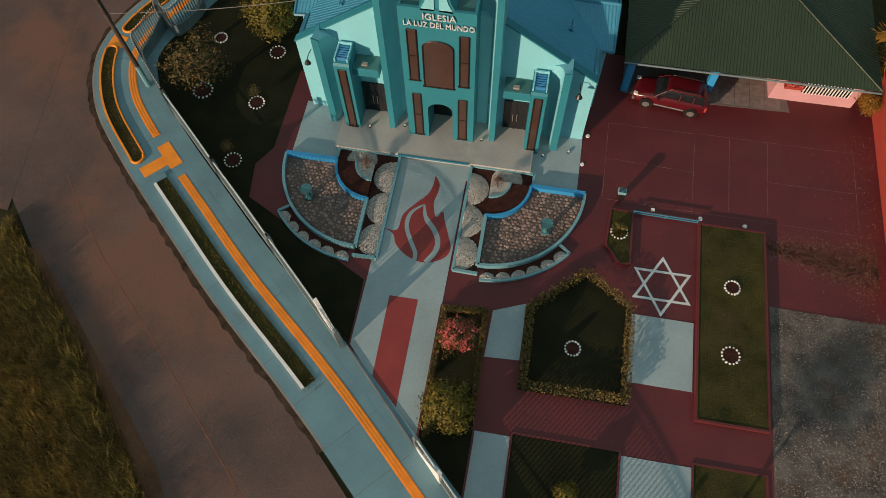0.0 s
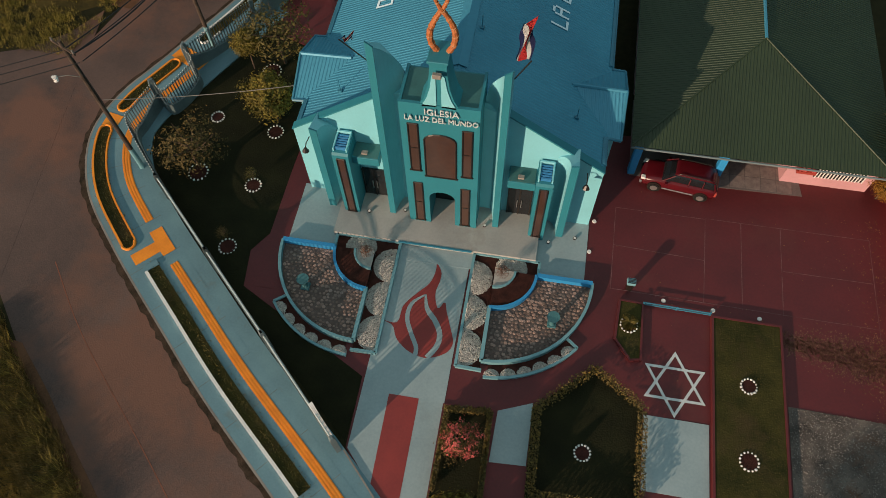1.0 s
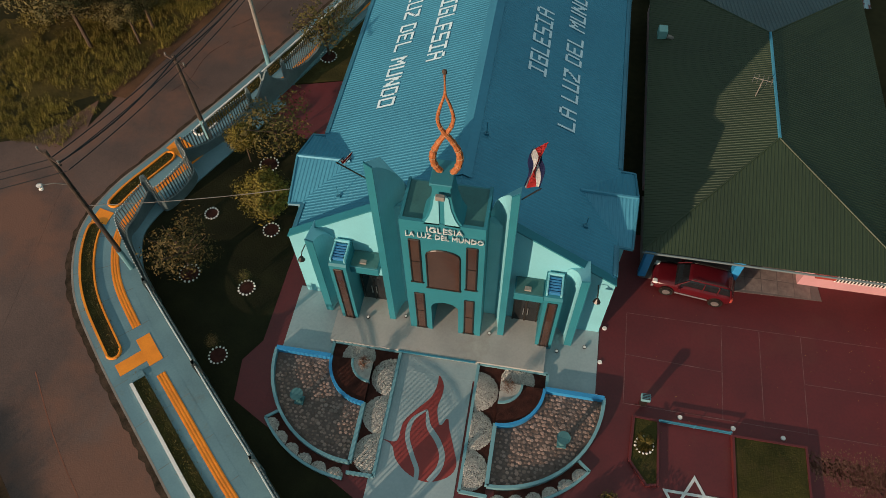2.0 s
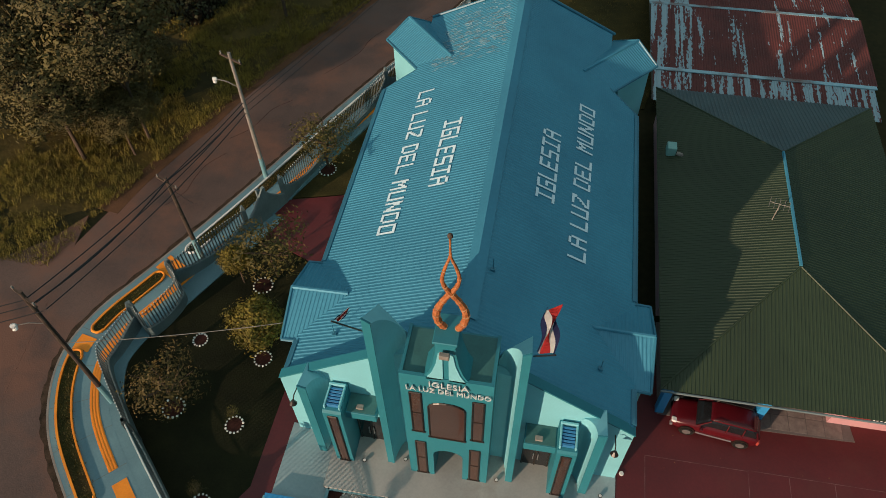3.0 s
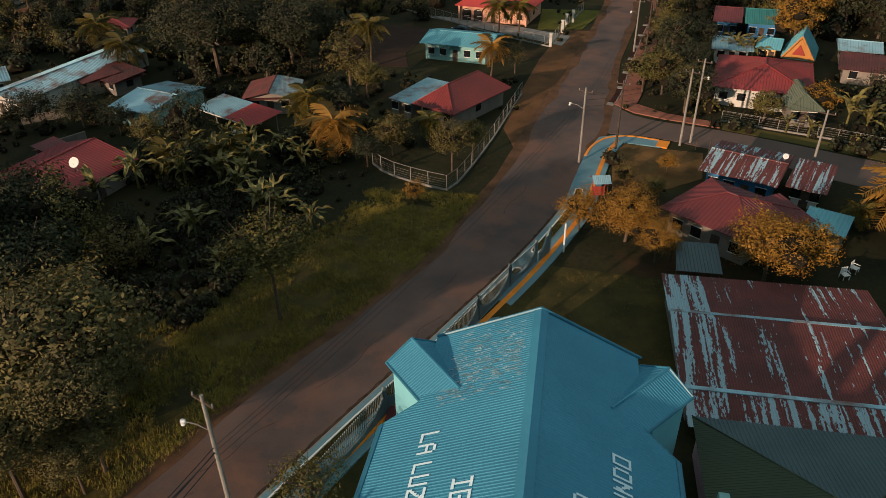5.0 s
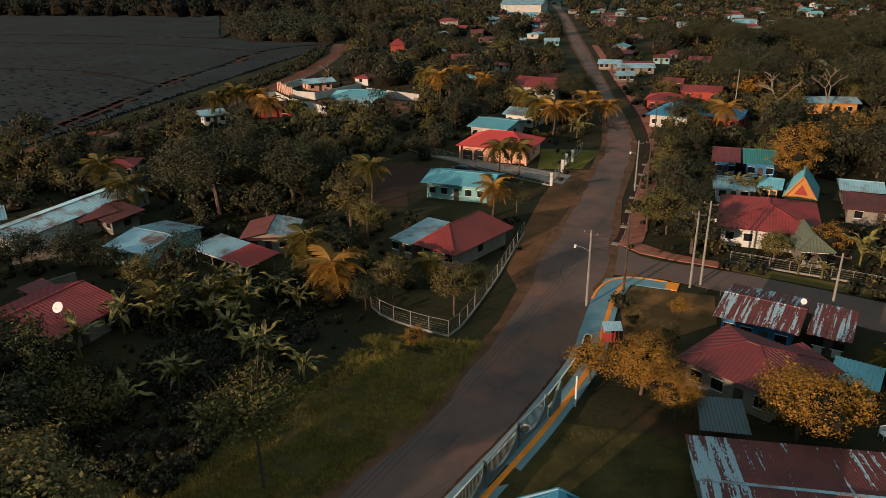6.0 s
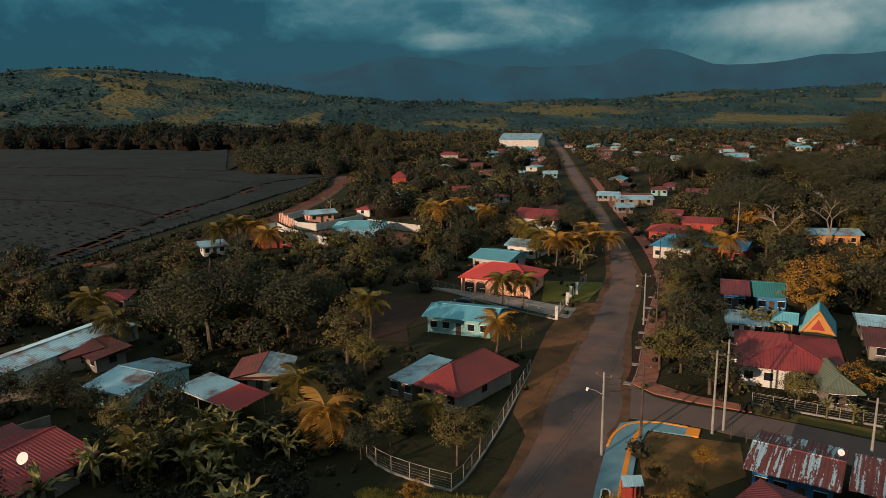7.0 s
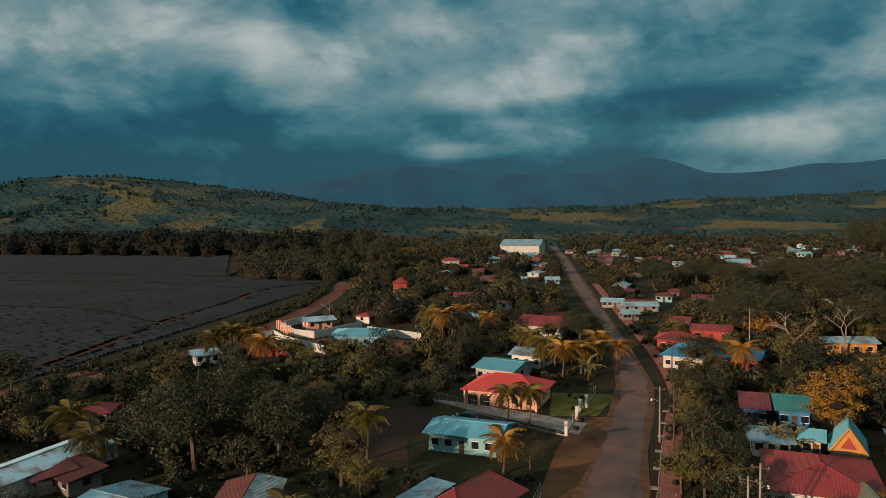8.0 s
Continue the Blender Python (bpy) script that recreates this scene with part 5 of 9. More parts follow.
    low_wall([arc(R + 0.1, 38, 39, 1)[0], arc(R + 0.85, 38, 39, 1)[0]], 0.22, kerb_teal, 0.14)
    for k in range(6):
        a = radians(43 + k * 8.2)
        pebbles(c[0] + (R + 0.76) * math.cos(a), c[1] - (R + 0.76) * math.sin(a), 0.42, 620, lambda x, y: math.hypot(x - c[0], y - c[1]) < R + 0.74)
    # cobbles
    vs, fs = [], []
    base = [(math.cos(k * 1.0472), math.sin(k * 1.0472)) for k in range(6)]
    yy = 0.2
    row = 0
    while yy < R:
        xx = 0.15 + (row % 2) * 0.1
        while xx < R:
            x, y = xx + r.uniform(-0.06, 0.06), yy + r.uniform(-0.055, 0.055)
            q = math.hypot(x, y)
            if 2.5 < q < R - 0.16 and x > 0.13 and y > 0.14:
                e = r.uniform(0.07, 0.135)
                X, Y = P(c[0] + x, c[1] - y)
                k = len(vs)
                h = 0.07 + r.uniform(0.015, 0.045)
                vs += [(X + e * bx, Y + e * by * r.uniform(0.75, 1.0), 0.065) for bx, by in base] + [(X + e * 0.7 * bx, Y + e * 0.65 * by, h) for bx, by in base]
                fs += [tuple(k + 6 + j for j in range(6))] + [(k + j, k + (j + 1) % 6, k + 6 + (j + 1) % 6, k + 6 + j) for j in range(6)]
            xx += 0.235
        yy += 0.21
        row += 1
    me = bpy.data.meshes.new("cobbles")
    me.from_pydata(vs, [], fs)
    me.materials.append(cobble)
    tagged(link_mesh("cobbles", me, f), "reddish rounded cobbles", kind="stuff")
    # urn
    ux, uy = P(7.0 if s > 0 else 6.95, 19.3)
    dark_teal = mat("urn_paint", (0.05, 0.17, 0.19), None, 0.6, 2, 9, 0.05)
    urn = thing("garden_urn", pose(ux, uy, 0.1), "teal painted urn on a square foot standing on cobbles", "urn", "urns in the beds")
    part("foot", box(-0.24, 0.24, -0.24, 0.24, 0, 0.14, 0.02), dark_teal, urn)
    part("bowl", tube([(0, 0, 0.14), (0, 0, 0.3), (0, 0, 0.5), (0, 0, 0.75), (0, 0, 0.95), (0, 0, 1.0), (0, 0, 0.9)], [0.18, 0.11, 0.13, 0.24, 0.33, 0.35, 0.26], 14), dark_teal, urn)
    part("soil", tube([(0, 0, 0.88), (0, 0, 0.93)], 0.27, 12), mulch, urn)
    return f


fan(1)
fan(-1)


# White stone rings in the lawns.
def stone_ring(x, y, r, label="ring of white painted stones in the lawn"):
    g = thing("stone_ring", pose(x, y, gz(y) + (0.3 if 10.5 < x < 14.1 else 0.2 if 5.5 < x < 6.8 else 0.06)), label, "stone ring", "stone rings")
    q = random.Random(int(x * 10))
    n = 15
    for k in range(n):
        a = 2 * math.pi * k / n
        e = q.uniform(0.055, 0.085)
        bm = bmesh.new()
        bmesh.ops.create_icosphere(bm, subdivisions=1, radius=e)
        for v in bm.verts:
            v.co *= q.uniform(0.8, 1.15)
            v.co.z *= 0.75
        part("stone", bm, white_paint, g, m=pose(r * math.cos(a), r * math.sin(a), 0.04))
    part("soil", prism([(r * 0.9 * math.cos(k * 0.52), r * 0.9 * math.sin(k * 0.52)) for k in range(12)], -0.05, 0.03), mulch, g)


for x, y, r in ((-21.0, 30.3, 0.42), (-17.1, 25.5, 0.48), (-17.3, 21.1, 0.5), (-16.9, 29.7, 0.5), (-20.8, 25.9, 0.6), (4.1, 12.6, 0.4), (12.3, 17.4, 0.40), (12.2, 13.5, 0.46), (6.05, 19.9, 0.45), (-17.4, 45.3, 0.6), (-18.6, 34.7, 0.6)):
    stone_ring(x, y, r)


# Small fittings of the court.
for x, y in ((3.75, 26.3), (3.6, 24.2), (3.5, 22.2), (7.9, 21.75), (10.6, 21.6), (13.1, 21.5)):
    d = thing("floor_light", pose(x, y, 0.03), "small round white light set in the yard", "light", "court lights")
    part("rim", tube([(0, 0, 0), (0, 0, 0.06)], [0.13, 0.11], 12), white_paint, d)
post = thing("lamp_bollard", pose(5.95, 22.2, 0.03), "short lamp bollard with a square teal lantern", "bollard")
part("post", box(-0.16, 0.16, -0.14, 0.14, 0, 0.72, 0.03), dark_frame, post)
part("lantern", box(-0.24, 0.24, -0.2, 0.2, 0.72, 0.95, 0.03), kerb_teal, post)
for k in range(4):
    part("slat", box(-0.2, 0.2, -0.15 + k * 0.085, -0.11 + k * 0.085, 0.95, 0.965), dark_frame, post)
rail = thing("low_rail", pose(8.6, 21.3, 0), "low blue pipe rail at the edge of the court", "rail")
for z in (0.15, 0.35):
    part("pipe", tube([(-1.85, 0.02, z), (1.85, -0.05, z)], 0.04, 6), gutter_blue, rail)
for x in (-1.8, 0, 1.8):
    part("post", tube([(x, 0, 0), (x, 0, 0.4)], 0.04, 6), gutter_blue, rail)
for x, y in ((-9.5, 24.6), (-7.4, 25.0), (-2.6, 24.7), (1.2, 24.4), (2.7, 24.9)):
    d = thing("spot_lamp", pose(x, y, 0.4 if -11 < x < 0.6 else 0.06), "small dark floor spot lamp before the church", "lamp", "floor spots")
    part("body", tube([(0, 0, 0.02), (0, 0, 0.12)], [0.09, 0.11], 8), dark_frame, d)
    part("lens", tube([(0, 0, 0.12), (0, 0, 0.13)], 0.08, 8), white_paint, d)


# ---- fence ----
def fence_run(pts, label, oval=False, straight=False):
    line = smooth_line(pts, 0.21)
    f = thing("fence", pose(0, 0, 0), label, "fence", "fence panels round the garden")
    n = len(line)
    top = lambda i: 2.25 + 0.28 * math.sin(math.pi * i / max(n - 1, 1)) if not oval else 2.35
    a, b = offset_line(line, -0.09), offset_line(line, 0.09)
    bm = bmesh.new()
    rows = []
    for i, (p, q) in enumerate(zip(a, b)):
        u = abs(2 * i / (n - 1) - 1)
        h = 0.55 + 1.75 * (1 - math.sqrt(1 - min(u, 1) ** 2)) if oval else 0.8 + 0.6 * u ** 2.2
        z = gz(p.y)
        rows.append([bm.verts.new((p.x, p.y, z - 0.2)), bm.verts.new((p.x, p.y, z + h)), bm.verts.new((q.x, q.y, z + h)), bm.verts.new((q.x, q.y, z - 0.2))])
    for u, v in zip(rows, rows[1:]):
        for k in range(3):
            bm.faces.new((u[k], u[k + 1], v[k + 1], v[k]))
    bm.faces.new(rows[0])
    bm.faces.new(rows[-1][::-1])
    part("base_wall", bm, fence_grey, f)
    part("top_rail", tube([(p.x, p.y, gz(p.y) + top(i) - 0.14) for i, p in enumerate(line)], 0.026, 5), bar_dark, f)
    if straight:
        part("rail_cap", tube([(p.x, p.y, gz(p.y) + top(i)) for i, p in enumerate(line)], 0.045, 6), bar_pale, f)
    part("low_rail", tube([(p.x, p.y, gz(p.y) + 1.0) for p in line], 0.025, 5), bar_dark, f)
    bar = bpy.data.meshes.new("bar")
    t = box(-0.024, 0.024, -0.024, 0.024, 0, 1.0)
    t.to_mesh(bar)
    t.free()
    bar.materials.append(bar_dark)
    tip = bpy.data.meshes.new("bar_tip")
    t = box(-0.03, 0.03, -0.03, 0.03, 0, 0.06, 0.008)
    t.to_mesh(tip)
    t.free()
    tip.materials.append(bar_pale)
    for i, p in enumerate(line):
        link_mesh("bar", bar, f, Matrix.Translation((p.x, p.y, gz(p.y) + 0.7)) @ Matrix.Diagonal((1, 1, top(i) - 0.7, 1)))
        if straight:
            continue
        link_mesh("bar_tip", tip, f, Matrix.Translation((p.x, p.y, gz(p.y) + top(i))))
    for p in (line[0], line[-1]):
        part("pylon", add_wall(bmesh.new(), [(-0.14, -0.2), (0.14, -0.2), (0.14, 2.3), (0.06, 2.62), (-0.06, 2.62), (-0.14, 2.3)], -0.11, 0.11), fence_grey, f, m=pose(p.x, p.y, gz(p.y), 0, 0, 42))


POSTS = [(-8.0, 10.7), (-12.9, 15.35), (-17.4, 19.55), (-21.9, 23.8)]
for a, b in zip(POSTS, POSTS[1:]):
    fence_run([a, b], "pale steel bar fence on a low grey wall", straight=True)
fence_run([POSTS[3], (-24.0, 26.0), (-25.3, 27.6), (-25.2, 28.6), (-24.9, 30.6)], "curved pale steel bar fence on a low wall")
fence_run([(-24.8, 30.7), (-23.8, 30.2), (-22.9, 32.6), (-23.9, 33.8)], "steel bar fence round a recess")
fence_run([(-23.9, 34.0), (-22.7, 35.6), (-21.7, 37.2), (-20.9, 38.8)], "curved pale steel bar fence on a low wall")
fence_run([(-3.0, 6.2), (-0.9, 4.1), (2.0, 1.2), (5, -1.8)], "pale steel bar fence on a low wall", straight=True)
REAR = [(-19.4, 41.8), (-17.5, 47.4), (-15.1, 54.6), (-12.4, 61.2), (-10.2, 67.0), (-8.1, 72.6), (-6.0, 77.2)]
for a, b in zip(REAR, REAR[1:]):
    fence_run([a, ((a[0] + b[0]) / 2, (a[1] + b[1]) / 2), b], "oval steel bar panel in a grey wall", True)
for x, y, turn in ((-8.0, 10.75, -45), (-2.9, 6.05, 135), (-20.9, 38.8, -120), (-19.4, 41.7, 60), (-5.6, 77.6, -115)):
    g = thing("gate_wing", pose(x, y, gz(y), 0, 0, turn), "white curved wing wall at the gate", "gate wall", "gate wings")
    part("wing", add_wall(bmesh.new(), [(-1.9, 0), (0.1, 0), (0.1, 1.0), (-0.3, 1.15), (-0.8, 1.6), (-1.3, 2.3), (-1.7, 2.85), (-1.9, 2.9)], -0.1, 0.1), white_paint if y < 20 else fence_grey, g)
track = thing("gate_track", pose(-5.4, 8.4, 0.13, 0, 0, -45), "steel track of a sliding gate across the walkway", "gate track")
part("rail", box(-3.3, 3.3, -0.04, 0.04, 0, 0.04), concrete, track)


# ---- neighbour house with the green roof, and the car ----
gh = thing("green_roof_house", pose(12.3, 42, 0), "low pink house under a wide dark green hip roof", "house")
GM = pose(-12.3, -42, 0)
z0, zr = 3.0, 5.15
x0, x1, y0, y1 = 5.15, 19.9, 29.9, 54.3
A, B = (12.25, 37.4, zr), (12.35, 46.4, zr)
gr = part("roof", box(x0 + 0.1, x1 - 0.1, y0 + 0.1, y1 - 0.1, z0 - 0.12, z0 - 0.02), green_roof, gh, m=GM)
for pts in ([(x0, y0, z0), (x1, y0, z0), A], [(x0, y1, z0), (x0, y0, z0), A, B], [(x1, y0, z0), (x1, y1, z0), B, A]):
    part("roof_slope", add_ribbed(bmesh.new(), pts, 0.19, 0.09, 0.028), green_roof, gr)
part("roof_rear", add_ribbed(bmesh.new(), [(x1, y1, z0), (x0, y1, z0), B], 0.26, 0.13, 0.035), slate_sheet, gh, m=GM)
for a, b in (((x0, y0, z0), A), ((x1, y0, z0), A), (A, B), ((x0, y1, z0), B), ((x1, y1, z0), B)):
    part("hip_cap", tube([Vector(a) + Vector((0, 0, 0.04)), Vector(b) + Vector((0, 0, 0.03))], 0.1 if a == A else 0.05, 6), roof_blue if a == A else green_roof, gr)
part("gutter", box(x0, x1, y0 - 0.12, y0 - 0.02, z0 - 0.13, z0 - 0.02, 0.02), fence_grey, gh, m=GM)
part("wall", box(14.6, 19.6, 31.0, 53.8, 0, 2.95), wall_rose, gh, m=GM)
part("wall", box(5.6, 14.6, 36.5, 53.8, 0, 2.95), wall_rose, gh, m=GM)
for x, y in ((5.7, 30.3), (10.6, 30.3)):
    part("pillar", box(x - 0.22, x + 0.22, y - 0.22, y + 0.22, 0, 2.9, 0.02), bright_blue, gh, m=GM)
w = part("window", box(16.2, 19.0, 30.9, 31.0, 1.0, 2.2), black_glass, gh, m=GM)
for k in range(15):
    part("grille_bar", box(16.25 + k * 0.19, 16.31 + k * 0.19, 30.84, 30.88, 1.0, 2.2), white_paint, w)
fb = part("flower_box", box(15.0, 16.1, 30.6, 30.98, 1.5, 1.7), wall_red, gh, m=GM)
for k in range(26):
    a = k * 2.4
    part("bloom", tube([(15.05 + k * 0.04, 30.78 + 0.14 * math.sin(a), 1.7), (15.05 + k * 0.04, 30.76 + 0.16 * math.sin(a), 1.84 + 0.06 * math.cos(a))], [0.03, 0.075], 5), petal if k % 3 else wall_red, fb)
tagged(part("carport_slab", prism([(10.5, 29.9), (15.9, 30.05), (15.1, 36), (5.6, 36), (5.6, 30.0)], -0.2, 0.05), mat("grey_tile", (0.17, 0.15, 0.145), (0.12, 0.105, 0.10), 0.6, 0.6, 9, 0.1)), "worn grey patterned tile slab of the carport", "floor", kind="structure")
tile_me = bpy.data.meshes.new("tile")
tb = box(-0.44, 0.44, -0.44, 0.44, 0, 0.012, 0.006)
tb.to_mesh(tile_me)
tb.free()
tile_me.materials.append(mat("patterned_tile", (0.26, 0.22, 0.20), (0.16, 0.13, 0.125), 0.55, 2.5, 9, 0.1, spread=0.15))
slab = bpy.data.objects["carport_slab"]
for i in range(5):
    for j in range(3):
        link_mesh("tile", tile_me, slab, pose(11.2 + i * 0.92, 30.55 + j * 0.92, 0.05))

red_wall = thing("boundary_wall", pose(21.0, 24, 0), "orange-red painted boundary wall", "wall")
part("wall", box(-0.15, 0.15, -6.5, 8.5, 0, 2.0), wall_red, red_wall)
part("coping", box(-0.2, 0.2, -6.5, 8.5, 2.0, 2.08), wall_red, red_wall)
bt = part("blue_beam", box(-0.6, 0.9, -0.12, 0.12, 2.2, 2.36), bright_blue, red_wall, m=pose(0, 1.0, 0, 0, 0, 40))


def car(x, y, turn, paint, label):
    c = thing("car", pose(x, y, gz(y) + 0.03, 0, 0, turn), label, "car", "parked cars")
    def loft(secs, n=20, power=0.42):
        """A rounded shell through sections (x, bottom, top, half width at the bottom, at the top)."""
        bm = bmesh.new()
        rows = []
        for x, low, top, w0, w1 in secs:
            ring = []
            for k in range(n):
                a = 2 * math.pi * (k + 0.5) / n
                cy, cz = math.cos(a), math.sin(a)
                u = math.copysign(abs(cz) ** power, cz) * 0.5 + 0.5
                ring.append(bm.verts.new((x, (w0 + (w1 - w0) * u) * math.copysign(abs(cy) ** power, cy), low + (top - low) * u)))
            rows.append(ring)
        for u, v in zip(rows, rows[1:]):
            for k in range(n):
                bm.faces.new((u[k], u[(k + 1) % n], v[(k + 1) % n], v[k]))
        bm.faces.new(rows[0])
        bm.faces.new(rows[-1][::-1])
        for f in bm.faces:
            f.smooth = True
        return bm

    part("body", loft([(-2.28, 0.36, 0.62, 0.60, 0.5), (-2.2, 0.30, 0.78, 0.76, 0.64), (-1.95, 0.28, 0.90, 0.85, 0.74), (-1.4, 0.28, 1.0, 0.88, 0.78), (-0.9, 0.28, 1.05, 0.89, 0.80), (0.2, 0.28, 1.08, 0.89, 0.82), (1.6, 0.28, 1.10, 0.89, 0.82), (2.05, 0.3, 1.08, 0.86, 0.80), (2.22, 0.34, 0.98, 0.78, 0.72), (2.26, 0.4, 0.8, 0.68, 0.64)]), paint, c)
    part("glass", loft([(-1.05, 0.98, 1.06, 0.74, 0.70), (-0.75, 0.98, 1.30, 0.76, 0.68), (-0.32, 0.98, 1.60, 0.77, 0.62), (0.6, 0.98, 1.67, 0.78, 0.63), (1.6, 0.98, 1.65, 0.77, 0.62), (1.95, 0.98, 1.50, 0.75, 0.62), (2.12, 0.98, 1.12, 0.72, 0.66)]), black_glass, c)
    part("roof_panel", loft([(-0.42, 1.54, 1.59, 0.58, 0.50), (-0.2, 1.57, 1.66, 0.63, 0.54), (0.6, 1.60, 1.72, 0.65, 0.56), (1.5, 1.58, 1.70, 0.64, 0.55), (1.88, 1.53, 1.60, 0.60, 0.52)]), paint, c)
    for y in (-1, 1):
        part("roof_rail", tube([(-0.2, y * 0.56, 1.66), (-0.1, y * 0.56, 1.74), (1.6, y * 0.56, 1.74), (1.7, y * 0.56, 1.66)], 0.02, 6), dark_frame, c)
        for x0, x1 in ((-1.0, -0.36), (0.5, 0.52), (1.3, 1.32), (2.08, 1.9)):
            part("pillar", tube([(x0, y * 0.785, 1.03), (x1, y * 0.645, 1.58)], 0.04, 5), paint, c)
        part("side_trim", box(-0.9, 0.95, y * 0.87 - 0.03, y * 0.87 + 0.03, 0.36, 0.46, 0.02), chrome, c)
        part("headlight", box(-2.24, -1.95, y * 0.62 - 0.15, y * 0.62 + 0.15, 0.70, 0.86, 0.05), white_paint, c)
        part("tail_light", box(2.1, 2.22, y * 0.72 - 0.1, y * 0.72 + 0.1, 0.6, 0.95, 0.02), wall_red, c)
        part("mirror", box(-0.85, -0.68, y * 0.95 - 0.09, y * 0.95 + 0.09, 0.98, 1.1, 0.02), paint, c)
    part("bumper", box(-2.27, -2.12, -0.8, 0.8, 0.36, 0.56, 0.03), chrome, c)
    for x in (-1.35, 1.4):
        for y in (-0.82, 0.82):
            part("wheel_arch", tube([(x, y - 0.02, 0.36), (x, y + 0.085 * (1 if y > 0 else -1), 0.36)], 0.42, 18), dark_frame, c)
            w = part("wheel", tube([(0, -0.11, 0), (0, 0.11, 0)], 0.34, 18), rubber, c, m=pose(x, y * 1.02, 0.34))
            part("rim", tube([(0, -0.12, 0), (0, 0.12, 0)], 0.22, 12), chrome, w)
    return c


car(8.5, 29.8, -7, car_red, "dark red estate car parked at the carport")
car(-25.5, 154.5, -25, mat("teal_car_paint", (0.02, 0.06, 0.08), None, 0.25, 1, 4, 0.0), "dark blue car parked on the drive of a salmon house")

# Long rusty-roofed hall behind the green house.
rh = thing("rusty_hall", pose(13, 63, gz(63)), "long low hall with a rusty patched metal roof", "hall")
RM = pose(-13, -63, -gz(63))
part("wall", box(5.6, 20.8, 57.5, 72.4, -1.3, 1.02), wall_grey, rh, m=RM)


def patched_sheet(x0, x1, y0, y1, zlow, zhigh, parent, m, seed, pale, sheet):
    """Roof sheets laid side by side, most of them rusty, some pale."""
    r = random.Random(seed)
    x = x0
    while x < x1 - 0.1:
        w = min(1.64, x1 - x)
        bm = add_ribbed(bmesh.new(), [(x, y0, zlow), (x + w, y0, zlow), (x + w, y1, zhigh), (x, y1, zhigh)], 0.2, 0.1, 0.03)
        bmesh.ops.translate(bm, verts=bm.verts, vec=(0, 0, r.uniform(0, 0.02)))
        part("roof_sheet", bm, pale_peeled if x < x0 + pale else sheet, parent, m=m)
        x += w


patched_sheet(5.0, 21.6, 67.1, 73.1, 1.75, 1.3, rh, RM, 1, 1.7, rust_peeled)
patched_sheet(5.1, 21.9, 58.9, 66.9, 1.45, 1.9, rh, RM, 2, 1.7, rust_peeled)
patched_sheet(5.3, 21.6, 55.2, 58.6, 1.15, 1.4, rh, RM, 3, 0.0, pale_peeled)
part("ridge_flashing", box(5.0, 21.7, 66.85, 67.15, 1.86, 1.96), zinc, rh, m=RM)
part("ridge_flashing", box(5.2, 21.8, 58.55, 58.9, 1.42, 1.5), zinc, rh, m=RM)

# Fittings on the green roof.
vent = thing("roof_vent", pose(5.95, 47.4, 3.2), "pale teal vent box on the green roof", "vent")
part("box", box(-0.3, 0.3, -0.35, 0.35, 0, 0.7, 0.04), wall_aqua, vent)
part("cowl", tube([(0.35, -0.3, 0.3), (0.65, -0.4, 0.3), (0.7, -0.4, 0.2)], 0.13, 8), concrete, vent)
ant = thing("tv_antenna", pose(11.2, 40.9, 4.8), "thin wire television antenna on the green roof", "antenna")
part("mast", tube([(0, 0, 0), (0, 0, 1.4)], 0.03, 6), concrete, ant)
part("boom", tube([(-0.5, 0.2, 1.3), (0.5, -0.2, 1.45)], 0.02, 5), concrete, ant)
for k in range(5):
    part("element", tube([(-0.5 + k * 0.24 - 0.12, 0.2 - k * 0.1 - 0.4, 1.3 + k * 0.035), (-0.5 + k * 0.24 + 0.12, 0.2 - k * 0.1 + 0.4, 1.3 + k * 0.035)], 0.014, 4), concrete, ant)
for x, y in ((-11.3, 28.3), (1.6, 28.6), (-4.0, 31.5)):
    p = thing("roof_spike", pose(x, y, roof_z(x)), "small blue lightning spike on the church roof", "roof fitting", "roof fittings")
    part("rod", tube([(0, 0, 0), (0, 0, 0.9)], 0.025, 5), gutter_blue, p)
    part("foot", box(-0.1, 0.1, -0.1, 0.1, -0.02, 0.15), gutter_blue, p)

# Dead leaves and dust that gather at the edge of the yard.
rnd = random.Random(12)
verts, faces = [], []
for _ in range(650):
    x, y = 20.7 - abs(rnd.gauss(0, 1.3)), rnd.uniform(16.5, 29)
    if rnd.random() < 0.15:
        x = rnd.uniform(5, 20)
    a, e, n = rnd.uniform(0, 6.28), rnd.uniform(0.02, 0.06), len(verts)
    c, t = math.cos(a) * e, math.sin(a) * e
    verts += [(x - c, y - t, 0.036), (x + t * 0.5, y - c * 0.5, 0.05), (x + c, y + t, 0.038), (x - t * 0.5, y + c * 0.5, 0.036)]
    faces.append((n, n + 1, n + 2, n + 3))
me = bpy.data.meshes.new("dead_leaves")
me.from_pydata(verts, [], faces)
me.materials.append(mat("dead_leaf", (0.26, 0.14, 0.07), (0.16, 0.08, 0.045), 0.9, 2, 9, 0.0, island=0.4))
tagged(link_mesh("dead_leaves", me), "dead leaves scattered on the red yard", "leaves", kind="stuff")
rnd = random.Random(44)
verts, faces = [], []
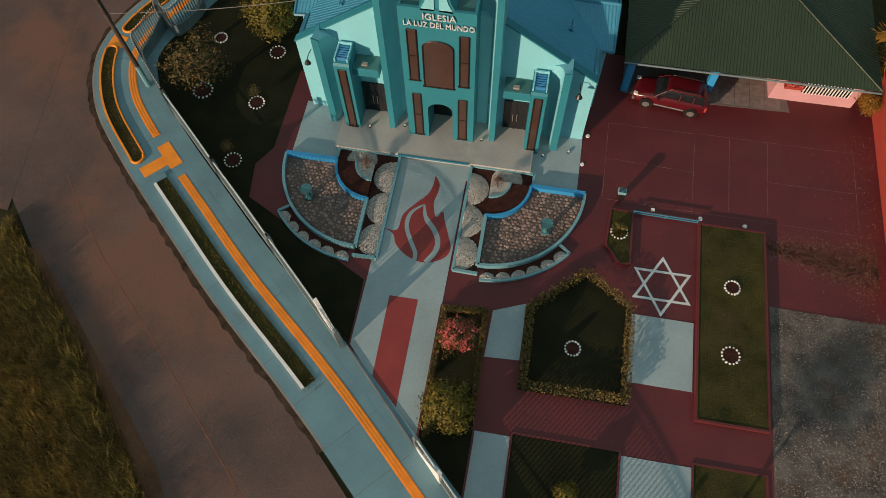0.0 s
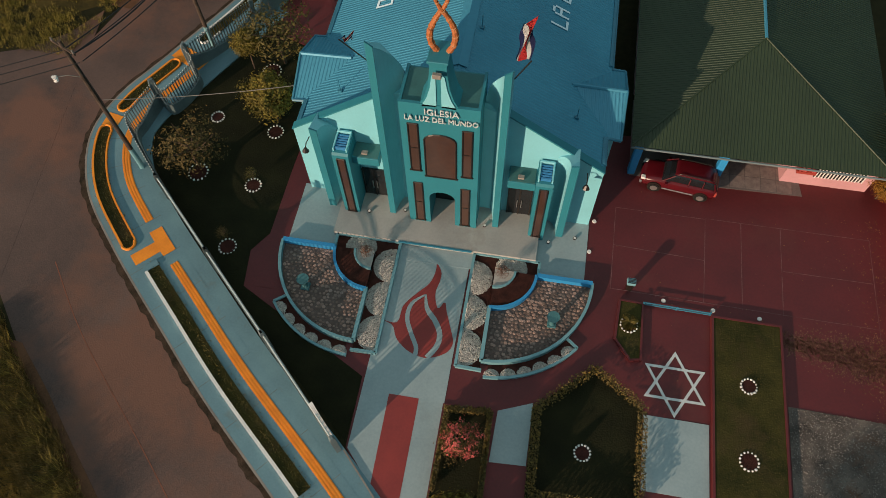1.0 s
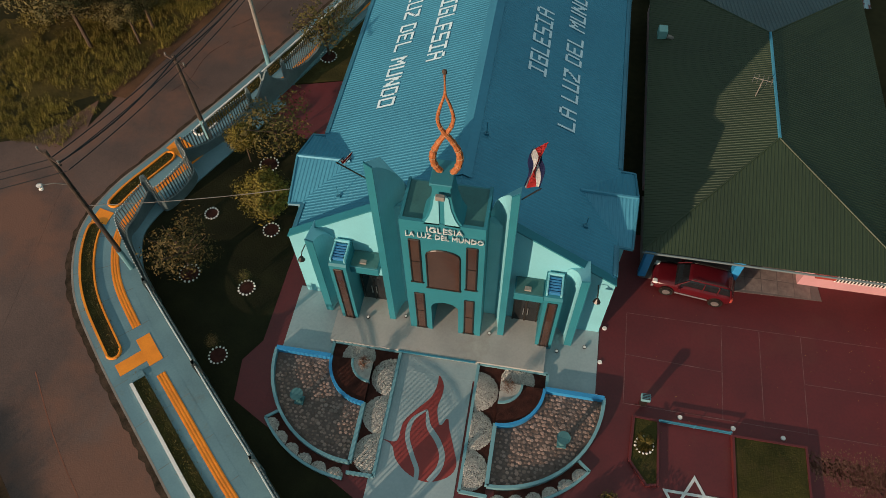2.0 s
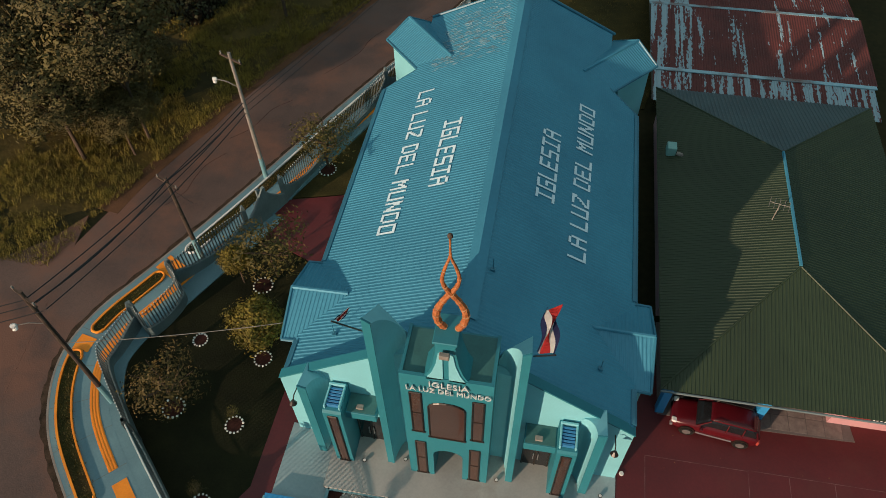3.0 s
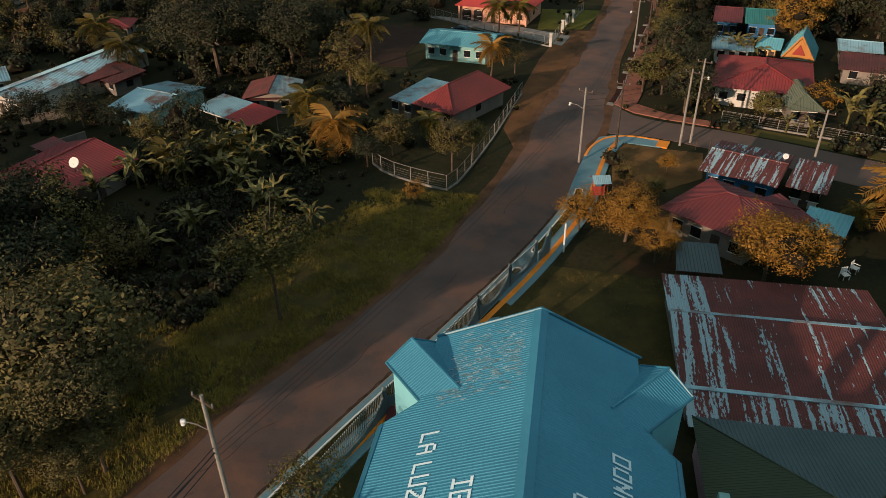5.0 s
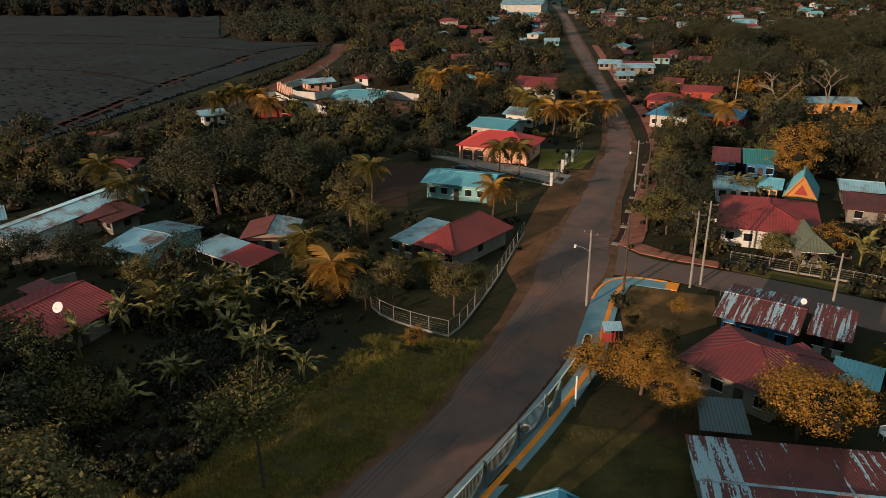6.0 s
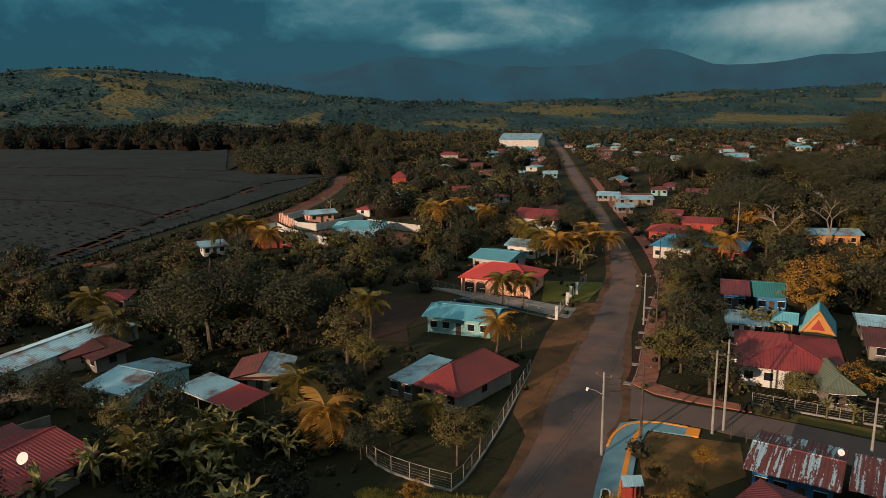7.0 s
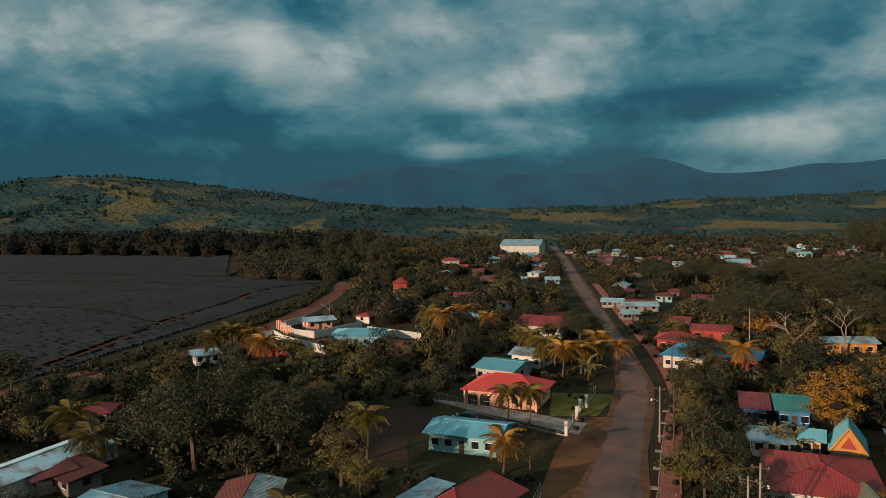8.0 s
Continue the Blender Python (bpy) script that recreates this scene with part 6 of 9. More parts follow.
for _ in range(5200):
    x = 13.5 + 6.8 * rnd.random() ** 0.7
    y = 20.2 - 0.12 * (x - 16) + rnd.gauss(0, 0.2 + 0.10 * (x - 13.5))
    if y < 17.2 or x > 20.7:
        continue
    a, e, n = rnd.uniform(0, 6.28), rnd.uniform(0.015, 0.06), len(verts)
    verts += [(x + e * math.cos(a + k * 1.571) * (1 if k % 2 else 0.6), y + e * math.sin(a + k * 1.571), 0.037) for k in range(4)]
    faces.append((n, n + 1, n + 2, n + 3))
me = bpy.data.meshes.new("sand_dust")
me.from_pydata(verts, [], faces)
me.materials.append(mat("sand_dust", (0.20, 0.105, 0.07), (0.12, 0.055, 0.04), 0.95, 2, 9, 0.0, island=0.3))
tagged(link_mesh("sand_dust", me), "sandy dust swept over the red yard", "dust", kind="stuff")
# White frame chairs behind the hall.
for x, y, a in ((22.1, 78.9, 20), (23.3, 80.2, 50)):
    ch = thing("garden_chair", pose(x, y, gz(y), 0, 0, a), "white metal garden chair on the grass", "chair", "garden chairs")
    for u in (-0.3, 0.3):
        for v in (-0.3, 0.3):
            part("leg", tube([(u, v, 0), (u, v, 0.5 if v < 0 else 1.1)], 0.03, 6), white_paint, ch)
        part("armrest", tube([(u, -0.3, 0.72), (u, 0.3, 0.72)], 0.03, 6), white_paint, ch)
    part("seat", box(-0.33, 0.33, -0.33, 0.33, 0.46, 0.52, 0.02), white_paint, ch)
    for k in range(4):
        part("back_slat", box(-0.3, 0.3, 0.28, 0.32, 0.6 + k * 0.14, 0.68 + k * 0.14), white_paint, ch)

# ---- the village ----
def house(A, B, d, h, rise, kind, roof_mat, wall_mat, label, over=0.8, ribs=0.4, windows=3, second=None, name="house", z=None, sheets=()):
    """A house under a roof whose near eave runs from A to B and which reaches d metres back. kind: gable (ridge along the near eave), front (gable towards it), hip, shed."""
    A, B = Vector((*A, 0)), Vector((*B, 0))
    w = (B - A).length
    yaw = math.degrees(math.atan2(B.y - A.y, B.x - A.x))
    base = gz((A.y + B.y) / 2) if z is None else z
    mid = (A + B) / 2
    t = thing(name, pose(mid.x, mid.y, base, 0, 0, yaw), label, "house" if name == "house" else name, "village houses" if name == "house" else "")
    x0, x1, y0, y1 = -w / 2, w / 2, 0.0, d
    o = over
    bm = box(x0 + o, x1 - o, y0 + o, y1 - o, -0.3, h - 0.02)
    if kind == "gable":
        for x in (x0 + o, x1 - o - 0.15):
            a = [(y0 + o, h - 0.02), (y1 - o, h - 0.02), (d / 2, h + rise * (1 - 2 * o / d) - 0.05)]
            vs = [[bm.verts.new((q, y, zz)) for y, zz in a] for q in (x, x + 0.15)]
            bm.faces.new(vs[0])
            bm.faces.new(vs[1][::-1])
    if kind == "front":
        for y in (y0 + o, y1 - o - 0.15):
            add_wall(bm, [(x0 + o, h - 0.02), (x1 - o, h - 0.02), (0, h + rise * (1 - 2 * o / w) - 0.05)], y, y + 0.15)
    part("wall", bm, wall_mat, t)
    zr = h + rise
    faces = {
        "gable": [[(x0, y0, h), (x1, y0, h), (x1, d / 2, zr), (x0, d / 2, zr)], [(x1, y1, h), (x0, y1, h), (x0, d / 2, zr), (x1, d / 2, zr)]],
        "front": [[(x0, y1, h), (x0, y0, h), (0, y0, zr), (0, y1, zr)], [(x1, y0, h), (x1, y1, h), (0, y1, zr), (0, y0, zr)]],
        "shed": [[(x0, y0, h), (x1, y0, h), (x1, y1, zr), (x0, y1, zr)]],
    }
    if kind == "hip":
        if w >= d:
            k = d / 2 * 0.9
            r0, r1 = (x0 + k, d / 2, zr), (x1 - k, d / 2, zr)
            planes = [[(x0, y0, h), (x1, y0, h), r1, r0], [(x1, y1, h), (x0, y1, h), r0, r1], [(x0, y1, h), (x0, y0, h), r0], [(x1, y0, h), (x1, y1, h), r1]]
        else:
            k = w / 2 * 0.9
            r0, r1 = (0, k, zr), (0, d - k, zr)
            planes = [[(x0, y1, h), (x0, y0, h), r0, r1], [(x1, y0, h), (x1, y1, h), r1, r0], [(x0, y0, h), (x1, y0, h), r0], [(x1, y1, h), (x0, y1, h), r1]]
    else:
        planes = faces[kind]
    roof = part("roof_deck", box(x0 + 0.06, x1 - 0.06, y0 + 0.06, y1 - 0.06, h - 0.1, h - 0.03), roof_mat, t)
    for i, p in enumerate(planes):
        part("roof_slope", add_ribbed(bmesh.new(), p, ribs, ribs * 0.45, 0.05), sheets[i] if sheets else second if second and i % 2 else roof_mat, t)
    if kind == "gable":
        part("ridge_cap", tube([(x0, d / 2, zr + 0.03), (x1, d / 2, zr + 0.03)], 0.1, 6), roof_mat, roof)
    elif kind == "front":
        part("ridge_cap", tube([(0, y0, zr + 0.03), (0, y1, zr + 0.03)], 0.1, 6), roof_mat, roof)
    elif kind == "hip":
        part("ridge_cap", tube([Vector(r0) + Vector((0, 0, 0.03)), Vector(r1) + Vector((0, 0, 0.03))], 0.1, 6), roof_mat, roof)
        for c, r in (((x0, y0, h), r0), ((x1, y1, h), r1), ((x0, y1, h), r0 if w >= d else r1), ((x1, y0, h), r1 if w >= d else r0)):
            part("hip_cap", tube([Vector(c) + Vector((0, 0, 0.04)), Vector(r) + Vector((0, 0, 0.04))], 0.08, 5), roof_mat, roof)
    rr = random.Random(int(A.x * 7 + A.y))
    n = windows
    for i in range(n):
        x = x0 + o + (w - 2 * o) * (i + 0.5) / n
        if i == n // 2 and n > 1:
            part("door", box(x - 0.45, x + 0.45, y0 + o - 0.05, y0 + o + 0.02, -0.2, 2.0), wood_dark, t)
        else:
            wd = part("window", box(x - 0.55, x + 0.55, y0 + o - 0.04, y0 + o + 0.02, 0.95, 2.05), black_glass, t)
            part("frame", box(x - 0.62, x + 0.62, y0 + o - 0.07, y0 + o - 0.03, 2.05, 2.13), white_paint, wd)
            part("sill", box(x - 0.62, x + 0.62, y0 + o - 0.1, y0 + o - 0.03, 0.87, 0.95), white_paint, wd)
    for s in (x0 + o, x1 - o):
        wd = part("window", box(s - 0.04, s + 0.04, d * 0.45, d * 0.45 + 1.1, 0.95, 2.05), black_glass, t)
    return t


# This roof has its own red sheet, with sunlight put into the colour.
house((-55.9, 77.6), (-53.4, 88.6), 12.5, 2.5, 1.7, "gable", mat("sunny_red_sheet", (0.27, 0.022, 0.022), (0.19, 0.017, 0.018), 0.5, 0.3, 5, 0.1), wall_grey, "house with a bright red gable roof and satellite dish", 0.6)
house((-65.6, 89.2), (-64.6, 92.4), 3.6, 1.9, 0.5, "shed", dark_red_roof, wall_grey, "low annex with a dark red sheet roof", 0.3, 0.4, 1)
shelter = thing("open_shelter", pose(-49.75, 103.2, gz(103), 0, 0, -26.8), "open shelter under a half pale, half red metal roof", "shelter")
for x in (-5.6, -2.0, 2.0, 5.6):
    for y, z in ((0.5, 2.2), (4.6, 2.5)):
        part("post", tube([(x, y, 0), (x, y, z)], 0.08, 6), concrete, shelter)
for x0, x1, sheet in ((-6.2, 0.4, zinc), (0.4, 6.2, mat("fresh_red_sheet", (0.36, 0.03, 0.026), (0.27, 0.022, 0.02), 0.5, 0.3, 5, 0.1))):
    part("roof_sheet", add_ribbed(bmesh.new(), [(x0, 0, 2.2), (x1, 0, 2.2), (x1, 5.3, 2.62), (x0, 5.3, 2.62)], 0.4, 0.15, 0.04), sheet, shelter)
part("fascia", box(-6.2, 6.2, -0.06, 0.0, 2.06, 2.2), wall_white, shelter)
part("back_wall", box(-5.6, 2.0, 4.7, 4.85, 0, 2.3), wall_white, shelter)
for x in (1.6, 3.4):
    part("low_wall", box(x - 0.7, x + 0.7, 0.5, 0.62, 0, 0.9), wall_white, shelter)
house((-67.1, 104.0), (-59.8, 102.0), 11.5, 2.5, 0.8, "gable", zinc, wall_aqua, "long aqua shed with a pale patched metal roof", 0.4)
house((-88.0, 104.5), (-80.2, 103.0), 27, 2.6, 0.9, "front", zinc, wall_white, "long house with a pale metal roof", 0.4)
house((-79.5, 117.0), (-72.0, 113.0), 6, 2.3, 0.6, "shed", rust, wall_grey, "low shed with a rusty metal roof")
house((-49.5, 108.8), (-41.8, 110.5), 8, 2.5, 0.9, "front", rust, wall_grey, "shed with a rusty brown metal roof", second=rust_pale)
house((-29.0, 112.7), (-25.4, 110.9), 9.0, 2.4, 0.5, "shed", zinc, wall_grey, "lean-to with a pale metal roof", 0.3)
house((-25.2, 110.8), (-18.9, 107.3), 13.5, 2.5, 2.6, "hip", red_roof, wall_grey, "house with a red hip roof by the road", sheets=(zinc, red_roof, red_roof, red_roof))
house((-29.9, 138.4), (-17.7, 136.1), 9.5, 2.9, 1.0, "gable", teal_roof, wall_aqua, "aqua house with a teal metal roof", windows=5)
salmon = house((-28.0, 164.8), (-12.7, 161.4), 12, 3.0, 2.3, "hip", mat("orange_red_roof", (0.50, 0.055, 0.045), (0.40, 0.042, 0.035), 0.55, 0.3, 5, 0.1), wall_pink, "salmon house with a red hip roof", windows=5, over=0.9)
# Dark panels on the wall stand for the shade within porch openings.
for x in (-5.6, -3.2):
    arch = [(x - 0.95, 0.0), (x + 0.95, 0.0)] + [(x + 0.95 * math.cos(math.pi * k / 8), 1.75 + 0.6 * math.sin(math.pi * k / 8)) for k in range(9)]
    part("porch_shade_arch", add_wall(bmesh.new(), arch, 0.84, 0.9), dark_frame, salmon)
for x in (-7.0, 7.0):
    part("porch_post", box(x - 0.15, x + 0.15, 0.15, 0.45, 0, 2.9), wall_pink, salmon)
house((-24.2, 241.6), (-9.5, 234.6), 13, 3.2, 2.0, "gable", red_roof, wall_white, "house with a bright red roof far along the road")
house((-28.6, 184.0), (-19.0, 180.5), 12, 2.9, 1.0, "gable", teal_roof, wall_white, "white house with a pale teal roof", windows=4)
house((-22.0, 199.0), (-13.5, 196.0), 9, 2.9, 1.0, "gable", zinc, wall_white, "white house with a pale metal roof")
house((15.6, 122.6), (29.0, 119.6), 15.5, 2.9, 2.0, "hip", red_roof, wall_white, "house with a faded red hip roof at the cross street", windows=5)
house((24.6, 115.4), (29.2, 115.2), 10, 2.5, 1.6, "hip", olive_roof, wall_grey, "small pavilion with a grey-green hip roof")
striped = peeled("striped_rusty_sheet", 0.775)
house((10.6, 94.3), (18.2, 91.0), 9.4, 2.9, 0.8, "gable", striped, wall_blue, "bright blue house with a rusty striped metal roof", second=None, windows=4)
house((19.4, 92.6), (23.2, 91.0), 7, 2.4, 0.5, "shed", striped, wall_white, "lean-to with a rusty striped roof")
house((5.7, 84.7), (13.4, 78.6), 9.6, 3.0, 1.6, "hip", dark_red_roof, wall_grey, "house with a weathered dark red hip roof", windows=4)
house((14.0, 80.5), (20.5, 84.5), 5.0, 2.8, 0.6, "shed", dark_red_roof, wall_grey, "dark red roofed extension")
house((18.9, 84.2), (22.6, 82.4), 4.2, 2.3, 0.3, "shed", teal_roof, wall_grey, "small shed with a teal sheet roof", 0.3, 0.4, 1)
lean = thing("lean_to", pose(8.5, 77.0, gz(77)), "open lean-to with a grey ribbed metal roof behind the hall", "lean-to")
for x in (-1.8, 1.8):
    for y in (-2.0, 2.2):
        part("post", tube([(x, y, 0), (x, y, 2.0)], 0.06, 6), wood_dark, lean)
part("roof", add_ribbed(bmesh.new(), [(-2.0, -2.2, 2.0), (2.0, -2.2, 2.0), (2.1, 2.4, 2.35), (-1.6, 2.4, 2.35)], 0.3, 0.08, 0.04), slate_sheet, lean)
aframe = house((29.3, 141.6), (34.2, 140.0), 8, 1.7, 3.6, "front", teal_roof, wall_orange, "steep-gabled orange house with a teal roof", windows=0, over=0.25)
part("gable_panel", add_wall(bmesh.new(), [(-1.0, 2.35), (1.0, 2.35), (0, 4.0)], 0.14, 0.22), wall_red, aframe, "dark red triangle in the gable")
for s in (-1, 1):
    part("barge_board", tube([(s * 2.45, -0.02, 1.7), (0, -0.02, 5.32)], 0.16, 6), wall_orange, aframe)
house((25.6, 143.6), (29.4, 142.4), 6, 2.6, 1.0, "gable", teal_roof, mat("wall_yellow", (0.72, 0.42, 0.16), None, 0.8, 0.5, 6, 0.1), "yellow house wing with a teal roof", windows=2)
house((18.6, 142.5), (25.2, 141.6), 6, 2.5, 0.6, "shed", zinc, wall_white, "white lean-to with a worn metal roof")
house((21.0, 158.9), (26.0, 158.0), 12, 2.9, 1.2, "gable", dark_red_roof, wall_blue, "blue house with a dark brown-red roof")
house((26.4, 158.0), (32.6, 157.0), 12, 2.9, 1.2, "gable", sea_roof, wall_blue, "blue house with a sea-green roof")
house((12.8, 201.0), (22.3, 197.0), 16, 3.2, 1.6, "hip", blue_roof2, wall_white, "shop with a bright blue roof at the corner", windows=4)
house((22.8, 203.0), (34.0, 197.5), 10, 3.0, 1.4, "gable", blue_roof2, wall_red, "shop with a blue roof and red wall", windows=4)
house((14.0, 222.0), (24.0, 219.5), 9, 3.0, 1.4, "hip", red_roof, wall_red, "house with a dark red roof")
house((50.8, 221.0), (68.0, 221.5), 8, 2.9, 1.0, "gable", zinc, wall_orange, "long orange house with a pale blue metal roof", windows=5)
house((38.5, 144.0), (45.0, 142.5), 7, 2.6, 0.8, "gable", zinc, wall_grey, "house with a pale metal roof")
house((36.0, 134.5), (46.0, 131.5), 7, 2.4, 0.8, "shed", rust, wall_grey, "shed with a rusty roof")
house((-88.5, 240.8), (-80.2, 247.3), 8.5, 2.7, 0.9, "gable", zinc, wall_pink, "small cream house with a pale metal roof behind a wall", windows=3, over=1.3)
house((-72.5, 216.5), (-57.5, 218.5), 12, 3.0, 1.2, "hip", teal_roof, mat("wall_sky_blue", (0.16, 0.34, 0.46), None, 0.8, 0.5, 6, 0.1), "sky blue house with a pale blue roof inside a wall", windows=5)
house((-90.0, 199.0), (-78.0, 204.0), 8, 2.6, 1.0, "gable", red_roof, wall_red, "red house among palms")
house((-97.0, 189.0), (-91.5, 193.5), 6, 2.5, 0.6, "shed", zinc, wall_white, "low white shed with a pale roof by the wall")
house((-86.0, 340.0), (-79.0, 341.0), 7, 4.4, 2.4, "hip", red_roof, wall_red, "small red tower house with a pointed red roof", 0.5)
house((-86.0, 462.0), (-74.0, 464.0), 9, 5.6, 1.6, "hip", red_roof, wall_white, "white two-storey house with a red roof in the woods")
house((-72.0, 140.0), (-64.0, 143.0), 9, 2.6, 1.1, "gable", red_roof, wall_grey, "house with a red roof in the trees", second=zinc)
house((-92.0, 140.0), (-86.0, 142.0), 7, 2.6, 1.1, "hip", red_roof, wall_grey, "house with a red roof in the trees")
house((-64.0, 605.0), (-31.0, 602.0), 40, 7.5, 4.0, "gable", zinc, wall_white, "long white warehouse at the end of the road", 0.8, 1.2, 6)

house((-93.5, 107.0), (-88.2, 112.0), 6, 2.6, 0.6, "shed", zinc, wall_grey, "low shed with a pale blue metal roof")
house((-84.5, 118.5), (-76.5, 112.5), 6, 2.3, 0.5, "shed", rust, wall_grey, "low shed with a rusty metal roof behind a long house")
# White walls round the two white houses.
for a, b in (((-98.1, 244.3), (-87.9, 231.3)), ((-87.9, 231.3), (-81.3, 229.2)), ((-81.3, 229.2), (-72.3, 247.8)), ((-98.1, 244.3), (-95, 258)), ((-96.4, 223.9), (-94.0, 229.6)), ((-94.0, 229.6), (-87.5, 221.4)), ((-87.5, 221.4), (-70.3, 207.5)), ((-68, 239.1), (-49.2, 229.1)), ((-79.5, 101.7), (-72.0, 107.5)), ((-70.2, 92.8), (-67.0, 98.0))):
    A, B = Vector((*a, 0)), Vector((*b, 0))
    w = thing("compound_wall", pose(*((A + B) / 2).xy, gz(A.y), 0, 0, math.degrees(math.atan2(B.y - A.y, B.x - A.x))), "white painted compound wall" if A.y > 150 else "low grey block wall round a yard", "wall", "compound walls")
    part("wall", box(-(B - A).length / 2, (B - A).length / 2, -0.1, 0.1, -0.3, 2.2 if A.y > 150 else 1.3), wall_white if A.y > 150 else wall_grey, w)

for k in range(9):
    x, y = -99.5 + 1.2 * k, 243.6 - 1.52 * k
    g = thing("gate_pillar", pose(x + 0.35, y + 0.28, gz(y)), "slim unfinished concrete post on a compound wall", "pillar", "wall posts")
    part("shaft", box(-0.14, 0.14, -0.14, 0.14, 0, 2.7 + 0.35 * (k % 3)), wall_pink, g)
tagged(part("yard", prism([(-72, 205), (-50, 207), (-47, 226), (-68, 236), (-80, 228), (-87, 222)], -1.5, 0.02, False), mat("yard_earth", (0.24, 0.105, 0.060), (0.13, 0.062, 0.038), 0.95, 0.3, 5, 0.5)), "bare red earth yard inside the walls", "yard", kind="structure")
lane_line = smooth_line([(-114, 176), (-107.5, 203), (-103, 237.5), (-102.5, 270), (-104.3, 297), (-111, 340), (-119.7, 367), (-124, 386)], 5)
tagged(part("dirt_road", ribbon(offset_line(lane_line, -2.6), offset_line(lane_line, 2.6), 0.03, 0.3), mat("lane_earth", (0.165, 0.085, 0.064), (0.095, 0.052, 0.041), 0.95, 0.12, 2, 0.5, detail=9)), "pale red dirt road along the crop field", "dirt road", kind="structure")

# Pale roofs of the street that leaves the road far out.
for a, b, d, hh, roof, wall_, words in (((3.6, 301), (12.5, 300), 8, 2.2, zinc, wall_grey, "grey house with a long pale metal roof"), ((10.5, 289.6), (24, 291), 8, 2.2, zinc, wall_grey, "long grey house with a pale blue metal roof"), ((9.5, 270), (15.6, 271.4), 7, 2.2, zinc, wall_grey, "grey roadside house with a pale roof"), ((31, 285), (38, 286), 7, 2.2, zinc, wall_grey, "grey house with a pale roof among trees"), ((76, 299), (84, 301), 7, 2.5, zinc, wall_orange, "orange house with a pale roof in the woods"), ((22, 238.5), (36.5, 235.5), 9, 2.9, red_roof, wall_red, "house with a long dark red roof"), ((82, 459), (96, 460), 10, 2.8, red_roof, wall_white, "white house with a wide red roof"), ((90, 498), (104, 500), 9, 2.8, zinc, wall_white, "white hall with a pale metal roof"), ((106, 489), (117, 487), 9, 2.8, zinc, wall_white, "white house with a pale metal roof by a clearing")):
    house(a, b, d, hh, 1.0, "gable", roof, wall_, words, 0.6, 0.8, 4)
tagged(part("clearing", prism([(58, 440), (84, 436), (80, 476), (52, 492)], -1.5, 0.015, False), mat("dry_clearing", (0.19, 0.11, 0.045), (0.11, 0.07, 0.032), 0.95, 0.06, 1.5, 0.4)), "dry brown clearing between far houses", "clearing", kind="structure")

# Scattered houses further out.
r = random.Random(21)
TAKEN = []


def road_x(y):
    return float(np.interp(y, [p[1] for p in ROAD_R[9:]], [(p[0] + q[0]) / 2 for p, q in zip(ROAD_R[9:], ROAD_L[9:])]))


spots = []
for _ in range(900):
    zone = r.random()
    if zone < 0.5:
        y = r.uniform(245, 640)
        x = road_x(y) + r.choice((-1, 1, 1)) * r.uniform(12, 48)
    elif zone < 0.9:
        y = r.uniform(430, 720)
        x = r.uniform(40, 110) + (y - 430) * r.uniform(0.0, 0.9)
    else:
        y = r.uniform(260, 560)
        x = r.uniform(-75, -15)
    if all(math.hypot(x - a, y - b) > 15 for a, b in spots) and abs(x - road_x(y)) > 11:
        spots.append((x, y))
    if len(spots) > 120:
        break
for x, y in spots:
    w, d = r.uniform(6.5, 11), r.uniform(5, 8)
    yaw = radians(r.choice((-16, -10, 12, 75)) + r.uniform(-6, 6))
    a = (x - w / 2 * math.cos(yaw), y - w / 2 * math.sin(yaw))
    b = (x + w / 2 * math.cos(yaw), y + w / 2 * math.sin(yaw))
    rm, word = r.choice(((zinc, "pale metal"), (zinc, "pale metal"), (red_roof, "red"), (teal_roof, "teal"), (rust, "rusty"), (dark_red_roof, "dark red")))
    wm, wword = r.choice(((wall_white, "white"), (wall_grey, "grey"), (wall_brown, "brown"), (wall_grey, "grey"), (wall_brown, "brown"), (wall_aqua, "aqua")))
    house(a, b, d, 2.3, r.uniform(0.7, 1.4), r.choice(("gable", "gable", "hip", "front")), rm, wm, "%s village house with a %s roof" % (wword, word), 0.5, 0 if y > 260 else 0.6, 3)

# Far side of the road: red path and drain, verges, lots.
red_path = mat("red_path_paving", (0.33, 0.135, 0.092), (0.22, 0.09, 0.064), 0.9, 0.5, 8, 0.3, stain=(0.10, 0.05, 0.035), stain_at=0.62)
pa = smooth_line([(1.9, 121), (3.2, 126), (5.6, 142), (8.6, 160), (11.6, 178), (12.2, 208), (10.4, 245), (8.2, 282), (2.6, 386)], 2.5)
tagged(part("footpath", ribbon(offset_line(pa, 0.5), offset_line(pa, 3.5), 0.12, 0.4), red_path), "red paved footpath beside the road", "footpath", kind="structure")
tagged(part("drain", ribbon(offset_line(pa, -0.35), offset_line(pa, 0.5), 0.05, 0.3), mulch), "dark open drain beside the road", "drain", kind="structure")
for k in range(0, 24):
    o = offset_line(pa, 0.08)[k]
    d = (pa[k + 1] - pa[k]).normalized()
    tagged(part("drain_bridge", box(-0.45, 0.6, -0.5, 0.5, -0.1, 0.13, 0.02) if k % 3 == 0 else box(0.38, 0.52, -1.0, 1.0, -0.1, 0.2), concrete, m=pose(o.x, o.y, gz(o.y), 0, 0, math.degrees(math.atan2(-d.x, d.y)))), "short concrete slab over the drain", "slab", "drain slabs", "structure")
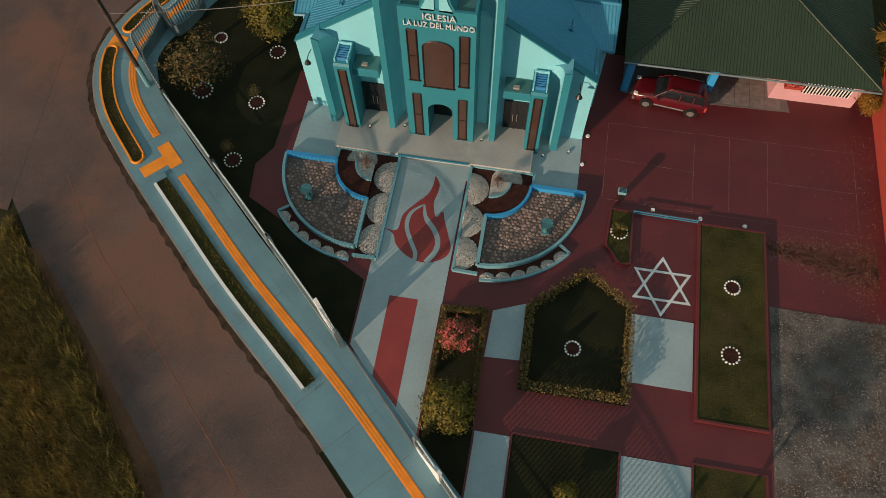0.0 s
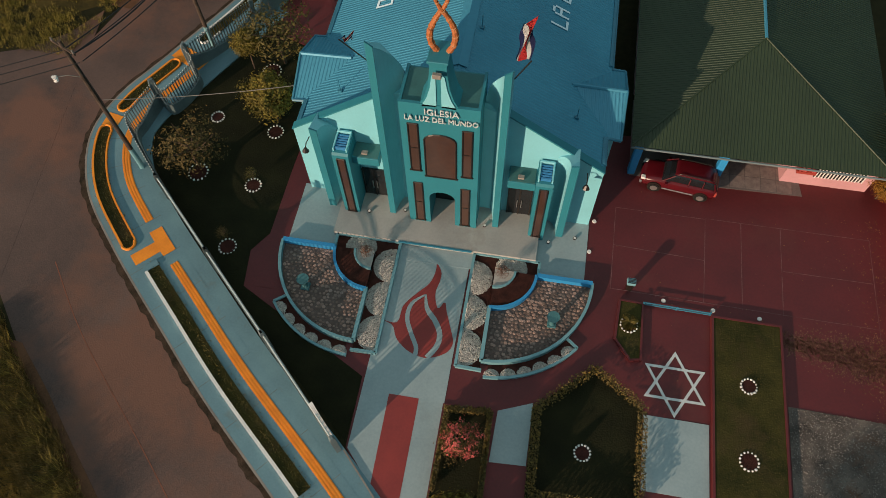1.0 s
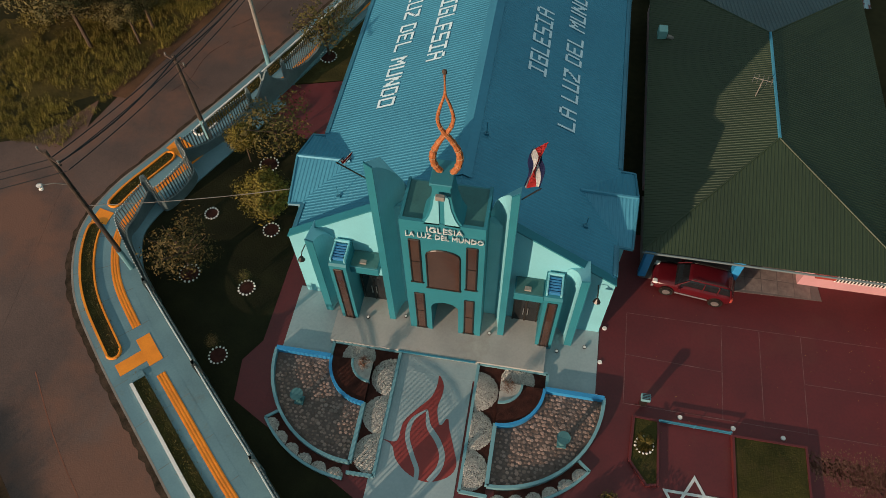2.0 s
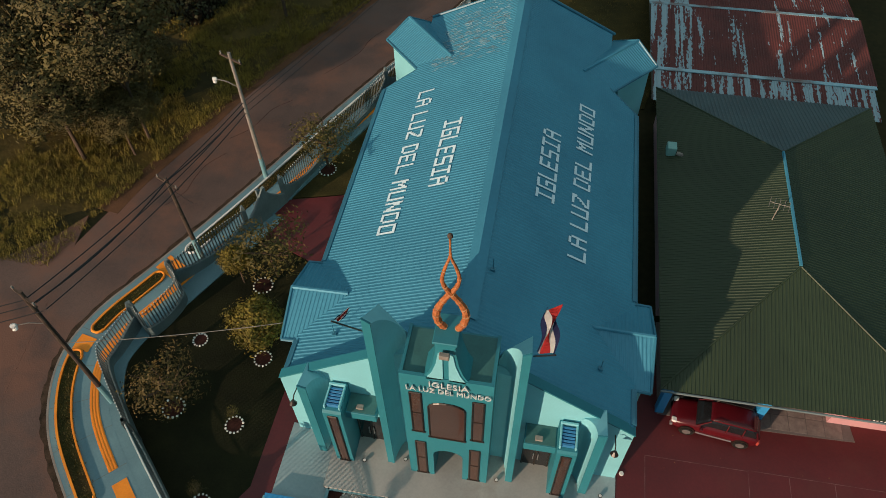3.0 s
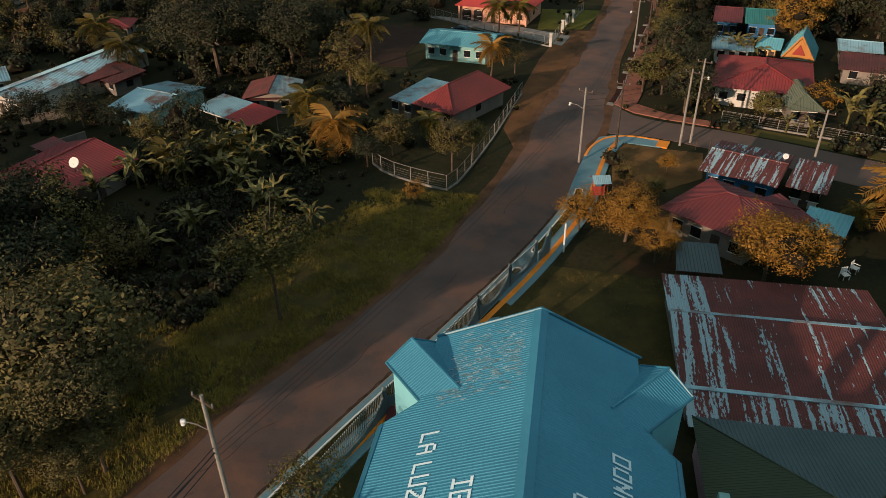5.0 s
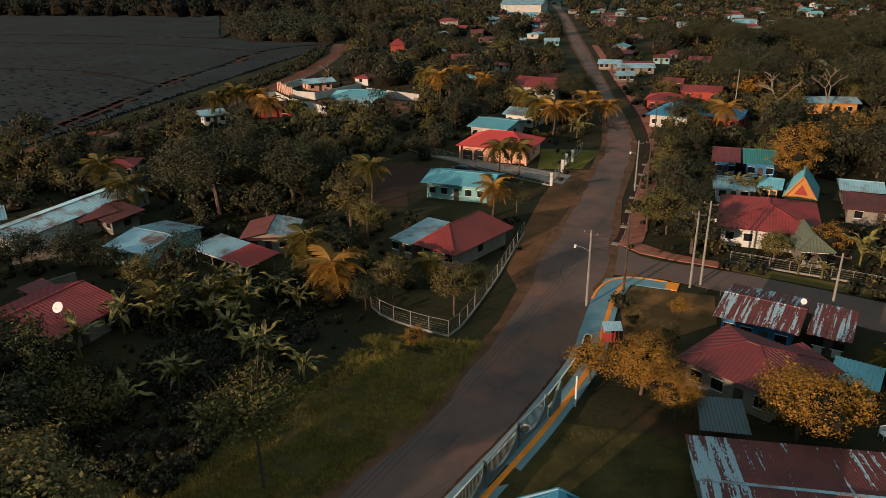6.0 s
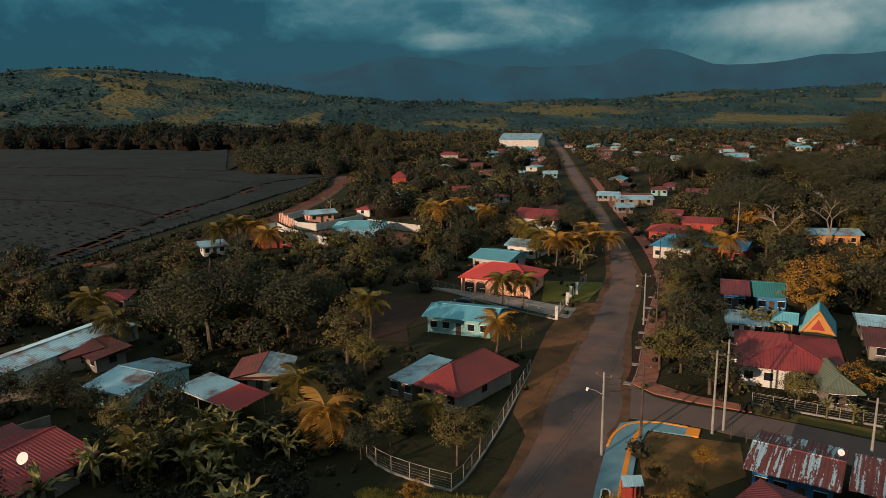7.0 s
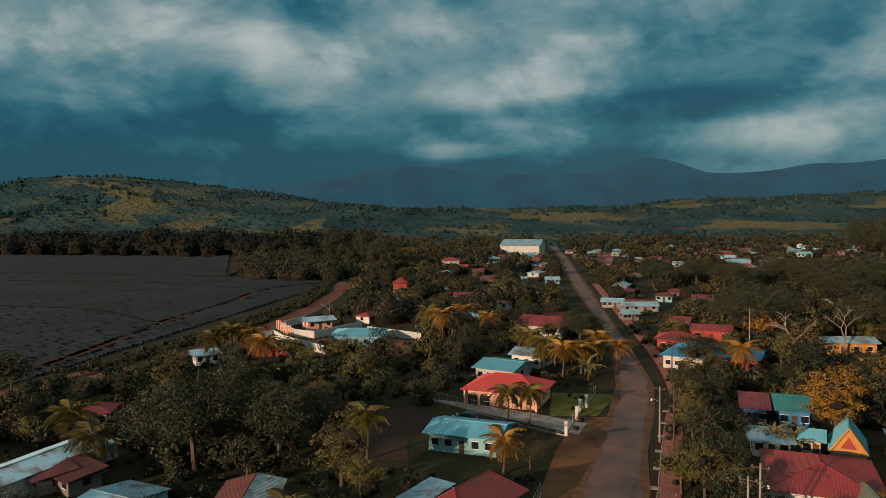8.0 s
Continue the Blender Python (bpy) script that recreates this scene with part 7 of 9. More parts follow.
tagged(part("footpath", prism([(2.4, 121.2), (5.2, 118.0), (9.0, 116.2), (16.2, 113.9), (16.8, 115.6), (9.6, 118.3), (5.8, 121.5)], -0.3, 0.11, False), red_path), "red paved footpath along the cross street", "footpath", kind="structure")
for pts, h, m_, lab, cat in (
    ([(-9.6, 101), (-8.2, 112.5), (-6.2, 123), (-3, 141), (0, 160), (-6, 160), (-9.5, 141), (-11.5, 123), (-12.5, 110)], 0.01, mat("dry_verge", (0.18, 0.085, 0.038), (0.08, 0.044, 0.022), 0.95, 0.3, 5, 0.6), "dry brown verge of the road", "verge"),
    ([(16.5, 113.6), (31, 107.6), (60, 95), (61, 97), (32, 110), (17, 116)], 0.01, mat("street_verge", (0.12, 0.10, 0.03), (0.07, 0.06, 0.02), 0.95, 0.3, 5, 0.6), "grass verge of the cross street", "verge"),
    ([(3.5, 107.0), (8.0, 106.0), (13.0, 105.4), (12.0, 98), (5.5, 93), (1.6, 93), (1.8, 103)], 0.02, mat("dry_lot", (0.20, 0.105, 0.038), (0.075, 0.046, 0.02), 0.95, 0.35, 6, 0.6), "dry grass corner lot", "grass"),
    ([(-105, 296), (-113, 367), (-118, 420), (-122, 420), (-118, 366), (-109, 296), (-106, 242), (-118, 200), (-126, 160), (-122, 160), (-114, 200), (-102, 242)], 0.06, earth, "red earth track beside the field", "track"),
    ([(-33, 141), (-31, 158), (-42, 160), (-46, 134), (-31, 134)], 0.03, mat("dark_soil", (0.05, 0.03, 0.022), None, 0.95, 0.5, 6, 0.4), "bare dark soil lot", "lot"),
    # Lighter grass: the sun on this lawn is put into the colour.
    ([(1.8, 176.0), (-2.5, 161.0), (-11.0, 160.0), (-11.0, 176)], 0.03, mat("sunny_lawn", (0.13, 0.12, 0.022), (0.08, 0.075, 0.016), 0.95, 0.4, 8, 0.5), "sunlit lawn before the salmon house", "lawn"),
    ([(-36, 168), (-17, 156.2), (-6, 149.5), (-4.5, 156), (-14, 161), (-30, 167)], 0.05, concrete, "pale concrete drive before the salmon house", "drive"),
    ([(-44, 44), (-36.6, 36.5), (-31.4, 40), (-29.3, 45), (-26.8, 52), (-23.3, 60.8), (-18.7, 70.3), (-15.5, 78.5), (-13.6, 86), (-20, 87), (-28.1, 77.5), (-33, 69.4), (-40, 66)], 0.015, mat("wild_verge", (0.105, 0.076, 0.023), (0.04, 0.034, 0.013), 0.95, 0.35, 4, 0.9, stain=(0.13, 0.07, 0.03), stain_at=0.68), "rough grass verge across the road", "verge"),
):
    tagged(part("verge" if cat != "track" else "track", prism(pts, -0.3, h, False), m_), lab, cat, kind="structure")


def wire_fence(pts, h, label):
    f = thing("wire_fence", pose(0, 0, 0), label, "wire fence", "wire fences")
    line = smooth_line(pts, 2.4)
    for p in line:
        part("post", tube([(p.x, p.y, gz(p.y)), (p.x, p.y, gz(p.y) + h)], 0.045, 6), concrete, f)
    for z in (0.15, 0.45, 0.75, 1.05, 1.35, h):
        part("wire", tube([(p.x, p.y, gz(p.y) + z) for p in line], 0.012 if z < h else 0.03, 4), concrete, f)
    part("footing", ribbon(offset_line(line, -0.08), offset_line(line, 0.08), 0.2, 0.4), concrete, f)


wire_fence([(-27.2, 96.5), (-24.4, 93.7), (-17.7, 91.0), (-16.2, 92.2), (-13.8, 104), (-12.0, 116.8), (-11.0, 124)], 1.9, "chain wire fence on pale posts beside the road")
wire_fence([(-40, 172), (-30, 164.5), (-18.0, 155.0), (-8.2, 148.6)], 1.8, "pale wire fence round the salmon house")
wire_fence([(-8.2, 148.6), (-5.6, 162.7), (-2.4, 176)], 1.8, "pale wire fence along the road")
wire_fence([(16.8, 116.6), (24, 114.0), (31, 111.6), (44, 105.6)], 1.5, "low wire fence along the cross street")
for x, y in ((-8.0, 148.8), (-6.2, 158), (-5.6, 162.7), (-4.4, 166)):
    g = thing("gate_pillar", pose(x, y, gz(y)), "white square gate pillar", "pillar", "gate pillars")
    part("shaft", box(-0.25, 0.25, -0.25, 0.25, 0, 2.3, 0.03), wall_white, g)
    part("cap", box(-0.32, 0.32, -0.32, 0.32, 2.3, 2.42, 0.03), wall_white, g)
for k in range(7):
    x, y = 12.2 + k * 1.5, 106.3 - k * 0.65
    g = thing("fence_post", pose(x, y, gz(y)), "weathered wooden fence post at the corner lot", "post", "fence posts")
    part("post", tube([(0, 0, 0), (0.03, 0, 1.7)], [0.07, 0.06], 6), wood_dark, g)


# Pineapple field with dark tracks.
bm = bmesh.new()
corners = [(-128, 157), (-520, 330), (-640, 606), (-296, 600), (-201, 408), (-127, 381)]
tagged(part("field", prism(corners, -1, 0.1, False), field_mat), "dark grey-green crop field", "field", kind="structure")
r = random.Random(8)
vs, fs = [], []
y = 160.0
while y < 603:
    x0 = float(np.interp(y, [157, 330, 606], [-128, -520, -640]))
    x1 = float(np.interp(y, [157, 381, 408, 600], [-128, -127, -201, -296]))
    step = 1.7 + (y - 160) * 0.011
    n = max(2, int((x1 - x0) / step))
    first = len(vs)
    for k in range(n + 1):
        x, wob = x0 + (x1 - x0) * k / n, r.uniform(-0.25, 0.25)
        h = r.uniform(0.12, 0.95)
        vs += [(x, y - 0.55 + wob, -1.31), (x + r.uniform(-0.6, 0.6), y + wob, -1.3 + h), (x, y + 0.55 + wob, -1.31)]
        if k:
            q = first + 3 * k
            fs += [(q - 3, q, q + 1, q - 2), (q - 2, q + 1, q + 2, q - 1)]
    y += 1.5 + (y - 160) * 0.002
me = bpy.data.meshes.new("crop")
me.from_pydata(vs, [], fs)
me.materials.append(mat("crop_leaf", (0.0085, 0.0165, 0.021), (0.0048, 0.0098, 0.0128), 0.85, 0.03, 1.4, 0.6, detail=9))
tagged(link_mesh("crop", me), "rows of grey-green crop plants", "crop", kind="stuff")
field_dark, field_dirt = mat("field_track", (0.014, 0.011, 0.010), None, 0.95, 0.5, 6, 0.4), mat("field_dirt", (0.075, 0.028, 0.016), None, 0.95, 0.5, 6, 0.4)
for line, w, m_ in (([(-126.4, 380), (-140, 372), (-149, 350), (-146, 293), (-143, 247), (-137, 210), (-133, 178), (-137, 160)], 2.2, field_dark), ([(-147, 330), (-146, 312)], 5.5, field_dirt), ([(-144, 268), (-142.5, 246)], 5, field_dirt), ([(-138, 222), (-135, 200), (-133.5, 184)], 4.5, field_dirt), ([(-128, 383), (-201, 409), (-330, 425), (-480, 435)], 3.0, field_dark), ([(-143, 247), (-190, 275), (-260, 285), (-380, 300)], 1.6, field_dark), ([(-148, 345), (-230, 375), (-330, 380)], 1.6, field_dark), ([(-201, 409), (-240, 520), (-330, 530)], 2.0, field_dark)):
    c = smooth_line(line, 6)
    tagged(part("field_track", ribbon(offset_line(c, -w / 2), offset_line(c, w / 2), 0.75, 0.9), m_), "narrow dirt track through the crop", "track", kind="structure")


# ---- poles and cables ----
def power_pole(x, y, h, label, lamp=None, arms=1, wood=True, base_teal=True):
    p = thing("utility_pole", pose(x, y, gz(y)), label, "utility pole", "utility poles")
    part("shaft", tube([(0, 0, 0), (0, 0, h)], [0.16, 0.10], 10), wood_dark if wood else concrete, p)
    if base_teal:
        part("painted_base", tube([(0, 0, 0), (0, 0, 2.0)], [0.175, 0.165], 10), kerb_teal, p)
    for k in range(arms):
        part("crossarm", box(-0.9, 0.9, -0.05, 0.05, h - 0.5 - k * 0.8, h - 0.38 - k * 0.8), wood_dark, p, m=pose(0, 0, 0, 0, 0, -25))
        for q in (-0.8, 0, 0.8):
            part("insulator", tube([(q * 0.9, -q * 0.42, h - 0.38 - k * 0.8), (q * 0.9, -q * 0.42, h - 0.2 - k * 0.8)], 0.05, 6), concrete, p)
    if lamp:
        dx, dy = lamp
        part("lamp_arm", tube([(0, 0, h - 2.6), (dx * 0.5, dy * 0.5, h - 2.2), (dx, dy, h - 2.1)], 0.03, 6), concrete, p)
        part("lamp_head", tube([(dx * 0.95, dy * 0.95, h - 2.05), (dx * 1.05, dy * 1.05, h - 2.1), (dx * 1.08, dy * 1.08, h - 2.35)], [0.06, 0.17, 0.13], 8), white_paint, p)
    return p


POLES = [(-24.4, 25.7, 10.8, (-1.0, -0.6), True), (-23.3, 36.2, 7.5, None, True), (-21.5, 43.8, 10.7, (-1.4, 0.0), False), (-2.2, 100.4, 9.5, (-1.6, 0.4), False), (2.3, 105.0, 9.0, None, True), (10.4, 107.4, 10.0, None, False), (11.8, 108.4, 11.0, (0.6, -0.6), False), (8.2, 143.5, 10, None, True), (6.6, 147.5, 9, (-1.2, 0), False), (12.3, 176, 10, None, True), (36, 216, 12, None, False), (24.5, 101.0, 8, None, False)]
for x, y, h, lamp, wood in POLES:
    power_pole(x, y, h, "tall utility pole with cables" if not lamp else "utility pole with a street lamp on an arm", lamp, 1, wood, y < 50)


def cable(a, b, sag=0.8, rad=0.012, label="thin black overhead cable between poles"):
    A, B = Vector(a), Vector(b)
    pts = [A.lerp(B, k / 12) - Vector((0, 0, sag * 4 * (k / 12) * (1 - k / 12))) for k in range(13)]
    c = tagged(part("overhead_cable", tube(pts, rad, 5), cable_mat), label, "cable", "overhead cables")
    if "pale" in label:
        c.data.materials[0] = concrete
    return c


for k, dz in enumerate((0.0, -0.6, -1.4)):
    cable((-24.4 + 0.25 * k, 25.8, 10.2 + dz * 0.6), (-21.5, 43.8, 6.9 + dz * 0.6), 0.5, 0.03)
    cable((-21.5, 43.8, 6.9 + dz * 0.6), (-2.2, 100.4, 7.0 + dz), 1.0, 0.018)
    cable((-24.4 + 0.2 * k, 25.7, 10.2 + dz * 0.6), (-70, 6, 9.4 + dz), 1.2, 0.026)
    cable((-2.2, 100.4, 7.2 + dz), (6.6, 147.5, 6.8 + dz), 0.9, 0.02)
    cable((-2.2, 100.4, 7.2 + dz), (10.4, 107.4, 7.8 + dz), 0.4, 0.02)
    cable((11.8, 108.4, 8.8 + dz), (24.5, 101.0, 6.0 + dz), 0.4, 0.02)
cable((-24.4, 25.8, 9.7), (-23.3, 36.2, 7.2), 0.5, 0.045, "thick black overhead cable bundle")
cable((-23.3, 36.2, 7.2), (-21.5, 43.8, 6.5), 0.2, 0.04, "thick black overhead cable bundle")
for k in range(3):
    cable((-24.5 + 0.1 * k, 25.75, 10.2 - 0.3 * k), (-24.3 + 0.05 * k, 25.7, 6.0), -0.05, 0.025, "black cable running down a utility pole")
cable((-24.4, 25.7, 6.4), (-13.4, 29.4, 5.6), 0.25, 0.022, "pale service cable to the church")
cable((-23.4, 36.6, 5.9), (-25.6, 40.5, 0.2), 0.05, 0.012, "stay wire of a utility pole")

# Bus shelter beside the pavement.
kx = thing("kiosk", pose(0.1, 91.4, gz(91), 0, 0, 12), "small open shelter with a red and white roof", "kiosk")
for x in (-0.7, 0.7):
    for y in (-0.6, 0.6):
        part("post", tube([(x, y, 0), (x, y, 2.2)], 0.05, 6), wall_red, kx)
part("roof", add_ribbed(bmesh.new(), [(-1.0, -0.9, 2.2), (1.0, -0.9, 2.2), (1.0, 0.1, 2.8), (-1.0, 0.1, 2.8)], 0.2, 0.1, 0.03), zinc, kx)
part("roof", add_ribbed(bmesh.new(), [(1.0, 1.0, 2.2), (-1.0, 1.0, 2.2), (-1.0, 0.1, 2.8), (1.0, 0.1, 2.8)], 0.2, 0.1, 0.03), red_roof, kx)
part("panel", box(-0.7, 0.7, 0.5, 0.58, 0.1, 1.2), wall_red, kx)


def dish(x, y, z, r):
    d = thing("satellite_dish", pose(x, y, z), "round pale satellite dish on a short mast", "satellite dish", "dishes")
    part("mast", tube([(0, 0, -1.6), (0, 0, 0)], 0.04, 6), concrete, d)
    part("bowl", tube([(0, 0, 0), (0, -0.06, 0.04), (0, -0.2, 0.13), (0, -0.26, 0.17)], [0.05, r * 0.55, r * 0.96, r], 16), white_paint, d)
    part("arm", tube([(0, -0.1, -0.2), (0, -r, 0.2)], 0.02, 5), concrete, d)


dish(-57.4, 83.1, 2.9, 0.6)
dish(19.9, 96.6, 2.6, 0.32)

# ---- plants ----
def lump(level):
    """Vertices and triangles of a rough ball."""
    bm = bmesh.new()
    bmesh.ops.create_icosphere(bm, subdivisions=level, radius=1.0)
    v = np.array([p.co for p in bm.verts])
    f = np.array([[p.index for p in q.verts] for q in bm.faces])
    bm.free()
    return v, f


# Near-black fill for crown hearts: the shade between leaves as a colour.
crown_shade = mat("crown_shade_fill", (0.022, 0.017, 0.010), (0.012, 0.010, 0.007), 0.95, 1, 6, 0.0)
LUMPS = {k: lump(k) for k in (1, 2, 3)}


def leaf_mesh(name, seed, clumps, per, leaf, material, shape="round", spread=0.2, clump=0.28, core=0.0):
    """A crown about 1 m in radius: leaves in clumps that leave gaps, on an uneven outline."""
    g = np.random.default_rng(seed)
    n = clumps
    d = g.normal(size=(n, 3))
    d /= np.linalg.norm(d, axis=1)[:, None]
    lump = 0.78 + 0.22 * np.sin(3 * d[:, 0] + seed) * np.cos(4 * d[:, 1] + 2 * seed) + g.uniform(-spread, spread, n)
    r = lump * g.uniform(0.45, 1.0, n) ** 0.45
    c = d * r[:, None]
    if shape == "flat":
        c[:, 2] *= 0.55
    if shape == "tall":
        c[:, 2] *= 1.5
    c[:, 2] = np.where(c[:, 2] < -0.4, c[:, 2] * 0.5, c[:, 2])
    p = np.repeat(c, per, axis=0) + g.normal(size=(n * per, 3)) * clump * np.array([1, 1, 0.7]) * 0.5
    m = len(p)
    out = p / (np.linalg.norm(p, axis=1)[:, None] + 1e-6) + (p - np.repeat(c, per, axis=0)) / (clump * 0.6) + g.normal(size=(m, 3)) * 0.45
    a = np.cross(out, g.normal(size=(m, 3)))
    a /= np.linalg.norm(a, axis=1)[:, None] + 1e-6
    b = np.cross(out, a)
    b /= np.linalg.norm(b, axis=1)[:, None] + 1e-6
    s = leaf * g.uniform(0.6, 1.3, m)[:, None]
    v = np.empty((m, 4, 3))
    v[:, 0], v[:, 1], v[:, 2], v[:, 3] = p - a * s, p - b * s * 0.5, p + a * s, p + b * s * 0.5
    vs, fs = v.reshape(-1, 3).tolist(), np.arange(m * 4).reshape(-1, 4).tolist()
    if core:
        # dark lumps that put the crown's inner shade into colour and close its heart
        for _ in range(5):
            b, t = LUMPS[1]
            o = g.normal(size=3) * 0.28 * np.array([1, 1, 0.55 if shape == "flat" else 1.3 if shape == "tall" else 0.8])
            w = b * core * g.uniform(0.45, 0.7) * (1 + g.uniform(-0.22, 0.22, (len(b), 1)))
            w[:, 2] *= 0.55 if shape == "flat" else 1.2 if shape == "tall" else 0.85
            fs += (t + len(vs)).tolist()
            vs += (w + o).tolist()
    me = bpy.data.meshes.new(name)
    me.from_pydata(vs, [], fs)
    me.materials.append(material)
    me.materials.append(crown_shade)
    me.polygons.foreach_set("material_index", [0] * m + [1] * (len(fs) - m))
    return me


def trunk_mesh(seed, limbs=7, r0=0.07):
    q = random.Random(seed)
    bm = bmesh.new()
    add_tube(bm, [(0, 0, -1.6), (q.uniform(-0.05, 0.05), q.uniform(-0.05, 0.05), -0.8), (q.uniform(-0.1, 0.1), q.uniform(-0.1, 0.1), -0.1), (q.uniform(-0.1, 0.1), 0, 0.5)], [r0, r0 * 0.8, r0 * 0.6, r0 * 0.2], 7)
    for k in range(limbs):
        a = 2 * math.pi * k / limbs + q.uniform(-0.4, 0.4)
        z = q.uniform(-0.75, 0.0)
        e = q.uniform(0.55, 0.9)
        add_tube(bm, [(0, 0, z), (e * 0.45 * math.cos(a), e * 0.45 * math.sin(a), z + 0.25), (e * math.cos(a), e * math.sin(a), z + 0.5 + q.uniform(0, 0.4))], [r0 * 0.5, r0 * 0.33, r0 * 0.1], 5)
    me = bpy.data.meshes.new("trunk")
    bm.to_mesh(me)
    bm.free()
    me.materials.append(bark)
    return me


TREES, FARTREES = [], []
for k, (material, shape, clumps, per, leaf) in enumerate(((leaf_dark, "round", 130, 17, 0.062), (leaf_dark, "flat", 120, 17, 0.060), (leaf_olive, "round", 130, 17, 0.062), (leaf_olive, "tall", 120, 17, 0.064), (leaf_dark, "tall", 120, 17, 0.064), (leaf_olive, "flat", 110, 17, 0.060), (leaf_gold, "round", 130, 17, 0.062))):
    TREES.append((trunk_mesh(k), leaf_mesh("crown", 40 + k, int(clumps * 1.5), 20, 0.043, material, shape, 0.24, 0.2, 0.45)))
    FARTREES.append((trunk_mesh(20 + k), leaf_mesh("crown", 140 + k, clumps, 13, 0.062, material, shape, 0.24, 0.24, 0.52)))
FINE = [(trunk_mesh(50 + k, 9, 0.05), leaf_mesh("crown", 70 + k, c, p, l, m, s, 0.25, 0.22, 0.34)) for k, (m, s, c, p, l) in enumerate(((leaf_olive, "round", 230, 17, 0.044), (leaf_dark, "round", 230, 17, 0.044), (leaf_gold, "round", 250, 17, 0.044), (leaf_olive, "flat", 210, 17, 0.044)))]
BUSH = (trunk_mesh(60, 9, 0.05), leaf_mesh("crown", 61, 330, 34, 0.05, leaf_bush, "round", 0.14, 0.2))
SPARSE = (trunk_mesh(90, 14, 0.04), leaf_mesh("crown", 91, 130, 12, 0.036, leaf_olive, "round", 0.3, 0.2))
LUSH = (trunk_mesh(95, 10, 0.05), leaf_mesh("crown", 96, 380, 26, 0.036, mat("leaf_brown", (0.125, 0.104, 0.034), (0.052, 0.047, 0.019), 0.7, 0.25, 3, 0.0, island=0.32), "round", 0.28, 0.2, 0.38))
GARDEN = (trunk_mesh(94, 14, 0.05), leaf_mesh("crown", 95, 125, 16, 0.046, leaf_olive, "round", 0.32, 0.24))
GREAT = (trunk_mesh(99, 12, 0.05), leaf_mesh("crown", 100, 620, 26, 0.023, leaf_dark, "flat", 0.26, 0.17, 0.42))
GOLD_LUSH = (trunk_mesh(97, 10, 0.05), leaf_mesh("crown", 98, 400, 25, 0.029, leaf_gold, "round", 0.22, 0.2, 0.4))
SPARSE_FLAT = (trunk_mesh(92, 12, 0.04), leaf_mesh("crown", 93, 300, 20, 0.04, leaf_olive, "flat", 0.35, 0.2))


def tree(x, y, r, h, kind, label, sz=None, group="village trees", name="tree", base=None):
    """h: the height of the crown's middle."""
    t, c = kind
    z = gz(y) if base is None else base
    ob = thing(name, Matrix.Translation((x, y, z)), label, name.replace("_", " "), group)
    turn = Matrix.Rotation((x * 3.1 + y * 1.7) % 6.28, 4, "Z")
    link_mesh("trunk", t, ob, Matrix.Translation((0, 0, h)) @ turn @ Matrix.Diagonal((r * 0.9, r * 0.9, h / 1.6 if h > 0.2 else 0.2, 1)))
    link_mesh("crown", c, ob, Matrix.Translation((0, 0, h)) @ turn @ Matrix.Diagonal((r, r, sz or r * 0.8, 1)))
    return ob


def frond_mesh(seed, material, length=1.0, pairs=24):
    q = random.Random(seed)
    bm = bmesh.new()
    pts = [(length * (t / 8) * (1 - 0.12 * (t / 8)), 0, length * (0.42 * (t / 8) - 0.85 * (t / 8) ** 2)) for t in range(9)]
    add_tube(bm, pts, [0.018 - 0.0017 * t for t in range(9)], 4)
    for k in range(pairs):
        u = 0.12 + 0.88 * k / pairs
        i = min(int(u * 8), 7)
        f = u * 8 - i
        p = Vector(pts[i]).lerp(Vector(pts[i + 1]), f)
        e = 0.34 * length * math.sin(math.pi * (0.12 + 0.8 * u)) * q.uniform(0.85, 1.1)
        for s in (-1, 1):
            tip = p + Vector((e * 0.45, s * e, -e * q.uniform(0.25, 0.7)))
            w = 0.014 * length
            bm.faces.new([bm.verts.new(v) for v in (p - Vector((w, 0, 0)), p + Vector((w, 0, 0)), p.lerp(tip, 0.6) + Vector((w * 1.3, 0, 0.01)), tip, p.lerp(tip, 0.6) - Vector((w * 1.3, 0, 0)))])
    me = bpy.data.meshes.new("frond")
    bm.to_mesh(me)
    bm.free()
    me.materials.append(material)
    return me


FRONDS = [frond_mesh(k, leaf_palm) for k in range(2)]
FRONDS_GOLD = [frond_mesh(9 + k, leaf_palm_sunlit) for k in range(2)]


def palm_trunk():
    bm = tube([(0, 0, 0), (0.03, 0, 0.3), (0.04, 0.02, 0.7), (0.0, 0.0, 1.0)], [0.035, 0.024, 0.02, 0.018], 8)
    me = bpy.data.meshes.new("trunk")
    bm.to_mesh(me)
    bm.free()
    me.materials.append(bark)
    return me


PALM_TRUNK = palm_trunk()


def palm(x, y, h, r, gold=False, count=18, base=None):
    ob = thing("palm_tree", Matrix.Translation((x, y, gz(y) if base is None else base)), "palm tree with %s arching fronds" % ("golden sunlit" if gold else "green"), "palm tree", "palms")
    link_mesh("trunk", PALM_TRUNK, ob, Matrix.Diagonal((h * 0.8 + 2, h * 0.8 + 2, h, 1)))
    q = random.Random(int(x * 31 + y * 17))
    for k in range(count):
        a = k * 137.5 + q.uniform(-10, 10)
        tilt = -50 + 95 * (k / count) ** 0.9 + q.uniform(-8, 8)
        e = r * q.uniform(0.85, 1.1)
        link_mesh("frond", (FRONDS_GOLD if gold else FRONDS)[k % 2], ob, pose(0, 0, h, 0, tilt, a) @ Matrix.Diagonal((e, e, e, 1)))
    return ob


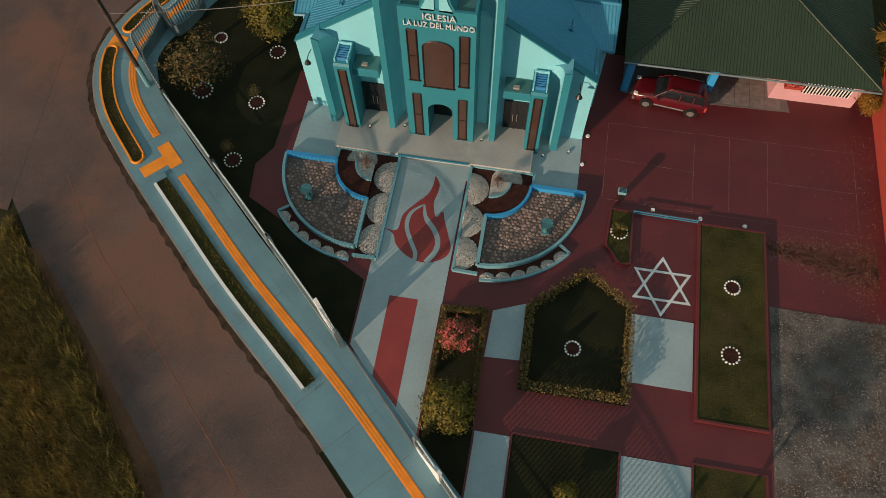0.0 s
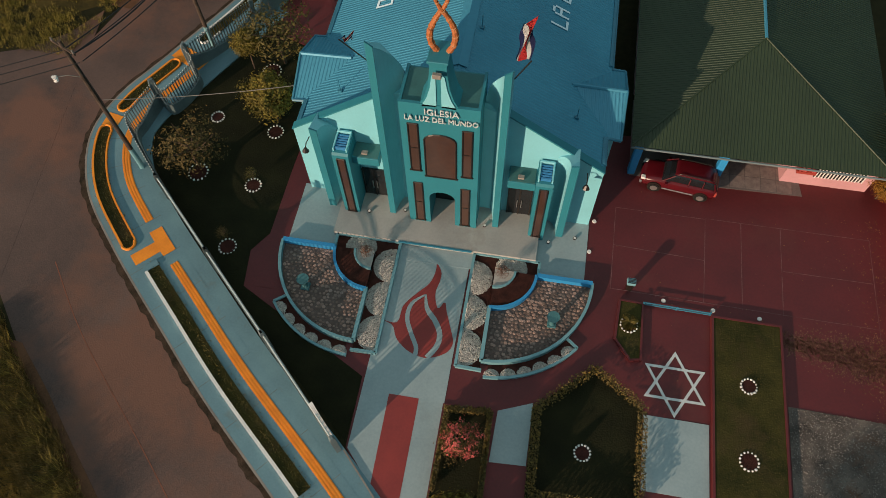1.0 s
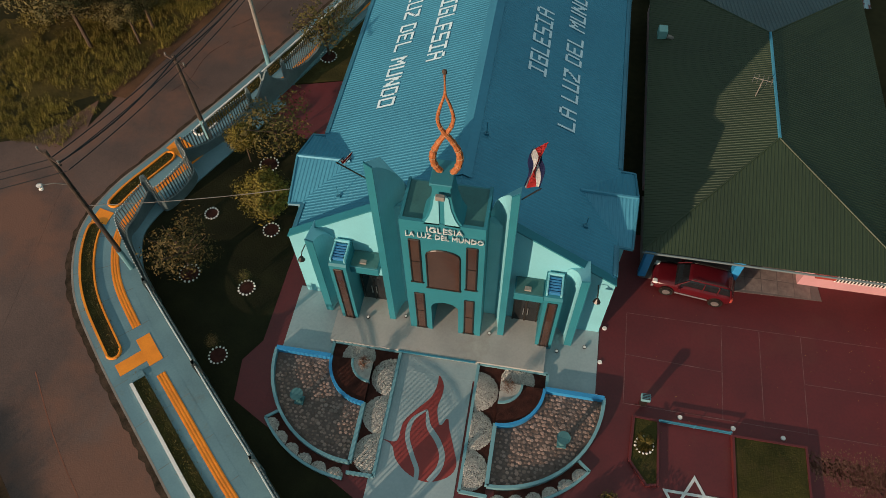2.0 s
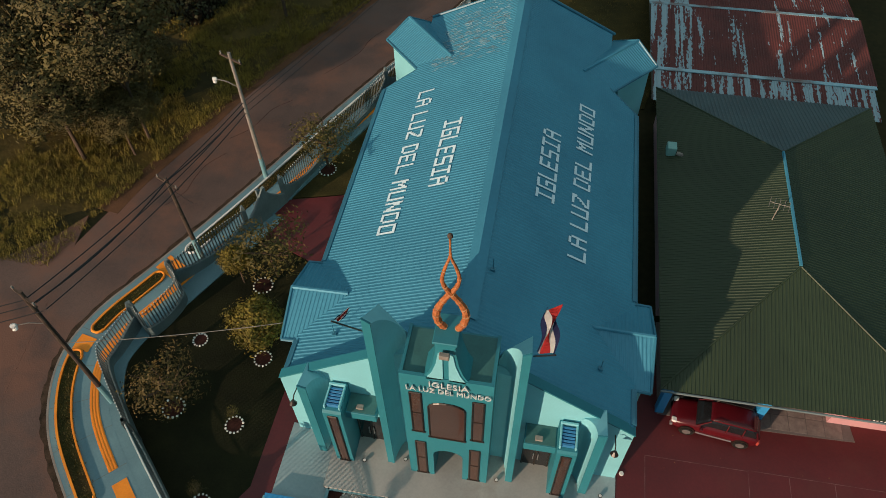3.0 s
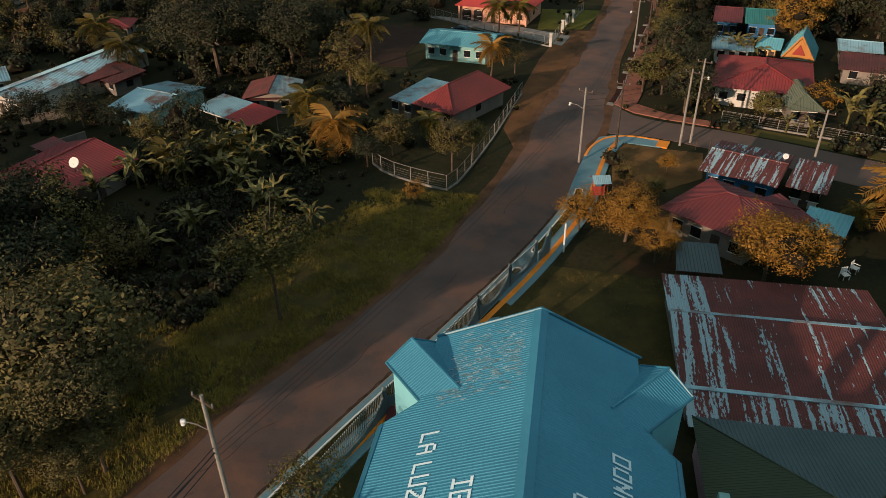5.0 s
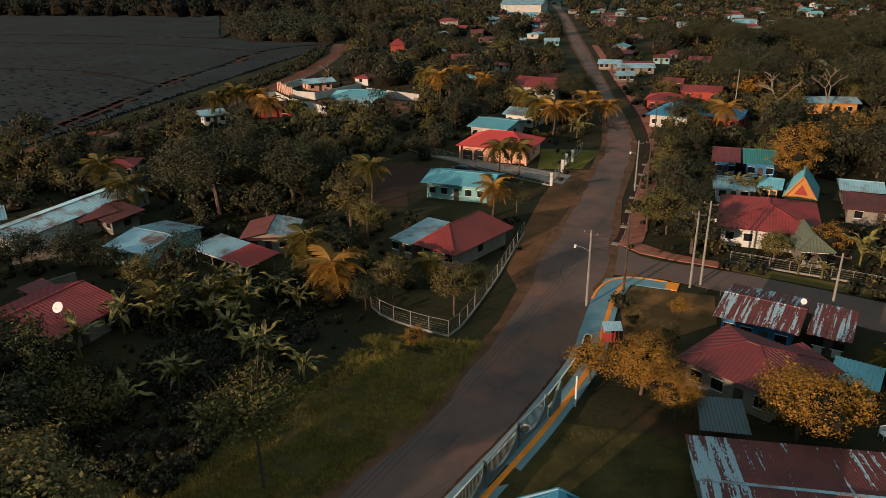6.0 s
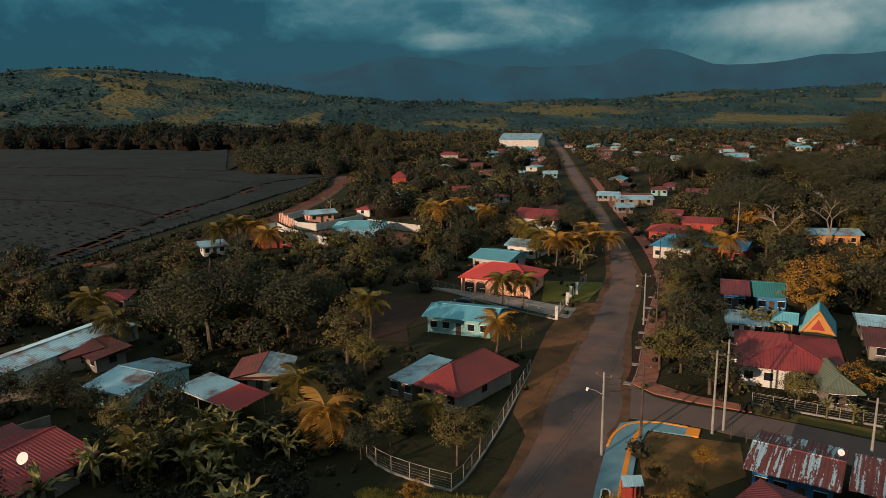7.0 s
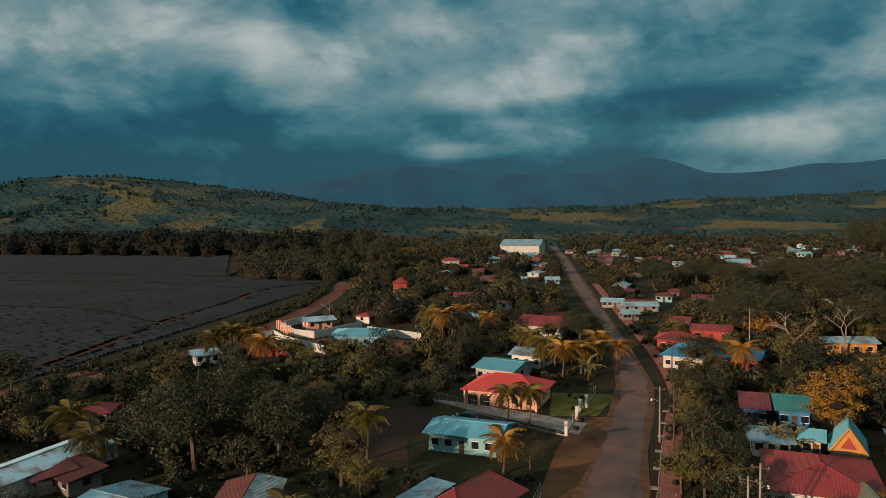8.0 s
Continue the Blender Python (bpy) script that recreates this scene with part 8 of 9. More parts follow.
def banana_leaf():
    bm = bmesh.new()
    rows = []
    for k in range(9):
        t = k / 8
        w = 0.088 * math.sin(math.pi * min(1, 0.06 + t * 0.97)) ** 0.6
        c = Vector((0.55 * t + 0.35 * t * t, 0, 0.95 * t - 0.75 * t * t))
        rows.append([bm.verts.new(c + Vector((0, -w, 0.05 * math.sin(k * 2)))), bm.verts.new(c - Vector((0, 0, 0.03))), bm.verts.new(c + Vector((0, w, 0.05 * math.sin(k * 2 + 1))))])
    for u, v in zip(rows, rows[1:]):
        for k in range(2):
            bm.faces.new((u[k], u[k + 1], v[k + 1], v[k]))
    me = bpy.data.meshes.new("leaf")
    bm.to_mesh(me)
    bm.free()
    me.materials.append(leaf_banana)
    return me


BANANA = banana_leaf()


def banana(x, y, s=2.6, count=11):
    s *= 1.2
    ob = thing("banana_plant", Matrix.Translation((x, y, gz(y))), "banana plant with broad pale leaves", "banana plant", "banana plants")
    part("stem", tube([(0, 0, 0), (0, 0, s * 0.75)], [0.16, 0.09], 7), leaf_banana, ob)
    q = random.Random(int(x * 13 + y * 7))
    for k in range(count):
        e = s * q.uniform(0.8, 1.15)
        link_mesh("leaf", BANANA, ob, pose(0, 0, s * q.uniform(0.5, 0.75), 0, q.uniform(-48, 15), k * 137.5 + q.uniform(-15, 15)) @ Matrix.Diagonal((e, e, e, 1)))
    return ob


# Garden trees and shrubs of the church.
tree(-17.0, 30.6, 1.9, 2.6, BUSH, "round bushy garden tree with yellow-green leaves", 1.6, "garden trees")
tree(-20.7, 26.2, 2.2, 2.4, GARDEN, "open-crowned olive garden tree", 1.7, "garden trees")
tree(-17.9, 35.6, 2.6, 2.9, GARDEN, "open-crowned olive garden tree by the fence", 2.0, "garden trees")
tree(-19.9, 34.8, 1.2, 2.4, BUSH, "small green garden tree", 1.1, "garden trees")
tree(-17.4, 45.6, 2.4, 2.8, GARDEN, "leafy garden tree by the fence", 1.8, "garden trees")
tree(-17.6, 21.6, 0.5, 0.7, SPARSE, "small sparse shrub in a stone ring", 0.5, "garden shrubs", "shrub")
tree(-17.2, 25.9, 0.5, 0.7, SPARSE, "small sparse shrub in a stone ring", 0.5, "garden shrubs", "shrub")
tree(4.4, 5.1, 0.7, 0.8, BUSH, "small yellow-green garden shrub", 0.6, "garden shrubs", "shrub")
tree(-1.9, 8.1, 1.6, 1.6, BUSH, "round green shrub in the planted bed", 1.3, "garden shrubs", "shrub")
FLOWERS = leaf_mesh("flowers", 5, 150, 9, 0.06, petal, "round", 0.2, 0.16)
bush = tree(-1.95, 11.9, 1.15, 1.3, FINE[0], "flowering bush covered in pink blossom", 0.9, "garden shrubs", "flowering_bush")
link_mesh("blossom", FLOWERS, bush, Matrix.Translation((0, 0, 1.35)) @ Matrix.Diagonal((1.22, 1.22, 1.0, 1)))
for x, y in ((-9.0, 21.6), (-1.2, 21.6)):
    tree(x, y, 0.55, 0.75, (SPARSE[0], leaf_mesh("crown", 17, 70, 14, 0.05, mat("brown_leaf", (0.17, 0.07, 0.035), (0.09, 0.04, 0.025), 0.8, 2, 8, 0.0, island=0.4))), "brown dry shrub among white pebbles", 0.45, "garden shrubs", "shrub", 0.3)
tree(20.2, 30.6, 0.9, 1.1, FINE[2], "yellow-leaved shrub at the wall", 0.8, "garden shrubs", "shrub")
palm(22.6, 33.2, 4.0, 3.6, True)
palm(6.05, 19.95, 0.2, 0.55, False, 30, 0.2)
tree(21.5, 13.0, 1.6, 2.0, FINE[2], "golden shrub beside the gravel", 1.4, "garden shrubs", "shrub")


def hedge(pts, w, h, seed, label):
    line = []
    for a, b in zip(pts, pts[1:] + pts[:1]):
        n = int(math.dist(a, b) / 0.12)
        line += [(a[0] + (b[0] - a[0]) * k / n, a[1] + (b[1] - a[1]) * k / n) for k in range(n)]
    g = np.random.default_rng(seed)
    m = len(line) * 34
    c = np.repeat(np.array(line), 34, axis=0)
    p = np.empty((m, 3))
    p[:, :2] = c + g.uniform(-w / 2, w / 2, (m, 2))
    p[:, 2] = h * g.uniform(0.15, 1.0, m) ** 0.6 + g.normal(size=m) * 0.04
    a = g.normal(size=(m, 3))
    a /= np.linalg.norm(a, axis=1)[:, None]
    b = np.cross(a, g.normal(size=(m, 3)))
    b /= np.linalg.norm(b, axis=1)[:, None]
    s = g.uniform(0.035, 0.075, m)[:, None]
    v = np.stack((p - a * s, p - b * s * 0.6, p + a * s, p + b * s * 0.6), axis=1)
    me = bpy.data.meshes.new("hedge_leaves")
    me.from_pydata(v.reshape(-1, 3).tolist(), [], np.arange(m * 4).reshape(-1, 4).tolist())
    me.materials.append(mat("hedge_leaf", (0.16, 0.105, 0.018), (0.07, 0.06, 0.014), 0.7, 0.8, 5, 0.0, island=0.5))
    t = thing("hedge", pose(0, 0, 0.05), label, "hedge", "clipped hedges")
    link_mesh("hedge_leaves", me, t)


hedge([(4.4, 17.0), (6.9, 15.3), (6.9, 10.2), (1.7, 10.1), (1.6, 14.4)], 0.5, 0.75, 1, "clipped yellow-green hedge round a five-sided lawn")
hedge([(-3.0, 13.7), (-0.75, 13.9), (-0.6, 8.0), (-0.7, 13.8), (-2.9, 13.6), (-3.0, 9.6), (-2.95, 13.6)], 0.26, 0.5, 2, "low clipped hedge round a planted bed")

# Trees by name: big ones across the road and beside the lane.
BIG = [(-34.8, 49.8, 5.6, 8.2, LUSH), (-33.2, 47.6, 2.7, 2.4, LUSH), (-37.0, 46.8, 3.0, 2.6, LUSH), (-37.6, 51.0, 3.2, 3.0, LUSH), (-34.4, 53.0, 2.4, 2.2, LUSH), (-31.6, 46.4, 3.0, 7.6, LUSH), (-35.4, 43.6, 3.6, 5.8, LUSH), (-31.9, 44.6, 2.2, 3.6, LUSH), (-39.5, 46.5, 4.2, 6.5, LUSH), (-39.5, 54.5, 4.0, 6.5, LUSH), (-44.2, 69.0, 3.6, 3.0, FINE[0]), (-37.6, 58.5, 1.8, 2.0, FINE[0]), (-46.5, 60.5, 4.6, 5.6, FINE[1]), (-52.0, 61.0, 4.8, 6.0, FINE[1]), (-57.5, 62.5, 4.8, 6.0, FINE[1]), (-63.0, 64.0, 4.4, 4.8, FINE[1]), (-42.5, 60.0, 3.2, 4.0, FINE[1]), (-49.5, 68.0, 4.0, 4.2, FINE[1]), (-52.0, 53.0, 5.0, 5.0, FINE[1]), (-26.8, 64.4, 4.3, 7.6, SPARSE_FLAT),
       (-2.0, 84.0, 2.6, 2.8, FINE[2]), (2.6, 82.5, 3.6, 3.6, GOLD_LUSH), (5.2, 79.0, 2.4, 3.0, GOLD_LUSH), (14.8, 77.4, 4.2, 4.0, GOLD_LUSH), (18.4, 78.6, 3.0, 3.6, FINE[2]), (8.0, 99.0, 1.3, 1.6, FINE[2]), (3.0, 95.5, 1.7, 1.5, FINE[0]), (6.0, 92.5, 1.6, 1.5, FINE[0]),
       (12.2, 119.0, 4.2, 4.2, TREES[0]), (9.6, 126.0, 3.2, 3.8, TREES[3]), (13.0, 130.0, 4.0, 4.5, TREES[0]), (22.3, 117.2, 2.7, 2.6, TREES[2]), (29.5, 119.5, 3.0, 2.8, TREES[6]), (-25.3, 99.0, 3.0, 3.4, FINE[0]), (-17.2, 95.8, 3.0, 4.2, FINE[0]), (-15.2, 99.5, 2.2, 3.4, FINE[0]), (-27.6, 95.6, 2.2, 2.6, FINE[1]), (-20.0, 88.0, 1.4, 1.4, TREES[6]), (-61.0, 126.0, 10.0, 9.0, GREAT), (-50.0, 131.0, 9.0, 8.0, GREAT), (-37.5, 122.0, 4.5, 5.5, TREES[3]), (-33.5, 118.0, 3.2, 4.0, TREES[2]),
       (-4.6, 229.0, 6.8, 6.0, GREAT), (43.0, 237.0, 11.0, 10.5, GREAT), (31.0, 369.0, 10.0, 8.0, GREAT), (49.0, 370.0, 10.0, 9.0, GREAT), (60.0, 349.0, 11.0, 9.0, GREAT), (93.0, 352.0, 12.0, 10.0, GREAT), (76.0, 255.0, 8.0, 6.0, GREAT), (40.0, 268.0, 6.0, 5.0, GREAT), (92.0, 397.0, 11.0, 8.0, GREAT), (150.0, 430.0, 17.0, 20.0, GREAT), (172.0, 500.0, 18.0, 22.0, GREAT), (-54.6, 71.0, 5.2, 5.6, FINE[1]), (-54.4, 93.2, 2.5, 4.6, FINE[0]), (-70.0, 102.0, 3.8, 3.2, FINE[1]), (-76.5, 100.0, 3.6, 3.4, FINE[1]), (-63.5, 100.5, 2.6, 2.6, FINE[1]), (33.0, 150.0, 4.5, 6.0, TREES[6]), (37.0, 161.0, 5.5, 6.0, TREES[6]), (21.0, 200.0, 5.0, 5.0, TREES[0]), (-13.0, 133.0, 3.0, 3.2, SPARSE), (60.0, 165.0, 9.0, 7.0, GREAT), (48.0, 176.0, 6.0, 5.0, TREES[0]), (86.0, 300.0, 13.0, 11.0, GREAT), (110.0, 330.0, 14.0, 12.0, GREAT), (95.0, 262.0, 10.0, 9.0, GREAT), (74.0, 235.0, 12, 10, GREAT), (28.5, 204, 4, 4.5, TREES[2]), (12, 150, 3.5, 4, TREES[2]), (17, 146, 3.5, 4.2, TREES[0]), (13.5, 160, 3.0, 4, TREES[3]), (18.5, 168, 4.0, 4.5, TREES[0])]
for x, y, rr, h, kind in BIG:
    words = "golden-leaved tree" if kind in (FINE[2], TREES[6], GOLD_LUSH) else "large dark leafy tree" if rr > 6 else "thin-crowned tree on a bare trunk" if kind in (SPARSE, SPARSE_FLAT) else "leafy olive-green tree"
    tree(x, y, rr, h, kind, words + (" across the road" if x < -26 else " in the village"), rr * 0.78)
for x, y, h, rr, gold in ((-32.3, 98.0, 4.5, 4.6, True), (-18.0, 152.7, 6, 3.6, False), (-14.3, 153.2, 6, 3.6, False), (-0.9, 206.8, 6, 4, True), (-37.3, 133.3, 7, 4.2, False), (-16.6, 130.4, 5, 3.4, True), (-42.7, 226.5, 8, 4.5, True), (-37.5, 103.5, 5.5, 3.8, False), (-5.0, 193, 6, 4, True), (-9.0, 190, 6.5, 4, True), (-13, 194, 7, 4, False), (-2.5, 198, 5, 4, True), (-17, 203, 7, 4, False), (-48, 232, 8, 4.4, False), (-38, 236, 8, 4.4, True), (29.5, 87.0, 5.5, 5.0, True), (-78, 187, 7, 4.6, True), (-90.6, 196.0, 8, 4.8, False), (-86.3, 197.5, 7, 4.6, True), (-94, 193, 6.5, 4.4, False), (33, 92, 3, 3.4, False), (-21.5, 104.0, 3.0, 2.6, False), (30, 196, 6, 4.5, True), (-76, 124, 5, 4.5, False), (-85, 131, 6, 4.5, False), (26, 89, 2.0, 2.2, False), (-44, 92, 3, 3.5, False), (-50, 90, 3, 3.2, False), (-30, 231, 7, 4, True), (3.5, 202, 5, 4, True), (-165, 560, 12, 6, True)):
    palm(x, y, h, rr, gold)
for x, y, s in ((-50.5, 89.5, 2.8), (-47.5, 88.0, 2.6), (-45.0, 91.0, 3.0), (-42.5, 95.0, 2.8), (-51.3, 95.5, 2.6), (-46.0, 96.5, 2.8), (-49.0, 92.5, 3.0), (-40.0, 91.0, 2.8), (-38.0, 95.0, 2.6), (-43.0, 87.5, 2.8), (-39.5, 85.0, 2.6), (-52.5, 86.0, 3.2), (-54.0, 80.5, 3.0), (-33.8, 81.4, 2.8), (-34.9, 80.4, 3.0), (-32.8, 80.2, 2.6), (-29.3, 79.8, 2.2), (-40.1, 75.8, 2.6), (-41.3, 76.8, 2.4), (-34.5, 70.0, 1.9), (-38.5, 103.0, 3.0), (-36.5, 101.0, 2.6), (-42.0, 93.0, 2.6), (-46.0, 94.0, 2.4), (-52.0, 92.0, 2.6), (-43.0, 72.0, 2.4), (32.5, 116.0, 3.2), (34.0, 113.5, 2.8), (-3.5, 187, 3.4), (-73, 170, 3.2), (-77, 172, 3.4), (-70, 174, 3.2), (-96, 165, 3.4), (-93, 168, 3.2), (-80, 166, 3.2), (23, 146, 2.8), (25.5, 144, 2.6), (-35, 93, 2.4), (-40, 88, 2.4), (-47, 87, 2.6), (27.0, 112.5, 1.6), (24.5, 113.6, 1.5)):
    banana(x, y, s)

def bare_tree(x, y, high, seed, label, spread=0.5):
    """A leafless tree: limbs that fork four times."""
    q = random.Random(seed)
    bm = bmesh.new()

    def limb(p, d, length, radius, left):
        mid = p + d * length * 0.5 + Vector((q.uniform(-1, 1), q.uniform(-1, 1), 0)) * length * 0.06
        end = p + d * length
        add_tube(bm, [p, mid, end], [radius, radius * 0.85, radius * 0.65], 6 if left > 2 else 4)
        for _ in range(q.choice((2, 3)) if left else 0):
            a = q.uniform(0, 6.283)
            turn = Vector((math.cos(a), math.sin(a), q.uniform(-0.5, 0.25))) * spread * q.uniform(0.8, 1.6)
            limb(end, (d + turn).normalized(), length * q.uniform(0.55, 0.85), radius * 0.58, left - 1)

    limb(Vector((0, 0, -0.2)), Vector((0.05, 0.03, 1)).normalized(), high * 0.34, high * 0.026, 4)
    ob = thing("bare_tree", pose(x, y, gz(y)), label, "tree", "bare trees")
    part("trunk", bm, pale_bark, ob)


pale_bark = mat("pale_bark", (0.30, 0.24, 0.19), (0.17, 0.13, 0.10), 0.95, 2, 12, 0.4)
bare_tree(46.0, 216.0, 13.5, 3, "leafless pale-barked tree in front of dark crowns", 0.7)
bare_tree(58.4, 218.5, 13.0, 8, "tall thin leafless tree before the orange house", 0.5)
bare_tree(-91.3, 271.0, 7.0, 5, "leafless tree beside the dirt road", 0.7)

# Village trees between the houses.
centres = [((o.matrix_basis @ Vector((0, 5, 0))).xy, 5.0) for o in scene.objects if o.parent is None and o.get("category") in ("house", "shelter")]
centres = [(c, 5.9 if c.y < 225 else 5.0) for c, q in centres]
homes = list(centres)
# The sides of the nearer houses that face the open ground stay clear of trees.
centres += [(c + (Vector((-2, 30)) - c).normalized() * 7.5, 4.0) for c, q in list(centres) if c.y < 150  or 205 < c.y < 240 and c.x < -40]
centres += [(Vector(p), 9.0) for p in ((66, 452), (70, 470), (60, 478), (84, 450), (100, 490), (-104, 220), (-103, 245), (-103, 262), (-104, 280), (-107, 300), (-110, 320), (-114, 340), (-118, 360), (-106, 205))]
centres += [(Vector((13, 63)), 11.5), (Vector((13, 42)), 14)]


def free(x, y, m):
    """Whether a plant of radius m stands clear of roads, houses, field and the church's ground."""
    if y < 60 or (-27 - m < x < 22 and y < 100) or (x > -31 - m and x < 22 and y < 78):
        return False
    rx = road_x(y)
    if abs(x - rx) < 5.2 + m or (y < 190 and rx - 15 < x < rx):
        return False
    if x > rx - 2 and x < 140 and abs((y - 112.5) + 0.44 * (x - 5)) < 5 + m:
        return False
    if y > 157 and x < np.interp(y, [157, 381, 408, 600, 640], [-112, -112, -190, -290, -700]) + m:
        return False
    if y < 92 and x > -56 + (y - 60) * 0.1 and not x < -44 or y < 64 and x > -36:
        return False
    if -45 < x < -8 and 126 < y < 182 and not (-45 < x < -33 and y > 164):
        return False
    if -100 < x < -46 and 203 < y < 256 or -96 < x < -70 and 102 < y < 130 or -69 < x < -56 and 94 < y < 112:
        return False
    if -46 < x < -30 and 133 < y < 160 or -12 < x < 3 and 160 < y < 177 or (3 < x < 13 and 93 < y < 108):
        return False
    return all((x - h.x) ** 2 + (y - h.y) ** 2 > (q + m * 0.75) ** 2 for h, q in centres)


r = random.Random(77)
placed = []
tries = 0
while len(placed) < 225 and tries < 20000:
    tries += 1
    y = 62 + 190 * r.random() ** 1.3
    x = r.uniform(-34 - y * 0.6, 32 + y * 0.5)
    size = r.uniform(2.0, 4.8)
    if free(x, y, size) and all((x - a) ** 2 + (y - b) ** 2 > (0.62 * (size + s)) ** 2 for a, b, s in placed):
        placed.append((x, y, size))
for x, y, size in placed:
    k = r.choice((0, 0, 1, 1, 2, 2, 3, 4, 4, 5, 6 if x > 0 else 0))
    tree(x, y, size, size * r.uniform(0.9, 1.4), (TREES if y < 118 else FARTREES)[k], ("golden-leaved" if k == 6 else "dark leafy" if k in (0, 1, 4) else "olive-green") + " tree between village houses", size * r.uniform(0.75, 1.05))


def woods(name, count, place, size, material, seed, label, leaves=26, leaf=0.42, level=1, heart=None):
    """Woods and thickets: rough crowns, each a lumpy heart under loose leaves, in one mesh."""
    g = np.random.default_rng(seed)
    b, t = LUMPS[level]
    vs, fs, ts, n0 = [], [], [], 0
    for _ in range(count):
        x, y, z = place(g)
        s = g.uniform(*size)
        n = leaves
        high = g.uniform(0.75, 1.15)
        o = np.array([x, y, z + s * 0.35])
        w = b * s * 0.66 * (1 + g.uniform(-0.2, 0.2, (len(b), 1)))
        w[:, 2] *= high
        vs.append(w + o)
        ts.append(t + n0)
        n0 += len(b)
        d = g.normal(size=(n, 3))
        d /= np.linalg.norm(d, axis=1)[:, None]
        d[:, 2] = np.abs(d[:, 2])
        p = d * s * g.uniform(0.62, 1.02, n)[:, None] * np.array([1, 1, high]) + o
        out = d + 0.4 * g.normal(size=(n, 3))
        a = np.cross(out, g.normal(size=(n, 3)))
        a /= np.linalg.norm(a, axis=1)[:, None] + 1e-6
        c = np.cross(out, a)
        c /= np.linalg.norm(c, axis=1)[:, None] + 1e-6
        e = s * leaf * g.uniform(0.7, 1.3, n)[:, None]
        vs.append(np.stack((p - a * e, p - c * e * 0.7, p + a * e, p + c * e * 0.7), axis=1).reshape(-1, 3))
        fs.append(np.arange(n * 4).reshape(-1, 4) + n0)
        n0 += n * 4
    me = bpy.data.meshes.new(name)
    me.from_pydata(np.concatenate(vs).tolist(), [], np.concatenate(fs).tolist() + np.concatenate(ts).tolist())
    me.materials.append(material)
    # Hearts without a leaf colour of their own get the painted inner shade.
    me.materials.append(heart or crown_shade)
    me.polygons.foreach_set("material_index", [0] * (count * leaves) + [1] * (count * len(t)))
    return tagged(link_mesh(name, me), label, "woods", kind="stuff")


def belt(g):
    t = g.uniform(0, 1)
    x = -640 + 440 * t + g.normal() * 6
    return x, 610 + 165 * g.random() - 40 * t, -1.4 + 6 * g.random() ** 3


def village(g, m=1.6):
    while True:
        y = 62 + 230 * g.random() ** 1.1
        x = g.uniform(-36 - y * 0.62, 34 + y * 0.55)
        if free(x, y, m):
            return x, y, gz(y)


def village_wide(g):
    return village(g, 4.2)


def plain(g, y0=430.0, y1=900.0):
    while True:
        y = y0 + (y1 - y0) * g.random() ** 0.9
        x = g.uniform(-0.42 * y, 0.75 * y)
        if free(x, y, 4.5):
            return x, y, -1.4


def plain_near(g):
    return plain(g, 232.0, 440.0)


def field_corner(g):
    while True:
        y = 390 + 230 * g.random() ** 1.3
        x = g.uniform(np.interp(y, [390, 408, 600, 620], [-175, -194, -288, -300]) + 3, -0.36 * y + 12)
        if (x + 122) ** 2 + (y - 380) ** 2 > 150:
            return x, y, -1.4


def field_strip(g):
    y = g.uniform(178, 368)
    return np.interp(y, [178, 237, 297, 340, 368], [-118, -108, -109, -117, -125]) - 9 * g.random() ** 1.5, y, -1.4


def far_hills(g):
    while True:
        y = g.uniform(680, 2100)
        x = g.uniform(-1.02 * y, 0.8 * y)
        n = noise.fractal(Vector((x / 160, y / 160, 9.1)), 1.0, 2.0, 3)
        if n > -0.16 and math.hypot(x, y - 30) > 690:
            return x, y, gz(y) + hills(x, y) - 3


# Dark and olive leaves stand for shaded and sunlit growth, light within the colour.
woods("thicket", 950, village, (0.7, 1.9), leaf_dark, 13, "dark undergrowth between the houses", 46, 0.14)
woods("thicket", 700, village, (0.6, 1.6), leaf_olive, 14, "sunlit shrubs between the houses", 46, 0.14)
def garden(g):
    while True:
        x, y = g.uniform(-52, -31), g.uniform(60, 92)
        if x < -33 - (66 - y) * 0.1 and not (-57 < x < -47 and 76 < y < 93) and (x + 34) ** 2 + (y - 81) ** 2 > 6:
            return x, y, gz(y)


def scrub(g):
    """Low growth on open ground, also close to the houses."""
    while True:
        y = 64 + 190 * g.random() ** 1.2
        x = g.uniform(-34 - y * 0.6, 32 + y * 0.5)
        rx = road_x(y)
        if abs(x - rx) < 7.5 or -27 < x < 23 and y < 112 or x > -32 and y < 84 or (x > rx and abs((y - 112.5) + 0.44 * (x - 5)) < 7):
            continue
        if y > 157 and x < -112 or -46 < x < -8 and 130 < y < 180 or -56 < x < -30 and y < 70:
            continue
        if all((x - h.x) ** 2 + (y - h.y) ** 2 > 25 for h, q in homes):
            return x, y, gz(y)


woods("thicket", 1700, scrub, (0.3, 0.95), leaf_dark, 51, "low weeds and bushes on open ground", 26, 0.2)
woods("thicket", 700, scrub, (0.25, 0.7), leaf_olive, 52, "sunlit weeds on open ground", 26, 0.2)
woods("thicket", 330, garden, (0.4, 1.5), leaf_dark, 17, "dark undergrowth below the trees", 46, 0.14)
woods("woods", 260, village_wide, (2.2, 4.6), leaf_dark, 15, "dark trees between the houses", 170, 0.085)
woods("woods", 620, belt, (4, 15), mat("leaf_belt", (0.014, 0.019, 0.014), (0.007, 0.011, 0.009), 0.9, 0.02, 0.3, 0.0, island=0.3), 3, "dark belt of woods behind the field", 90, 0.10)
woods("woods", 480, plain_near, (1.4, 3.6), leaf_dark, 4, "gardens behind the village", 80, 0.10)
